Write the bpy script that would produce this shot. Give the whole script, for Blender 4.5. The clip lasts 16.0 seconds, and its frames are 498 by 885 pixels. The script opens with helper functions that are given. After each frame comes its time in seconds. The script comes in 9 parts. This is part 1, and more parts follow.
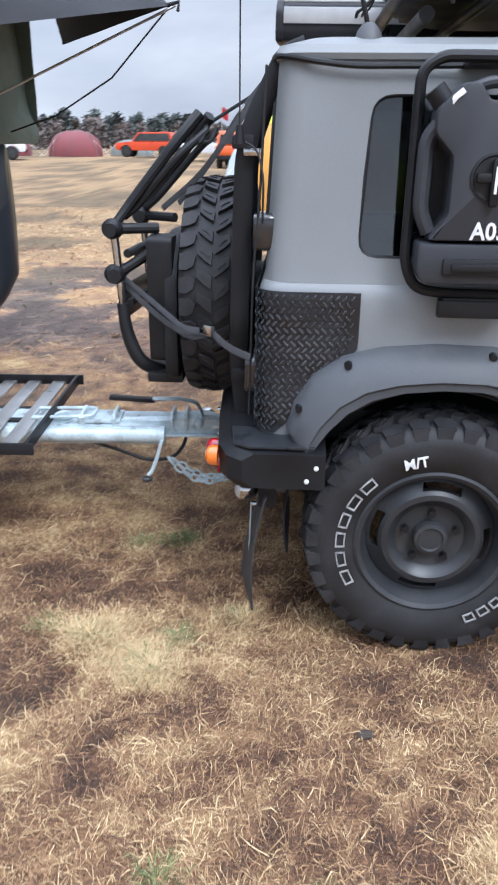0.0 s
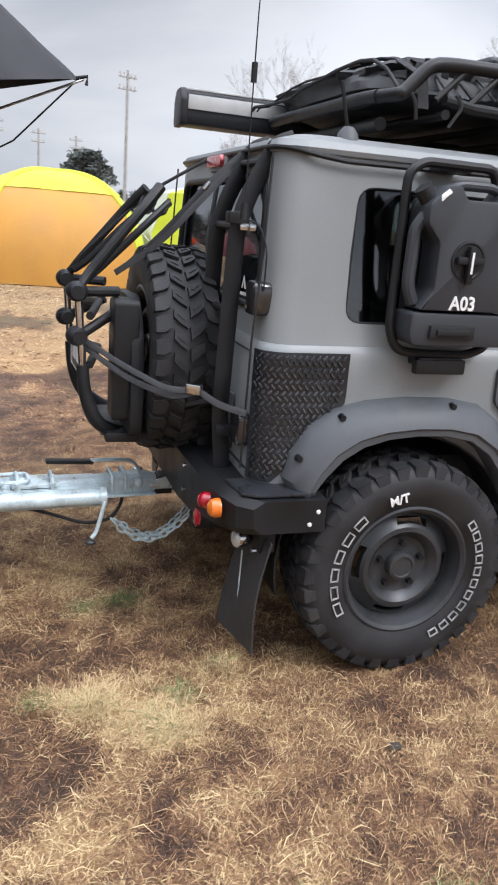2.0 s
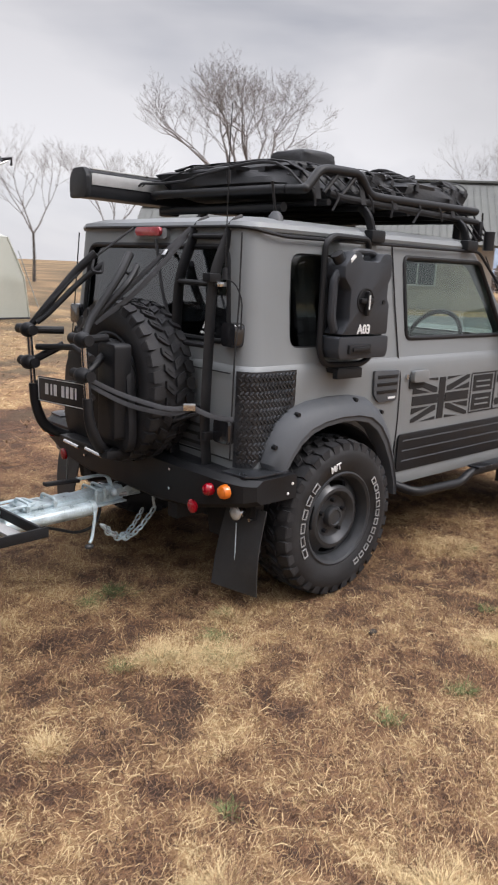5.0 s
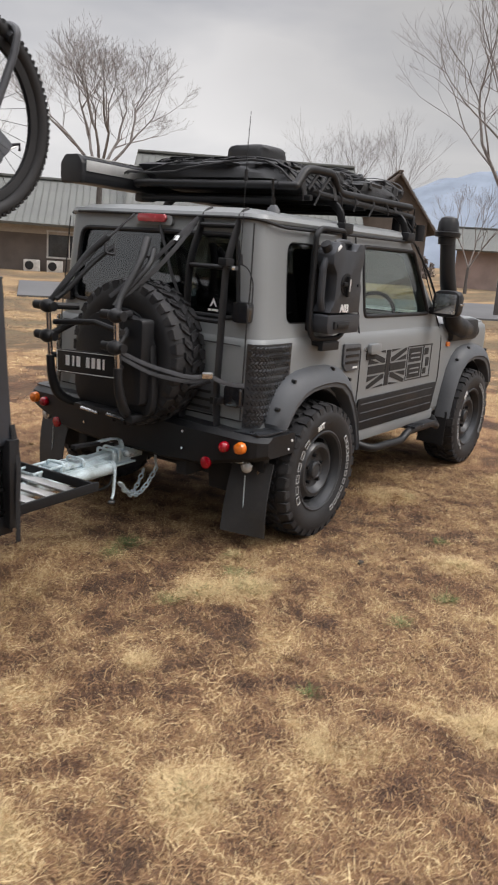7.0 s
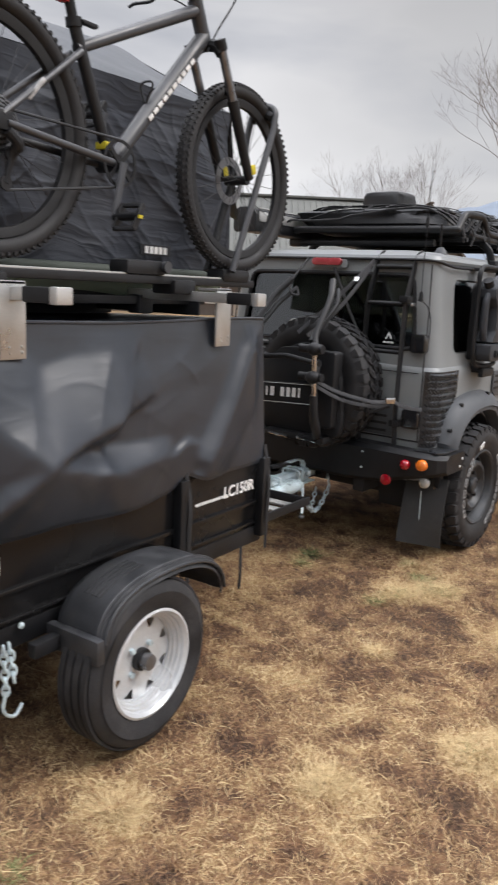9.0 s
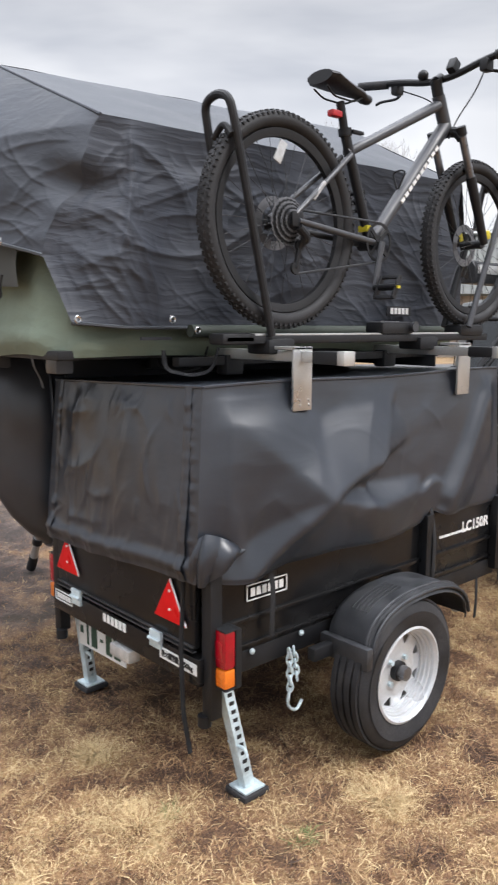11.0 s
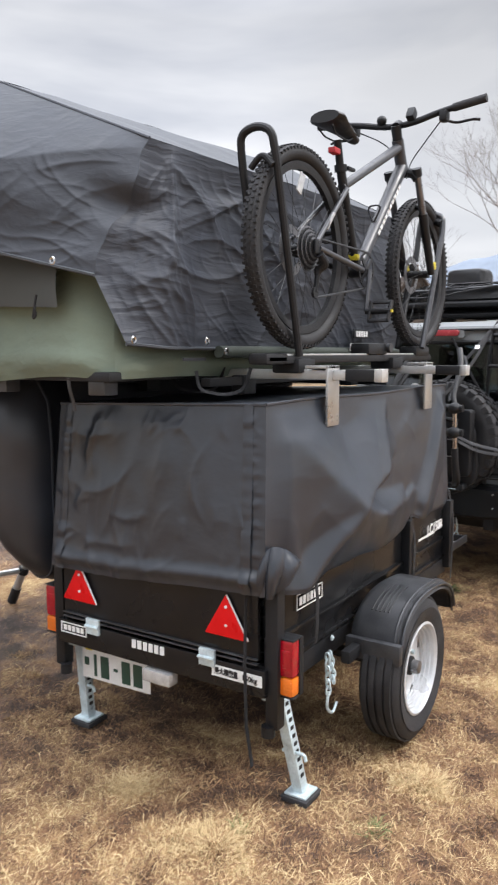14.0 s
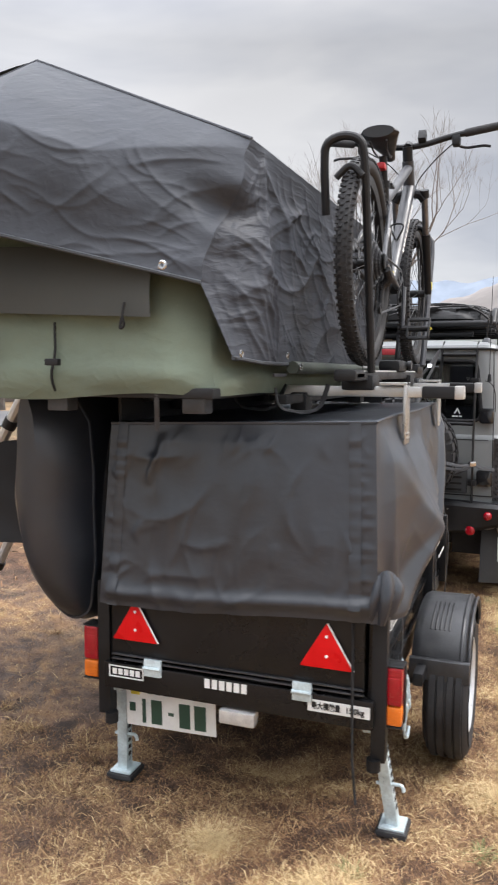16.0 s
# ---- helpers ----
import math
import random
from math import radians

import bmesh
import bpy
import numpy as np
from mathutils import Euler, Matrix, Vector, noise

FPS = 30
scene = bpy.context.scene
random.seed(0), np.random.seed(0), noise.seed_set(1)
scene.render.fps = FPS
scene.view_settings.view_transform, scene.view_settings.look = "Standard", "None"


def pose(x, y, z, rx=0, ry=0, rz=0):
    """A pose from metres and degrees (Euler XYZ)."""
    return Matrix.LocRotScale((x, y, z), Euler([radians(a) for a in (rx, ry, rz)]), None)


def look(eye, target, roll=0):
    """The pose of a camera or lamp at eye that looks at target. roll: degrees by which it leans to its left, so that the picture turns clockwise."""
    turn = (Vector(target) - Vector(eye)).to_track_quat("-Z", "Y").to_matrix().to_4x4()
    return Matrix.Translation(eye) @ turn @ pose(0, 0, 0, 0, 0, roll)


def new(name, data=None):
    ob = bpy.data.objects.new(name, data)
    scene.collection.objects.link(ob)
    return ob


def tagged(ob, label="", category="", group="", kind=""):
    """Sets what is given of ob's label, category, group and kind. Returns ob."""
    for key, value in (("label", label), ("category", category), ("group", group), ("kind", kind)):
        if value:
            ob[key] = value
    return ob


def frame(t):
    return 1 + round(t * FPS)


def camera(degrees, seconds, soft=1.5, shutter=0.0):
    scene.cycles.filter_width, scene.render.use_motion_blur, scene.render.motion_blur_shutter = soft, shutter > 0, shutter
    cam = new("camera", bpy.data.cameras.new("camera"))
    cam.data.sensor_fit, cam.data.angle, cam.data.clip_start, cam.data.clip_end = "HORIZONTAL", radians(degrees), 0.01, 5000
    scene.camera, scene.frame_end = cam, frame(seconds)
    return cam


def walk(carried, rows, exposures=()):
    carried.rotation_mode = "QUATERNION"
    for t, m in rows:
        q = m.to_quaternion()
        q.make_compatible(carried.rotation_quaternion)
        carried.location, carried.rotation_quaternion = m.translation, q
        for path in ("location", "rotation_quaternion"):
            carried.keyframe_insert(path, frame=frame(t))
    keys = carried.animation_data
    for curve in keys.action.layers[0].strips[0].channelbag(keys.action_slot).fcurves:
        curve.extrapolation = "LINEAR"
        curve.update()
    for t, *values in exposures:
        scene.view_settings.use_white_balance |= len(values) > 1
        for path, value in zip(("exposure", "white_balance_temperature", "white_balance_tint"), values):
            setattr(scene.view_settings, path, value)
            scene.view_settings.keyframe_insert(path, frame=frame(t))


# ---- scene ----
cam = camera(36.2, 16.0, 2.0, 0.4)
PATH = [
    (0, (0.019, -0.016, 1.413), (0.004, 1.84, 0.668), 0.6),
    (0.5, (-0.159, 0.066, 1.396), (0.058, 1.942, 0.737), 2.7),
    (1, (-0.299, 0.114, 1.408), (0.115, 1.985, 0.836), 3.1),
    (1.5, (-0.568, 0.005, 1.417), (0.01, 1.836, 0.856), 4.0),
    (2, (-0.822, -0.01, 1.398), (-0.101, 1.769, 0.837), 4.5),
    (2.5, (-1.07, -0.089, 1.436), (-0.188, 1.625, 0.906), 3.8),
    (3, (-1.33, -0.121, 1.46), (-0.355, 1.551, 0.954), 4.4),
    (3.5, (-1.48, -0.077, 1.44), (-0.397, 1.538, 0.971), 3.6),
    (4, (-1.708, -0.093, 1.445), (-0.5, 1.442, 1.015), 3.4),
    (4.5, (-1.966, -0.111, 1.45), (-0.65, 1.333, 1.02), 4.4),
    (4.7, (-2.052, -0.105, 1.442), (-0.694, 1.297, 1.006), 3.7),
    (6.8, (-2.909, 0.125, 1.45), (-1.27, 1.166, 0.971), 3.9),
    (7, (-3.007, 0.161, 1.447), (-1.355, 1.18, 0.966), 4.2),
    (7.5, (-3.167, 0.26, 1.439), (-1.514, 1.276, 0.954), 3.9),
    (8, (-3.381, 0.398, 1.436), (-1.716, 1.408, 0.978), 3.5),
    (8.5, (-3.652, 0.492, 1.452), (-1.994, 1.524, 1.021), 3.1),
    (9, (-3.787, 0.612, 1.432), (-2.159, 1.701, 1.029), 2.7),
    (9.5, (-3.908, 0.656, 1.457), (-2.367, 1.868, 1.062), 1.1),
    (9.7, (-3.96, 0.633, 1.466), (-2.448, 1.886, 1.084), 0.7),
    (11.8, (-4.446, 0.55, 1.489), (-3.182, 2.073, 1.202), 0.0),
    (12, (-4.506, 0.581, 1.478), (-3.244, 2.107, 1.196), -0.2),
    (12.5, (-4.571, 0.682, 1.456), (-3.306, 2.207, 1.18), -0.4),
    (13, (-4.67, 0.78, 1.458), (-3.289, 2.206, 1.211), -0.1),
    (13.5, (-4.818, 0.944, 1.474), (-3.271, 2.185, 1.221), -0.6),
    (14, (-4.803, 1.076, 1.462), (-3.138, 2.158, 1.227), -0.1),
    (14.5, (-4.8, 1.2, 1.465), (-3.062, 2.166, 1.254), 0.7),
    (15, (-4.928, 1.419, 1.46), (-3.121, 2.251, 1.251), 0.7),
    (15.5, (-5.012, 1.628, 1.454), (-3.168, 2.376, 1.254), 0.6),
    (16, (-5.044, 1.857, 1.451), (-3.177, 2.55, 1.265), 0.3),
]
walk(cam, [(t, look(eye, target, roll)) for t, eye, target, roll in PATH],
     [(0.0, 0.88, 5700, 11), (1.0, 0.90, 6150, 10), (1.6, 0.80, 6400, 11), (2.5, 0.68, 6080, 12), (4.5, 0.50, 6500, 14), (7.0, 0.38, 6850, 12), (8.5, 0.46, 6700, 12), (9.5, 0.70, 6680, 11), (12.0, 0.87, 6380, 11), (16.0, 1.03, 6650, 11)])

# ---------------------------------------------------------------- light
SUN_EL, SUN_AZ = radians(48), radians(150)
world = bpy.data.worlds.new("overcast_sky")
scene.world = world
world.use_nodes = True
wn, wl = world.node_tree.nodes, world.node_tree.links
wn.clear()
sky = wn.new("ShaderNodeTexSky")
sky.sky_type, sky.sun_disc, sky.sun_elevation, sky.sun_rotation = "NISHITA", False, SUN_EL, SUN_AZ
wco = wn.new("ShaderNodeTexCoord")
wmap = wn.new("ShaderNodeMapping")
wmap.inputs["Scale"].default_value = (1.0, 1.0, 3.2)
wmap.inputs["Rotation"].default_value = (0, 0, radians(35))
cloud = wn.new("ShaderNodeTexNoise")
cloud.inputs["Scale"].default_value, cloud.inputs["Detail"].default_value, cloud.inputs["Roughness"].default_value = 1.7, 5.0, 0.5
cloud.inputs["Distortion"].default_value = 0.35
wramp = wn.new("ShaderNodeValToRGB")
wramp.color_ramp.elements[0].position, wramp.color_ramp.elements[0].color = 0.38, (3.4, 3.6, 4.05, 1)
wramp.color_ramp.elements[1].position, wramp.color_ramp.elements[1].color = 0.62, (6.0, 6.1, 6.3, 1)
wmix = wn.new("ShaderNodeMixRGB")
wmix.inputs["Fac"].default_value = 0.93
wback = wn.new("ShaderNodeBackground")
wback.inputs["Strength"].default_value = 0.10
wout = wn.new("ShaderNodeOutputWorld")
wl.new(wco.outputs["Generated"], wmap.inputs["Vector"])
wl.new(wmap.outputs["Vector"], cloud.inputs["Vector"])
wl.new(cloud.outputs["Fac"], wramp.inputs["Fac"])
wl.new(sky.outputs["Color"], wmix.inputs["Color1"])
wl.new(wramp.outputs["Color"], wmix.inputs["Color2"])
# an overcast sky is brighter overhead than near the horizon
wsep = wn.new("ShaderNodeSeparateXYZ")
wl.new(wco.outputs["Generated"], wsep.inputs["Vector"])
wup = wn.new("ShaderNodeValToRGB")
for i, (p, v) in enumerate(((0.0, 1.10), (0.12, 1.06), (0.38, 0.76), (0.56, 1.5), (0.95, 5.2))):
    e = wup.color_ramp.elements[i] if i < 2 else wup.color_ramp.elements.new(p)
    e.position, e.color = p, (v, v, v, 1)
wl.new(wsep.outputs["Z"], wup.inputs["Fac"])
wmul = wn.new("ShaderNodeMixRGB")
wmul.blend_type = "MULTIPLY"
wmul.inputs["Fac"].default_value = 1.0
wl.new(wmix.outputs["Color"], wmul.inputs["Color1"])
wl.new(wup.outputs["Color"], wmul.inputs["Color2"])
prev_ = wmul.outputs["Color"]
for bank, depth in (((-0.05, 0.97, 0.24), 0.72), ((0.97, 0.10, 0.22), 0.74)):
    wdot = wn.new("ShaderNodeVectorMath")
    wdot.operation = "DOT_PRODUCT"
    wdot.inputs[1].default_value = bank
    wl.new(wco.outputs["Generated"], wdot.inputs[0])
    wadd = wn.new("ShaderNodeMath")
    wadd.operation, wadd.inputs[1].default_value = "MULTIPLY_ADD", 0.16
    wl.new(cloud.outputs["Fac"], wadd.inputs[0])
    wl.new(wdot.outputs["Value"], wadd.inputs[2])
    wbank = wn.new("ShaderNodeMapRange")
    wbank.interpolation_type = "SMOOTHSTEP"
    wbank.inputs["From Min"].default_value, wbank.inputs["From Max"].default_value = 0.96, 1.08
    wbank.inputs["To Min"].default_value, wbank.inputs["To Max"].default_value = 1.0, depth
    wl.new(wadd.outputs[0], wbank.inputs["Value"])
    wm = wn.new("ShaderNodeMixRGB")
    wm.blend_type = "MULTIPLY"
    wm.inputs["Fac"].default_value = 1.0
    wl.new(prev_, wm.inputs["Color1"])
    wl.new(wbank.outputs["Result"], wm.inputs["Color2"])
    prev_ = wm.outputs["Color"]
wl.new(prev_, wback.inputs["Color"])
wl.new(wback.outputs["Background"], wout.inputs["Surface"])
sun = new("sun", bpy.data.lights.new("sun", "SUN"))
sun.data.energy, sun.data.angle, sun.data.color = 1.4, radians(22), (1.0, 0.97, 0.93)
sun.matrix_world = look((0, 0, 30), (-20 * math.sin(SUN_AZ), -20 * math.cos(SUN_AZ), 30 - 22))


# ---------------------------------------------------------------- materials
def mat(name, base, rough=0.6, metal=0.0, vary=0.12, scale=6.0, grain=90.0, bump=0.0, coat=0.0, spec=0.5, tint=None, dirt=None, island=0.0, obj_random=0.0, rough_vary=0.12):
    """Base colour with large stains and fine grain, roughness that varies, and a fine relief."""
    m = bpy.data.materials.new(name)
    m.use_nodes = True
    n, l = m.node_tree.nodes, m.node_tree.links
    b = n["Principled BSDF"]
    co = n.new("ShaderNodeTexCoord")
    big = n.new("ShaderNodeTexNoise")
    big.inputs["Scale"].default_value, big.inputs["Detail"].default_value = scale, 5
    fine = n.new("ShaderNodeTexNoise")
    fine.inputs["Scale"].default_value, fine.inputs["Detail"].default_value = grain, 3
    l.new(co.outputs["Object"], big.inputs["Vector"])
    l.new(co.outputs["Object"], fine.inputs["Vector"])
    r1 = n.new("ShaderNodeValToRGB")
    tint = tint or tuple(c * (1 - 2.2 * vary) for c in base)
    r1.color_ramp.elements[0].position, r1.color_ramp.elements[0].color = 0.34, (*tint, 1)
    r1.color_ramp.elements[1].position, r1.color_ramp.elements[1].color = 0.64, (*base, 1)
    l.new(big.outputs["Fac"], r1.inputs["Fac"])
    mul = n.new("ShaderNodeMixRGB")
    mul.blend_type = "MULTIPLY"
    mul.inputs["Fac"].default_value = 1.0
    r2 = n.new("ShaderNodeMapRange")
    r2.inputs["From Min"].default_value, r2.inputs["From Max"].default_value = 0.3, 0.7
    r2.inputs["To Min"].default_value, r2.inputs["To Max"].default_value = 1 - vary, 1 + vary * 0.6
    l.new(fine.outputs["Fac"], r2.inputs["Value"])
    l.new(r1.outputs["Color"], mul.inputs["Color1"])
    l.new(r2.outputs["Result"], mul.inputs["Color2"])
    out = mul.outputs["Color"]
    if island or obj_random:
        g = n.new("ShaderNodeNewGeometry" if island else "ShaderNodeObjectInfo")
        src = g.outputs["Random Per Island"] if island else g.outputs["Random"]
        k = island or obj_random
        mr = n.new("ShaderNodeMapRange")
        mr.inputs["To Min"].default_value, mr.inputs["To Max"].default_value = 1 - k, 1 + k
        l.new(src, mr.inputs["Value"])
        mm = n.new("ShaderNodeMixRGB")
        mm.blend_type = "MULTIPLY"
        mm.inputs["Fac"].default_value = 1.0
        l.new(out, mm.inputs["Color1"])
        l.new(mr.outputs["Result"], mm.inputs["Color2"])
        out = mm.outputs["Color"]
    if dirt:
        # splashes and dust with a shape of their own
        dn = n.new("ShaderNodeTexNoise")
        dn.inputs["Scale"].default_value, dn.inputs["Detail"].default_value, dn.inputs["Roughness"].default_value = 9.0, 8, 0.7
        l.new(co.outputs["Object"], dn.inputs["Vector"])
        dr = n.new("ShaderNodeValToRGB")
        dr.color_ramp.elements[0].position, dr.color_ramp.elements[1].position = 0.52, 0.74
        dr.color_ramp.elements[1].color = (dirt[3],) * 3 + (1,)
        dm = n.new("ShaderNodeMixRGB")
        dm.inputs["Color2"].default_value = (*dirt[:3], 1)
        l.new(dn.outputs["Fac"], dr.inputs["Fac"])
        l.new(dr.outputs["Color"], dm.inputs["Fac"])
        l.new(out, dm.inputs["Color1"])
        out = dm.outputs["Color"]
    l.new(out, b.inputs["Base Color"])
    rr = n.new("ShaderNodeMapRange")
    rr.inputs["From Min"].default_value, rr.inputs["From Max"].default_value = 0.3, 0.7
    rr.inputs["To Min"].default_value, rr.inputs["To Max"].default_value = max(0.02, rough - rough_vary), min(1, rough + rough_vary)
    l.new(big.outputs["Fac"], rr.inputs["Value"])
    l.new(rr.outputs["Result"], b.inputs["Roughness"])
    b.inputs["Metallic"].default_value = metal
    b.inputs["Coat Weight"].default_value = coat
    b.inputs["Coat Roughness"].default_value = 0.18
    b.inputs["Specular IOR Level"].default_value = spec
    if bump:
        bp = n.new("ShaderNodeBump")
        bp.inputs["Strength"].default_value, bp.inputs["Distance"].default_value = bump, 0.004
        l.new(fine.outputs["Fac"], bp.inputs["Height"])
        l.new(bp.outputs["Normal"], b.inputs["Normal"])
    return m


def glass(name, tint, rough=0.03, mirror=0.045):
    """A tinted pane: part lets light through, part reflects."""
    m = bpy.data.materials.new(name)
    m.use_nodes = True
    n, l = m.node_tree.nodes, m.node_tree.links
    n.clear()
    tr = n.new("ShaderNodeBsdfTransparent")
    tr.inputs["Color"].default_value = (*tint, 1)
    gl = n.new("ShaderNodeBsdfGlossy")
    gl.inputs["Roughness"].default_value = rough
    gl.inputs["Color"].default_value = (0.9, 0.92, 0.95, 1)
    lw = n.new("ShaderNodeLayerWeight")
    lw.inputs["Blend"].default_value = 0.5
    p5 = n.new("ShaderNodeMath")
    p5.operation, p5.inputs[1].default_value = "POWER", 5.0
    l.new(lw.outputs["Facing"], p5.inputs[0])
    fr = n.new("ShaderNodeMath")
    fr.operation, fr.inputs[1].default_value, fr.inputs[2].default_value = "MULTIPLY_ADD", 0.9, mirror
    l.new(p5.outputs[0], fr.inputs[0])
    mx = n.new("ShaderNodeMixShader")
    o = n.new("ShaderNodeOutputMaterial")
    l.new(fr.outputs[0], mx.inputs["Fac"])
    l.new(tr.outputs["BSDF"], mx.inputs[1])
    l.new(gl.outputs["BSDF"], mx.inputs[2])
    l.new(mx.outputs["Shader"], o.inputs["Surface"])
    return m


GREY = mat("grey_car_paint", (0.226, 0.238, 0.243), 0.48, 0.12, 0.05, 2.0, 300, coat=0.05, spec=0.36, dirt=(0.20, 0.19, 0.175, 0.12))
FLARE = mat("grey_satin_flare", (0.080, 0.086, 0.095), 0.55, 0.0, 0.08, 4.0, 260, 0.06, spec=0.38, dirt=(0.16, 0.15, 0.135, 0.18))
BLACK = mat("black_powder_coat", (0.0125, 0.0130, 0.0150), 0.46, 0.0, 0.2, 5.0, 320, 0.12, spec=0.32, dirt=(0.06, 0.057, 0.052, 0.06))
PLASTIC = mat("black_plastic", (0.0145, 0.0150, 0.0170), 0.52, 0.0, 0.15, 6.0, 260, 0.15, spec=0.34, dirt=(0.06, 0.058, 0.056, 0.06))
CANMAT = mat("black_moulded_can", (0.026, 0.029, 0.035), 0.48, 0.0, 0.1, 3.0, 420, 0.10)
TREADPLATE = mat("black_tread_plate", (0.034, 0.037, 0.043), 0.30, 0.25, 0.18, 7.0, 200, 0.05, dirt=(0.10, 0.10, 0.10, 0.15))
# bars of the same plate, paler so their highlights are in the colour
TREADBAR = mat("glint_toned_tread_bars", (0.110, 0.118, 0.130), 0.28, 0.35, 0.25, 9.0, 200, 0.05)
RUBBER = mat("tyre_rubber", (0.031, 0.031, 0.034), 0.66, 0.0, 0.25, 9.0, 180, 0.25, spec=0.35, dirt=(0.085, 0.073, 0.060, 0.30))
SIDEWALL = mat("tyre_sidewall", (0.024, 0.024, 0.026), 0.6, 0.0, 0.18, 9.0, 180, 0.1, spec=0.4, dirt=(0.075, 0.068, 0.06, 0.22))
RIM = mat("dark_grey_rim", (0.048, 0.051, 0.056), 0.42, 0.35, 0.12, 6.0, 220, 0.04, dirt=(0.13, 0.12, 0.10, 0.25))
WHITE = mat("white_paint", (0.78, 0.78, 0.77), 0.55, 0.0, 0.06, 12.0, 200)
SILVER = mat("white_silver_rim", (0.62, 0.64, 0.66), 0.36, 0.35, 0.06, 6.0, 160, dirt=(0.25, 0.22, 0.18, 0.18))
ZINC = mat("galvanised_steel", (0.60, 0.71, 0.75), 0.36, 0.20, 0.14, 14.0, 120, 0.05, dirt=(0.30, 0.28, 0.24, 0.2))
CHROME = mat("polished_steel", (0.62, 0.62, 0.62), 0.2, 1.0, 0.08, 12.0, 90)
ALU = mat("brushed_aluminium", (0.58, 0.58, 0.57), 0.38, 0.75, 0.08, 10.0, 220, 0.05)
PVC = mat("black_pvc_tarpaulin", (0.024, 0.029, 0.039), 0.36, 0.0, 0.12, 2.6, 500, 0.05, coat=0.0, spec=0.68, rough_vary=0.08, dirt=(0.050, 0.056, 0.064, 0.2))
# one fly cloth: sky-lit slope tone here, shaded near-wall tone in FLYCRUMPLED
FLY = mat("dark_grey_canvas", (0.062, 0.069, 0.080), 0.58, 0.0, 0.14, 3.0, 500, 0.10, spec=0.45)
FLYCRUMPLED = mat("crumpled_shade_grey_canvas", (0.050, 0.056, 0.070), 0.58, 0.0, 0.14, 3.0, 500, 0.0, spec=0.28)


def crumple(m, layers, distance, along=0.34):
    """Fine pinched creases: long sharp ridges at several sizes and bearings."""
    n, l = m.node_tree.nodes, m.node_tree.links
    co = n.new("ShaderNodeTexCoord")
    warp = n.new("ShaderNodeTexNoise")
    warp.inputs["Scale"].default_value, warp.inputs["Detail"].default_value = 3.0, 3
    mx = n.new("ShaderNodeMixRGB")
    mx.blend_type = "ADD"
    mx.inputs["Fac"].default_value = 0.10
    l.new(co.outputs["Object"], warp.inputs["Vector"])
    l.new(co.outputs["Object"], mx.inputs["Color1"])
    l.new(warp.outputs["Color"], mx.inputs["Color2"])
    prev = None
    for scale, turn, amount in layers:
        mp = n.new("ShaderNodeMapping")
        mp.inputs["Rotation"].default_value = (0.0, radians(turn), radians(8))
        mp.inputs["Scale"].default_value = (along, 1.0, 1.7)
        vo = n.new("ShaderNodeTexNoise")
        vo.inputs["Scale"].default_value, vo.inputs["Detail"].default_value, vo.inputs["Roughness"].default_value, vo.inputs["Distortion"].default_value = scale, 2.0, 0.45, 0.2
        l.new(mx.outputs["Color"], mp.inputs["Vector"])
        l.new(mp.outputs["Vector"], vo.inputs["Vector"])
        mid_ = n.new("ShaderNodeMath")
        mid_.operation, mid_.inputs[1].default_value = "SUBTRACT", 0.5
        l.new(vo.outputs["Fac"], mid_.inputs[0])
        ab = n.new("ShaderNodeMath")
        ab.operation = "ABSOLUTE"
        l.new(mid_.outputs[0], ab.inputs[0])
        a = n.new("ShaderNodeMath")
        a.operation = "MULTIPLY_ADD"
        l.new(ab.outputs[0], a.inputs[0])
        a.inputs[1].default_value = amount
        if prev is None:
            a.inputs[2].default_value = 0.0
        else:
            l.new(prev, a.inputs[2])
        prev = a.outputs[0]
    bp = n.new("ShaderNodeBump")
    bp.inputs["Strength"].default_value, bp.inputs["Distance"].default_value = 1.0, distance
    l.new(prev, bp.inputs["Height"])
    l.new(bp.outputs["Normal"], n["Principled BSDF"].inputs["Normal"])


crumple(FLYCRUMPLED, [(5.0, 35, -0.8), (9.0, -12, -0.7), (16.0, 58, -0.5), (34.0, 20, -0.22)], 0.014, 0.13)
# same cloth again, its end faces toned darker for shade
FLYFOLDED = mat("folded_shade_grey_canvas", (0.053, 0.059, 0.072), 0.56, 0.0, 0.14, 3.0, 500, 0.0, spec=0.32)
crumple(FLYFOLDED, [(5.0, 10, -0.6), (11.0, -20, -0.45), (24.0, 30, -0.2)], 0.009)
FLYUNDER = mat("black_canvas", (0.022, 0.023, 0.027), 0.75, 0.0, 0.14, 3.0, 500, 0.10)
GREEN = mat("sage_green_canvas", (0.170, 0.208, 0.158), 0.85, 0.0, 0.10, 3.5, 600, 0.12)
crumple(GREEN, [(4.0, 8, -1.5), (10.0, -18, -0.7), (24.0, 30, -0.15)], 0.013)
crumple(PVC, [(3.0, 24, -0.9), (7.0, -50, -0.6), (18.0, 15, -0.18)], 0.0032)
# darkened green-grey for the shaded upper part of the rear wall
WALLSHADE = mat("shade_toned_wall_canvas", (0.075, 0.082, 0.080), 0.8, 0.0, 0.10, 3.5, 600, 0.10)
BOXBLACK = mat("black_trailer_enamel", (0.010, 0.010, 0.011), 0.26, 0.0, 0.12, 3.0, 160, spec=0.32, dirt=(0.05, 0.05, 0.05, 0.08))
FENDER = mat("grey_plastic_mudguard", (0.040, 0.042, 0.047), 0.42, 0.0, 0.2, 14.0, 200, 0.1, dirt=(0.12, 0.115, 0.11, 0.25))
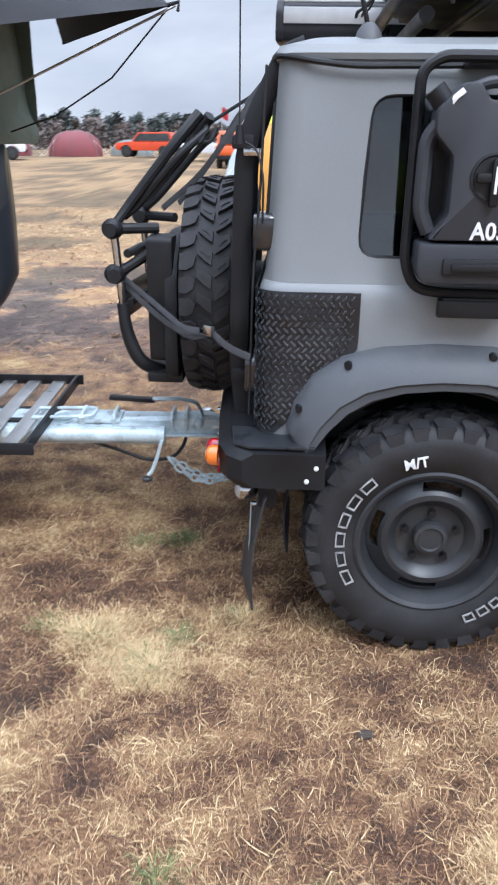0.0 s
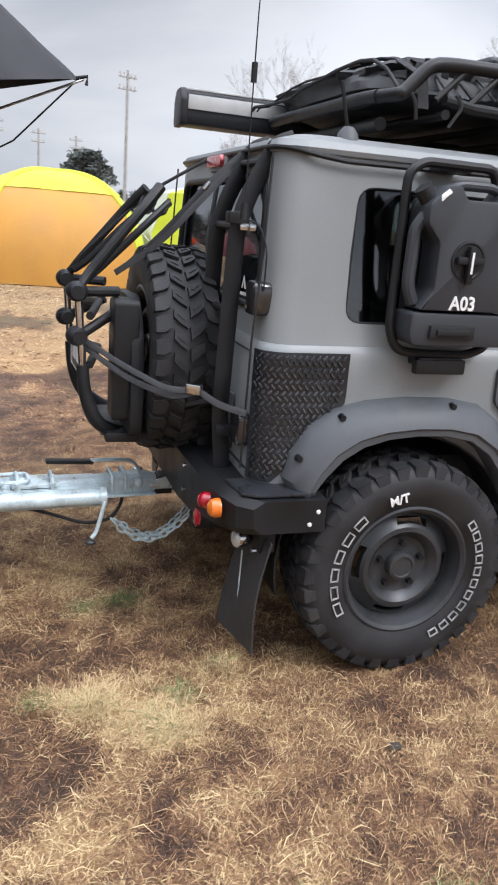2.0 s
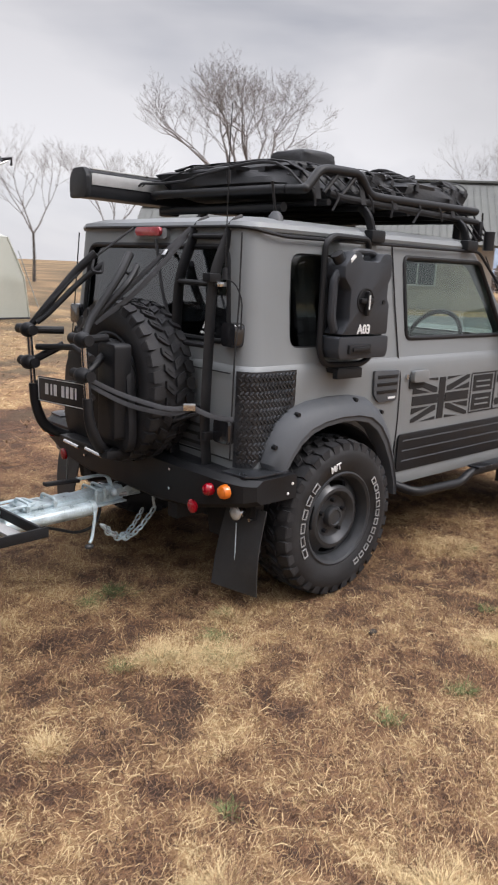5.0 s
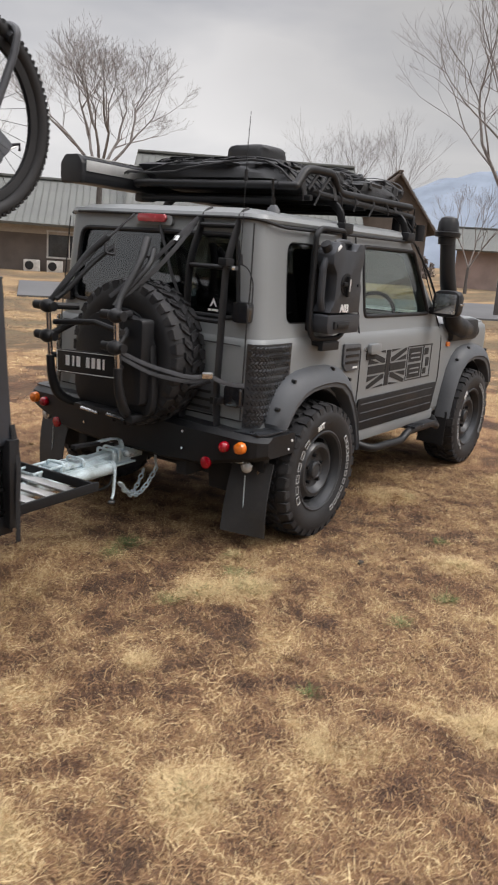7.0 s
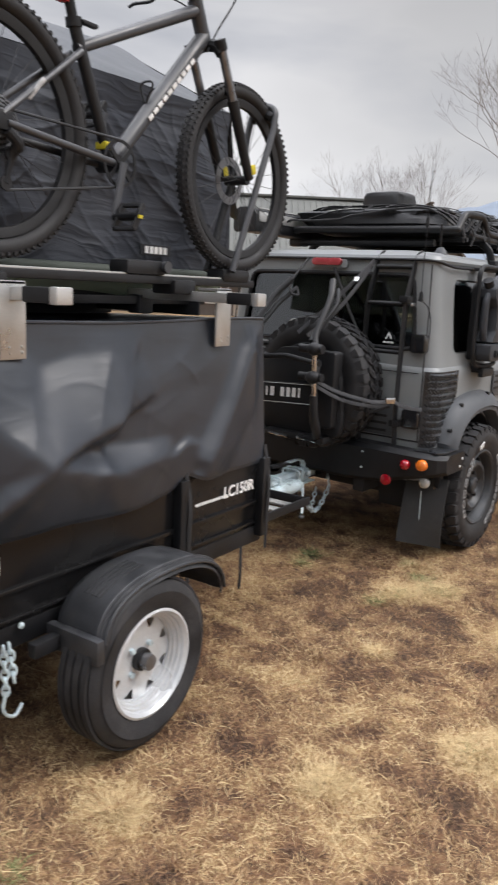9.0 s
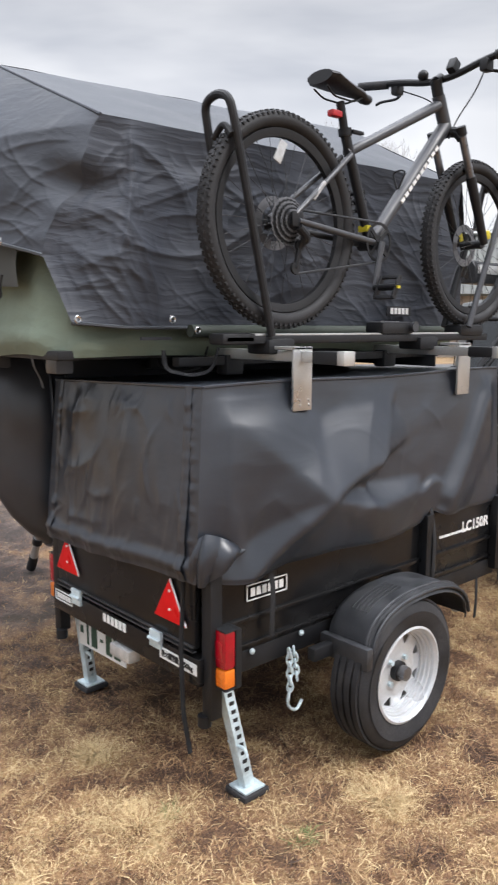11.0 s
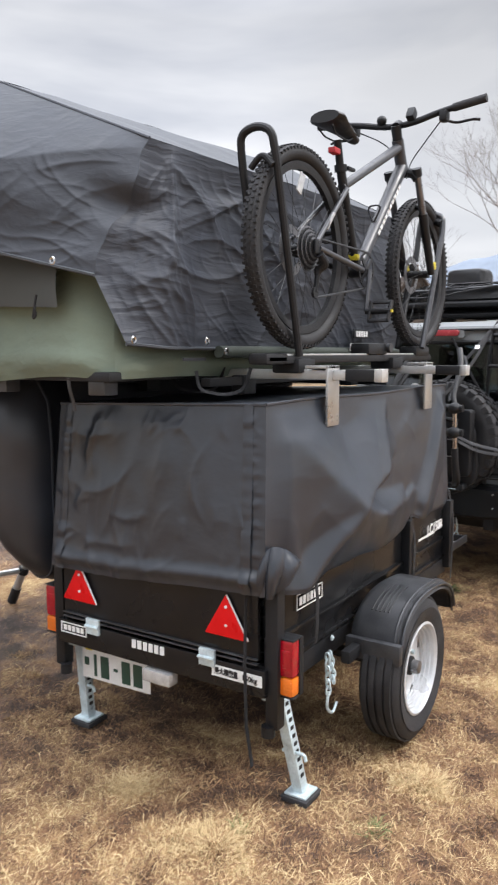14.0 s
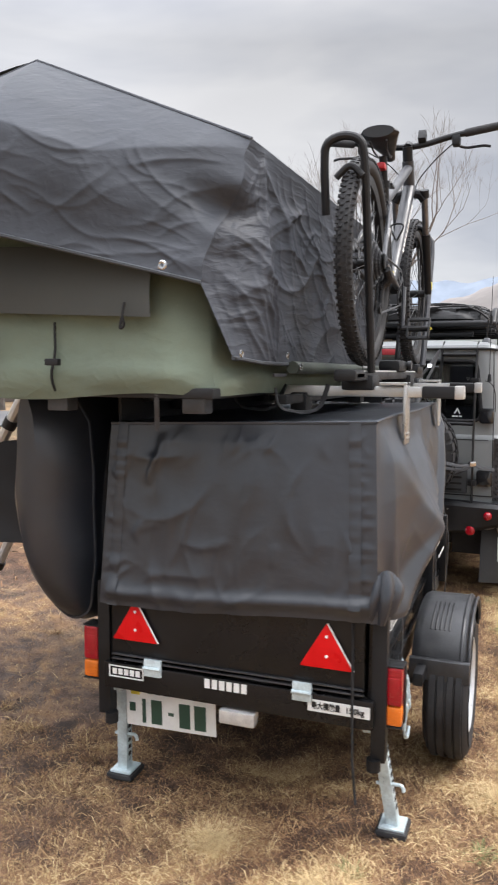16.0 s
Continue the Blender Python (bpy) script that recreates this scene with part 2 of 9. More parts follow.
BIKEGREY = mat("graphite_bike_frame", (0.046, 0.048, 0.054), 0.42, 0.10, 0.06, 8.0, 260, coat=0.15)
SPROCKET = mat("steel_sprocket", (0.22, 0.22, 0.23), 0.35, 0.8, 0.12, 20.0, 200)
BIKETYRE = mat("bicycle_tyre_rubber", (0.024, 0.024, 0.026), 0.68, 0.0, 0.15, 12.0, 200, 0.15, spec=0.35)
MUDFLAP = mat("dusty_black_rubber", (0.030, 0.031, 0.033), 0.6, 0.0, 0.15, 7.0, 160, 0.1, dirt=(0.075, 0.068, 0.06, 0.25))
SEATMAT = mat("black_saddle_vinyl", (0.010, 0.010, 0.012), 0.5, 0.0, 0.12, 20.0, 260, 0.1)
RED = mat("red_reflector", (0.66, 0.008, 0.010), 0.35, 0.0, 0.05, 20.0, 300, spec=0.2)
REDLENS = mat("red_lamp_lens", (0.34, 0.002, 0.012), 0.16, 0.0, 0.1, 30.0, 260, coat=0.5)
ORANGELENS = mat("orange_lamp_lens", (0.72, 0.17, 0.015), 0.16, 0.0, 0.08, 30.0, 260, coat=0.5)
PINKLENS = mat("pale_red_lens", (0.42, 0.06, 0.07), 0.2, 0.0, 0.08, 30.0, 260, coat=0.5)
CLEARLENS = mat("clear_lamp_lens", (0.55, 0.55, 0.54), 0.12, 0.3, 0.1, 30.0, 260, coat=0.6)
SMOKELENS = mat("smoked_lamp_lens", (0.014, 0.014, 0.016), 0.10, 0.0, 0.1, 30.0, 260, coat=0.8)
STRAP = mat("grey_webbing", (0.060, 0.062, 0.068), 0.8, 0.0, 0.15, 25.0, 700, 0.3)
BLACKSTRAP = mat("black_webbing", (0.013, 0.013, 0.015), 0.8, 0.0, 0.15, 25.0, 700, 0.3)
NET = mat("black_load_net", (0.012, 0.012, 0.014), 0.7, 0.0, 0.2, 15.0, 400, 0.3)
DUFFEL = mat("black_duffel_fabric", (0.014, 0.015, 0.018), 0.55, 0.0, 0.2, 6.0, 300, 0.3)
INTERIOR = mat("dark_car_interior", (0.012, 0.012, 0.014), 0.8, 0.0, 0.2, 6.0, 100)
DECAL = mat("matt_black_decal", (0.010, 0.010, 0.011), 0.65, 0.0, 0.1, 6.0, 200)
YELLOWTRIM = mat("yellow_anodised", (0.60, 0.50, 0.03), 0.4, 0.2, 0.08, 20.0, 200)
REDPLASTIC = mat("red_plastic", (0.42, 0.015, 0.02), 0.4, 0.0, 0.08, 20.0, 200)
PLATEWHITE = mat("white_number_plate", (0.74, 0.75, 0.74), 0.4, 0.0, 0.05, 20.0, 200)
DARKGREEN = mat("dark_green_print", (0.02, 0.06, 0.04), 0.5, 0.0, 0.05, 20.0, 200)
GLASSDARK = glass("smoked_glass", (0.30, 0.31, 0.32), mirror=0.075)
GLASSCLEAR = glass("green_tinted_glass", (0.80, 0.86, 0.83))
GLASSREAR = glass("rear_glass", (0.34, 0.36, 0.38), mirror=0.085)


# ---------------------------------------------------------------- mesh tools
def link(name, me, parent=None, label=""):
    ob = new(name, me)
    if parent is not None:
        ob.parent = parent
    if label:
        tagged(ob, label)
    return ob


def finish(bm, material, sharp=35.0):
    me = bpy.data.meshes.new("m")
    bmesh.ops.recalc_face_normals(bm, faces=bm.faces)
    bm.to_mesh(me)
    bm.free()
    me.materials.append(material)
    me.polygons.foreach_set("use_smooth", [True] * len(me.polygons))
    me.set_sharp_from_angle(angle=radians(sharp))
    return me


def part(name, bm, material, parent, label="", sharp=35.0):
    """One mesh object under a thing or a part."""
    return link(name, finish(bm, material, sharp), parent, label)


def thing(name, label, category, m=None, group="", kind=""):
    ob = new(name)
    ob.empty_display_size = 0.2
    if m is not None:
        ob.matrix_basis = m
    return tagged(ob, label, category, group, kind)


def solo(name, bm, material, label, category, m=None, group="", kind="", sharp=35.0):
    ob = link(name, finish(bm, material, sharp))
    if m is not None:
        ob.matrix_basis = m
    return tagged(ob, label, category, group, kind)


def B():
    return bmesh.new()


def box(bm, c, s, m=None, bev=0.0, seg=2):
    q = Matrix.Translation(c)
    if m is not None:
        q = q @ m
    r = bmesh.ops.create_cube(bm, size=1.0, matrix=q @ Matrix.Diagonal((*s, 1)))
    if bev:
        es = list({e for v in r["verts"] for e in v.link_edges})
        bmesh.ops.bevel(bm, geom=es, offset=bev, segments=seg, profile=0.6, affect="EDGES")
    return bm


def cyl(bm, a, b, r, n=16, r2=None, bev=0.0):
    a, b = Vector(a), Vector(b)
    d = b - a
    q = Matrix.Translation((a + b) / 2) @ d.to_track_quat("Z", "Y").to_matrix().to_4x4()
    res = bmesh.ops.create_cone(bm, cap_ends=True, segments=n, radius1=r, radius2=r if r2 is None else r2, depth=d.length, matrix=q)
    if bev:
        es = [e for e in {e for v in res["verts"] for e in v.link_edges} if any(len(f.verts) > 4 for f in e.link_faces)]
        bmesh.ops.bevel(bm, geom=es, offset=bev, segments=2, profile=0.6, affect="EDGES")
    return bm


def ball(bm, c, r, s=(1, 1, 1), u=14, v=9):
    bmesh.ops.create_uvsphere(bm, u_segments=u, v_segments=v, radius=r, matrix=Matrix.Translation(c) @ Matrix.Diagonal((*s, 1)))
    return bm


def fillet(pts, rad, n=5):
    """A polyline with rounded corners."""
    pts = [Vector(p) for p in pts]
    out = [pts[0]]
    for a, b, c in zip(pts, pts[1:], pts[2:]):
        k = min(rad, (a - b).length * 0.48, (c - b).length * 0.48)
        p, q = b + (a - b).normalized() * k, b + (c - b).normalized() * k
        for i in range(n + 1):
            t = i / n
            out.append(p * (1 - t) ** 2 + b * 2 * t * (1 - t) + q * t ** 2)
    return out + [pts[-1]]


def tube(bm, pts, r, n=10, closed=False, flat=1.0, up=None):
    """A round (or flattened) bar along a polyline. r: one radius or one a point."""
    pts = [Vector(p) for p in pts]
    k = len(pts)
    rs = list(np.interp(np.linspace(0, 1, k), np.linspace(0, 1, len(r)), r)) if isinstance(r, (list, tuple)) else [r] * k
    rings, nrm = [], None
    for i, p in enumerate(pts):
        if closed:
            t = (pts[(i + 1) % k] - pts[i - 1]).normalized()
        else:
            t = (pts[min(i + 1, k - 1)] - pts[max(i - 1, 0)]).normalized()
        if nrm is None:
            ref = Vector(up) if up else (Vector((0, 0, 1)) if abs(t.z) < 0.9 else Vector((1, 0, 0)))
            nrm = (ref - t * ref.dot(t)).normalized()
        else:
            nrm = (nrm - t * nrm.dot(t)).normalized()
        bi = t.cross(nrm)
        rings.append([bm.verts.new(p + (nrm * math.cos(2 * math.pi * j / n) + bi * math.sin(2 * math.pi * j / n) * flat) * rs[i]) for j in range(n)])
    for a, b in zip(rings, rings[1:] + ([rings[0]] if closed else [])):
        for j in range(n):
            bm.faces.new((a[j], a[(j + 1) % n], b[(j + 1) % n], b[j]))
    if not closed:
        bm.faces.new(rings[0][::-1])
        bm.faces.new(rings[-1])
    return bm


def lathe(bm, prof, n=48, m=None, closed=False):
    """Revolve (radius, height) about z, then place by m."""
    m = m or Matrix()
    rings = []
    for r, h in prof:
        if r < 1e-5:
            rings.append([bm.verts.new(m @ Vector((0, 0, h)))])
        else:
            rings.append([bm.verts.new(m @ Vector((r * math.cos(2 * math.pi * j / n), r * math.sin(2 * math.pi * j / n), h))) for j in range(n)])
    for a, b in zip(rings, rings[1:] + ([rings[0]] if closed else [])):
        for j in range(n):
            j2 = (j + 1) % n
            if len(a) == 1 and len(b) > 1:
                bm.faces.new((a[0], b[j], b[j2]))
            elif len(b) == 1 and len(a) > 1:
                bm.faces.new((a[j], b[0], a[j2]))
            elif len(a) > 1:
                bm.faces.new((a[j], b[j], b[j2], a[j2]))
    return bm


def prism(bm, poly, d0, d1, plane="xz", m=None, bev=0.0):
    """Extrude a polygon. plane xz: depth along y; xy: along z; yz: along x."""
    m = m or Matrix()

    def at(p, d):
        return m @ Vector({"xz": (p[0], d, p[1]), "xy": (p[0], p[1], d), "yz": (d, p[0], p[1])}[plane])
    a = [bm.verts.new(at(p, d0)) for p in poly]
    b = [bm.verts.new(at(p, d1)) for p in poly]
    k = len(poly)
    fs = [bm.faces.new(a), bm.faces.new(b[::-1])]
    for i in range(k):
        fs.append(bm.faces.new((a[i], b[i], b[(i + 1) % k], a[(i + 1) % k])))
    if bev:
        bmesh.ops.recalc_face_normals(bm, faces=fs)
        es = list({e for f in fs[:2] for e in f.edges})
        bmesh.ops.bevel(bm, geom=es, offset=bev, segments=2, profile=0.6, affect="EDGES")
    return bm


def rounded(poly, rad, n=4):
    """A closed 2D polygon with rounded corners."""
    out = []
    k = len(poly)
    for i in range(k):
        a, b, c = (Vector((*poly[(i + d) % k], 0)) for d in (-1, 0, 1))
        q = min(rad, (a - b).length * 0.45, (c - b).length * 0.45)
        p, r = b + (a - b).normalized() * q, b + (c - b).normalized() * q
        for j in range(n + 1):
            t = j / n
            v = p * (1 - t) ** 2 + b * 2 * t * (1 - t) + r * t ** 2
            out.append((v.x, v.y))
    return out


def rect(x0, z0, x1, z1, rad=0.0, n=4):
    p = [(x0, z0), (x1, z0), (x1, z1), (x0, z1)]
    return rounded(p, rad, n) if rad else p


def loft(bm, rings, caps=True):
    vs = [[bm.verts.new(p) for p in r] for r in rings]
    k = len(vs[0])
    for a, b in zip(vs, vs[1:]):
        for j in range(k):
            bm.faces.new((a[j], a[(j + 1) % k], b[(j + 1) % k], b[j]))
    if caps:
        bm.faces.new(vs[0][::-1])
        bm.faces.new(vs[-1])
    return bm


def sheet(bm, f, nu, nv, thick=0.0):
    """A cloth or panel: f(u, v) gives a point; thick adds a back side."""
    g = [[bm.verts.new(f(i / nu, j / nv)) for j in range(nv + 1)] for i in range(nu + 1)]
    fs = []
    for i in range(nu):
        for j in range(nv):
            fs.append(bm.faces.new((g[i][j], g[i + 1][j], g[i + 1][j + 1], g[i][j + 1])))
    if thick:
        bmesh.ops.recalc_face_normals(bm, faces=fs)
        bmesh.ops.solidify(bm, geom=fs, thickness=thick)
    return bm


def carve(bm, cutters):
    """bm less each cutter, as a new bmesh."""
    def tmp(b):
        me = bpy.data.meshes.new("t")
        bmesh.ops.recalc_face_normals(b, faces=b.faces)
        b.to_mesh(me)
        b.free()
        return new("t", me)
    ob = tmp(bm)
    cs = [tmp(c) for c in cutters]
    for c in cs:
        md = ob.modifiers.new("b", "BOOLEAN")
        md.operation, md.object, md.solver = "DIFFERENCE", c, "EXACT"
    dg = bpy.context.evaluated_depsgraph_get()
    out = bmesh.new()
    out.from_mesh(ob.evaluated_get(dg).to_mesh())
    for o in (ob, *cs):
        bpy.data.objects.remove(o)
    return out


def lettering(text, size, depth=0.0015, font_scale=(1, 1)):
    """Letters as a bmesh in the xy plane, centred."""
    cu = bpy.data.curves.new("t", "FONT")
    cu.body, cu.size, cu.extrude, cu.align_x, cu.align_y, cu.resolution_u = text, size, depth, "CENTER", "CENTER", 3
    cu.offset = size * 0.022
    ob = new("t", cu)
    dg = bpy.context.evaluated_depsgraph_get()
    out = bmesh.new()
    out.from_mesh(ob.evaluated_get(dg).to_mesh())
    bpy.data.objects.remove(ob)
    bmesh.ops.scale(out, vec=(font_scale[0], font_scale[1], 1), verts=out.verts)
    return out


def moved(bm, m):
    bmesh.ops.transform(bm, matrix=m, verts=bm.verts)
    return bm


def nz(x, y, z=0.0, s=1.0):
    return noise.noise(Vector((x * s, y * s, z * s)))


# faces that look towards -y (the side) and towards -x (the rear)
SIDE = pose(0, 0, 0, 90, 0, 0)
REAR = pose(0, 0, 0, 90, 0, -90)

# ---------------------------------------------------------------- the car (x ahead, y to its left, z up, from the ground under its rear axle)
CAR = pose(0.57, 2.70, 0, 0, 0, -3.3)
BASE = 2.25
car = thing("off_road_car", "grey compact off-road car with black bumper and mud-terrain tyres", "car", CAR)


def ring(x0, x1, hw, r, z, n=6):
    """A rounded rectangle in plan."""
    out = []
    for cx, cy, a0 in ((x1 - r, hw - r, 0), (x0 + r, hw - r, 90), (x0 + r, -hw + r, 180), (x1 - r, -hw + r, 270)):
        for i in range(n + 1):
            a = radians(a0 + 90 * i / n)
            out.append((cx + r * math.cos(a), cy + r * math.sin(a), z))
    return out


def arch(x, r=0.42):
    return cyl(B(), (x, -1.0, 0.36), (x, 1.0, 0.36), r, 40)


def window_cut(poly):
    return prism(B(), poly, -1.0, 1.0, "xz")


QUARTER = rounded([(-0.252, 1.12), (0.385, 1.12), (0.345, 1.515), (-0.230, 1.515)], 0.055)
DOORWIN = rounded([(0.575, 1.14), (1.50, 1.14), (1.40, 1.30), (1.245, 1.53), (0.555, 1.53)], 0.035)
REARWIN = rounded([(-0.575, 1.14), (0.575, 1.14), (0.53, 1.525), (-0.53, 1.525)], 0.06)
FRONTWIN = rect(-0.56, 1.12, 0.56, 1.52, 0.05)

# lower body
bm = B()
loft(bm, [ring(-0.48, 2.62, 0.690, 0.06, 0.43), ring(-0.505, 2.66, 0.715, 0.08, 0.47), ring(-0.515, 2.68, 0.722, 0.085, 0.66), ring(-0.515, 2.68, 0.722, 0.085, 0.95), ring(-0.514, 2.68, 0.721, 0.085, 0.985),
          ring(-0.511, 2.67, 0.718, 0.085, 1.012), ring(-0.506, 2.66, 0.714, 0.08, 1.032), ring(-0.500, 2.64, 0.708, 0.08, 1.044), ring(-0.495, 2.60, 0.703, 0.08, 1.052)])
inner = loft(B(), [ring(-0.46, 2.60, 0.665, 0.06, 0.50), ring(-0.46, 2.60, 0.675, 0.06, 0.98), ring(-0.45, 1.72, 0.66, 0.06, 1.2)])
body = part("body", carve(bm, [inner, arch(0.0), arch(BASE)]), GREY, car)
# cabin
bm = B()
loft(bm, [ring(-0.495, 1.80, 0.702, 0.085, 1.040), ring(-0.493, 1.77, 0.696, 0.085, 1.07), ring(-0.482, 1.50, 0.667, 0.08, 1.32), ring(-0.470, 1.25, 0.642, 0.075, 1.575), ring(-0.468, 1.22, 0.636, 0.075, 1.60)])
inner = loft(B(), [ring(-0.455, 1.75, 0.66, 0.06, 1.00), ring(-0.44, 1.46, 0.63, 0.06, 1.32), ring(-0.43, 1.19, 0.605, 0.06, 1.572)])
rear_cut = prism(B(), REARWIN, -0.7, -0.3, "yz")
front_cut = prism(B(), FRONTWIN, 0.9, 2.2, "yz")
cabin = part("cabin", carve(bm, [inner, window_cut(QUARTER), window_cut(DOORWIN), rear_cut, front_cut]), GREY, car)
# roof with its drip rail
bm = B()
loft(bm, [ring(-0.475, 1.235, 0.648, 0.08, 1.592), ring(-0.480, 1.245, 0.652, 0.08, 1.606), ring(-0.470, 1.23, 0.640, 0.08, 1.626), ring(-0.40, 1.16, 0.575, 0.08, 1.648), ring(-0.25, 1.0, 0.42, 0.08, 1.664), ring(0.1, 0.6, 0.15, 0.08, 1.668)])
part("roof", bm, GREY, car)
bm = B()
rail = [(-0.484, y, 1.604) for y in (0.55, 0.3, 0, -0.3, -0.52)]
rail += [(-0.474, -0.60, 1.603), (-0.44, -0.645, 1.598), (-0.37, -0.662, 1.585), (-0.28, -0.664, 1.576), (0.3, -0.664, 1.58), (1.20, -0.662, 1.585), (1.42, -0.69, 1.40), (1.66, -0.705, 1.16)]
tube(bm, fillet(rail, 0.03, 3), 0.0075, 8)
part("drip_rail", bm, BLACK, car, "dark drip rail along the roof edge")
bm = B()
tube(bm, fillet([(-0.44, 0.645, 1.598), (-0.28, 0.664, 1.576), (1.2, 0.662, 1.585), (1.42, 0.69, 1.40), (1.66, 0.705, 1.16)], 0.03, 3), 0.0075, 8)
part("drip_rail", bm, BLACK, car)
# bonnet
bm = B()
loft(bm, [ring(1.60, 2.66, 0.69, 0.07, 1.035), ring(1.60, 2.655, 0.685, 0.07, 1.06), ring(1.62, 2.60, 0.62, 0.07, 1.085), ring(1.7, 2.4, 0.3, 0.07, 1.09)])
part("bonnet", bm, GREY, car)
bm = B()
loft(bm, [ring(2.62, 2.80, 0.74, 0.08, 0.45), ring(2.60, 2.83, 0.76, 0.08, 0.55), ring(2.62, 2.82, 0.76, 0.08, 0.66), ring(2.63, 2.74, 0.72, 0.06, 0.70)])
part("front_bumper", bm, BLACK, car, "black steel front bumper")

# windows
def pane(name, poly, plane, d, material, shear=None):
    b = prism(B(), poly, d, d + 0.005, plane)
    if shear:
        for v in b.verts:
            v.co = shear(v.co)
    o = part(name, b, material, car)
    o.visible_shadow = False
    return o


def lean(c):
    """The side of the cabin leans in towards the roof."""
    return Vector((c.x, math.copysign(abs(c.y) - (c.z - 1.06) * 0.106, c.y), c.z))


def lean_rear(c):
    return Vector((c.x + (c.z - 1.06) * 0.045, c.y, c.z))


for s in (-1, 1):
    pane("quarter_window", QUARTER, "xz", s * 0.682, GLASSDARK, lean)
    pane("door_window", DOORWIN, "xz", s * 0.682, GLASSCLEAR, lean)
pane("rear_window", REARWIN, "yz", -0.476, GLASSREAR, lean_rear)
bm = prism(B(), FRONTWIN, 1.0, 1.006, "yz")
for v in bm.verts:
    v.co.x += 0.76 - (v.co.z - 1.06) * 1.0
wind = part("windscreen", bm, GLASSCLEAR, car)
wind.visible_shadow = False


def frame_strip(name, poly, plane, d, r, shear, label=""):
    pts = [{"xz": Vector((p[0], d, p[1])), "yz": Vector((d, p[0], p[1]))}[plane] for p in poly]
    return part(name, tube(B(), [shear(p) for p in pts], r, 8, closed=True), PLASTIC, car, label)


frame_strip("window_seal", QUARTER, "xz", -0.690, 0.006, lean, "black rubber window seal")
rim_q = rounded([(-0.292, 1.082), (0.425, 1.082), (0.385, 1.550), (-0.268, 1.550)], 0.085)
part("window_surround", tube(B(), [lean(Vector((p[0], -0.664, p[1]))) for p in rim_q], 0.031, 14, closed=True), GREY, car, "pressed rim round the rear side window")
frame_strip("window_seal", DOORWIN, "xz", -0.694, 0.012, lean)
frame_strip("window_seal", REARWIN, "yz", -0.492, 0.012, lean_rear)

# interior
part("cabin_floor", box(B(), (0.55, 0, 0.62), (2.0, 1.2, 0.10), bev=0.02), INTERIOR, car)
part("dashboard", box(B(), (1.58, 0, 0.98), (0.24, 1.25, 0.26), bev=0.05), INTERIOR, car)
for y in (-0.33, 0.33):
    seat = part("front_seat", box(B(), (0.86, y, 0.80), (0.50, 0.46, 0.16), bev=0.05), INTERIOR, car, "dark fabric front seat")
    part("seat_back", box(B(), (0.60, y, 1.08), (0.12, 0.44, 0.54), pose(0, 0, 0, 0, -10, 0), bev=0.045), INTERIOR, seat)
    part("headrest", box(B(), (0.545, y, 1.42), (0.08, 0.26, 0.16), bev=0.035), INTERIOR, seat)
part("cargo_bag", box(B(), (-0.12, 0.12, 0.90), (0.50, 0.85, 0.46), bev=0.09), DUFFEL, car, "dark gear stowed behind the seats")
bm = B()
lathe(bm, [(0.175 + 0.014 * math.cos(a), 0.014 * math.sin(a)) for a in [2 * math.pi * i / 8 for i in range(8)]], 28, pose(1.34, -0.33, 1.09, 0, -62, 0), closed=True)
box(bm, (1.35, -0.33, 1.08), (0.02, 0.32, 0.03))
part("steering_wheel", bm, INTERIOR, car)

# fender flares: a band that swells out over each arch
FO = [(-0.395, 0.60), (-0.425, 0.655), (-0.405, 0.735), (-0.355, 0.815), (-0.275, 0.868), (-0.17, 0.893), (-0.03, 0.905), (0.12, 0.902), (0.235, 0.882), (0.325, 0.825), (0.39, 0.74), (0.43, 0.62), (0.452, 0.49), (0.46, 0.40)]
FI = [(-0.355, 0.585), (-0.335, 0.625), (-0.305, 0.668), (-0.255, 0.722), (-0.19, 0.762), (-0.11, 0.785), (-0.01, 0.795), (0.09, 0.793), (0.18, 0.775), (0.255, 0.728), (0.315, 0.655), (0.37, 0.56), (0.41, 0.46), (0.425, 0.39)]


def flare_bm(x, s, flip=False):
    bm = B()
    rings = []
    for (ax, az), (bx, bz) in zip(FO, FI):
        if flip:
            ax, bx = -ax, -bx
        row = []
        for t, d in ((0.0, 0.712), (0.03, 0.732), (0.14, 0.765), (0.35, 0.792), (0.62, 0.810), (0.74, 0.816), (0.80, 0.808), (0.97, 0.806), (1.0, 0.800), (1.0, 0.70)):
            row.append(Vector((x + ax + (bx - ax) * t, s * d, az + (bz - az) * t)))
        rings.append(row)
    vs = [[bm.verts.new(p) for p in r] for r in rings]
    for a, b in zip(vs, vs[1:]):
        for j in range(len(a) - 1):
            bm.faces.new((a[j], a[j + 1], b[j + 1], b[j]))
    bm.faces.new(vs[0])
    bm.faces.new(vs[-1][::-1])
    return bm


for s in (-1, 1):
    for x, fl in ((0.0, False), (BASE, True)):
        fl_ob = part("fender_flare", flare_bm(x, s, fl), FLARE, car, "satin grey bolt-on fender flare", 28)
        for k in (0, 4, 7, 9):
            (ax, az), (bx, bz) = FO[max(k, 2)], FI[max(k, 2)]
            q = 0.17
            px, pz = (ax + (bx - ax) * q) * (-1 if fl else 1), az + (bz - az) * q
            bb = B()
            cyl(bb, (x + px, s * 0.762, pz), (x + px, s * 0.782, pz), 0.012, 12, 0.009)
            part("bolt", bb, BLACK, fl_ob)
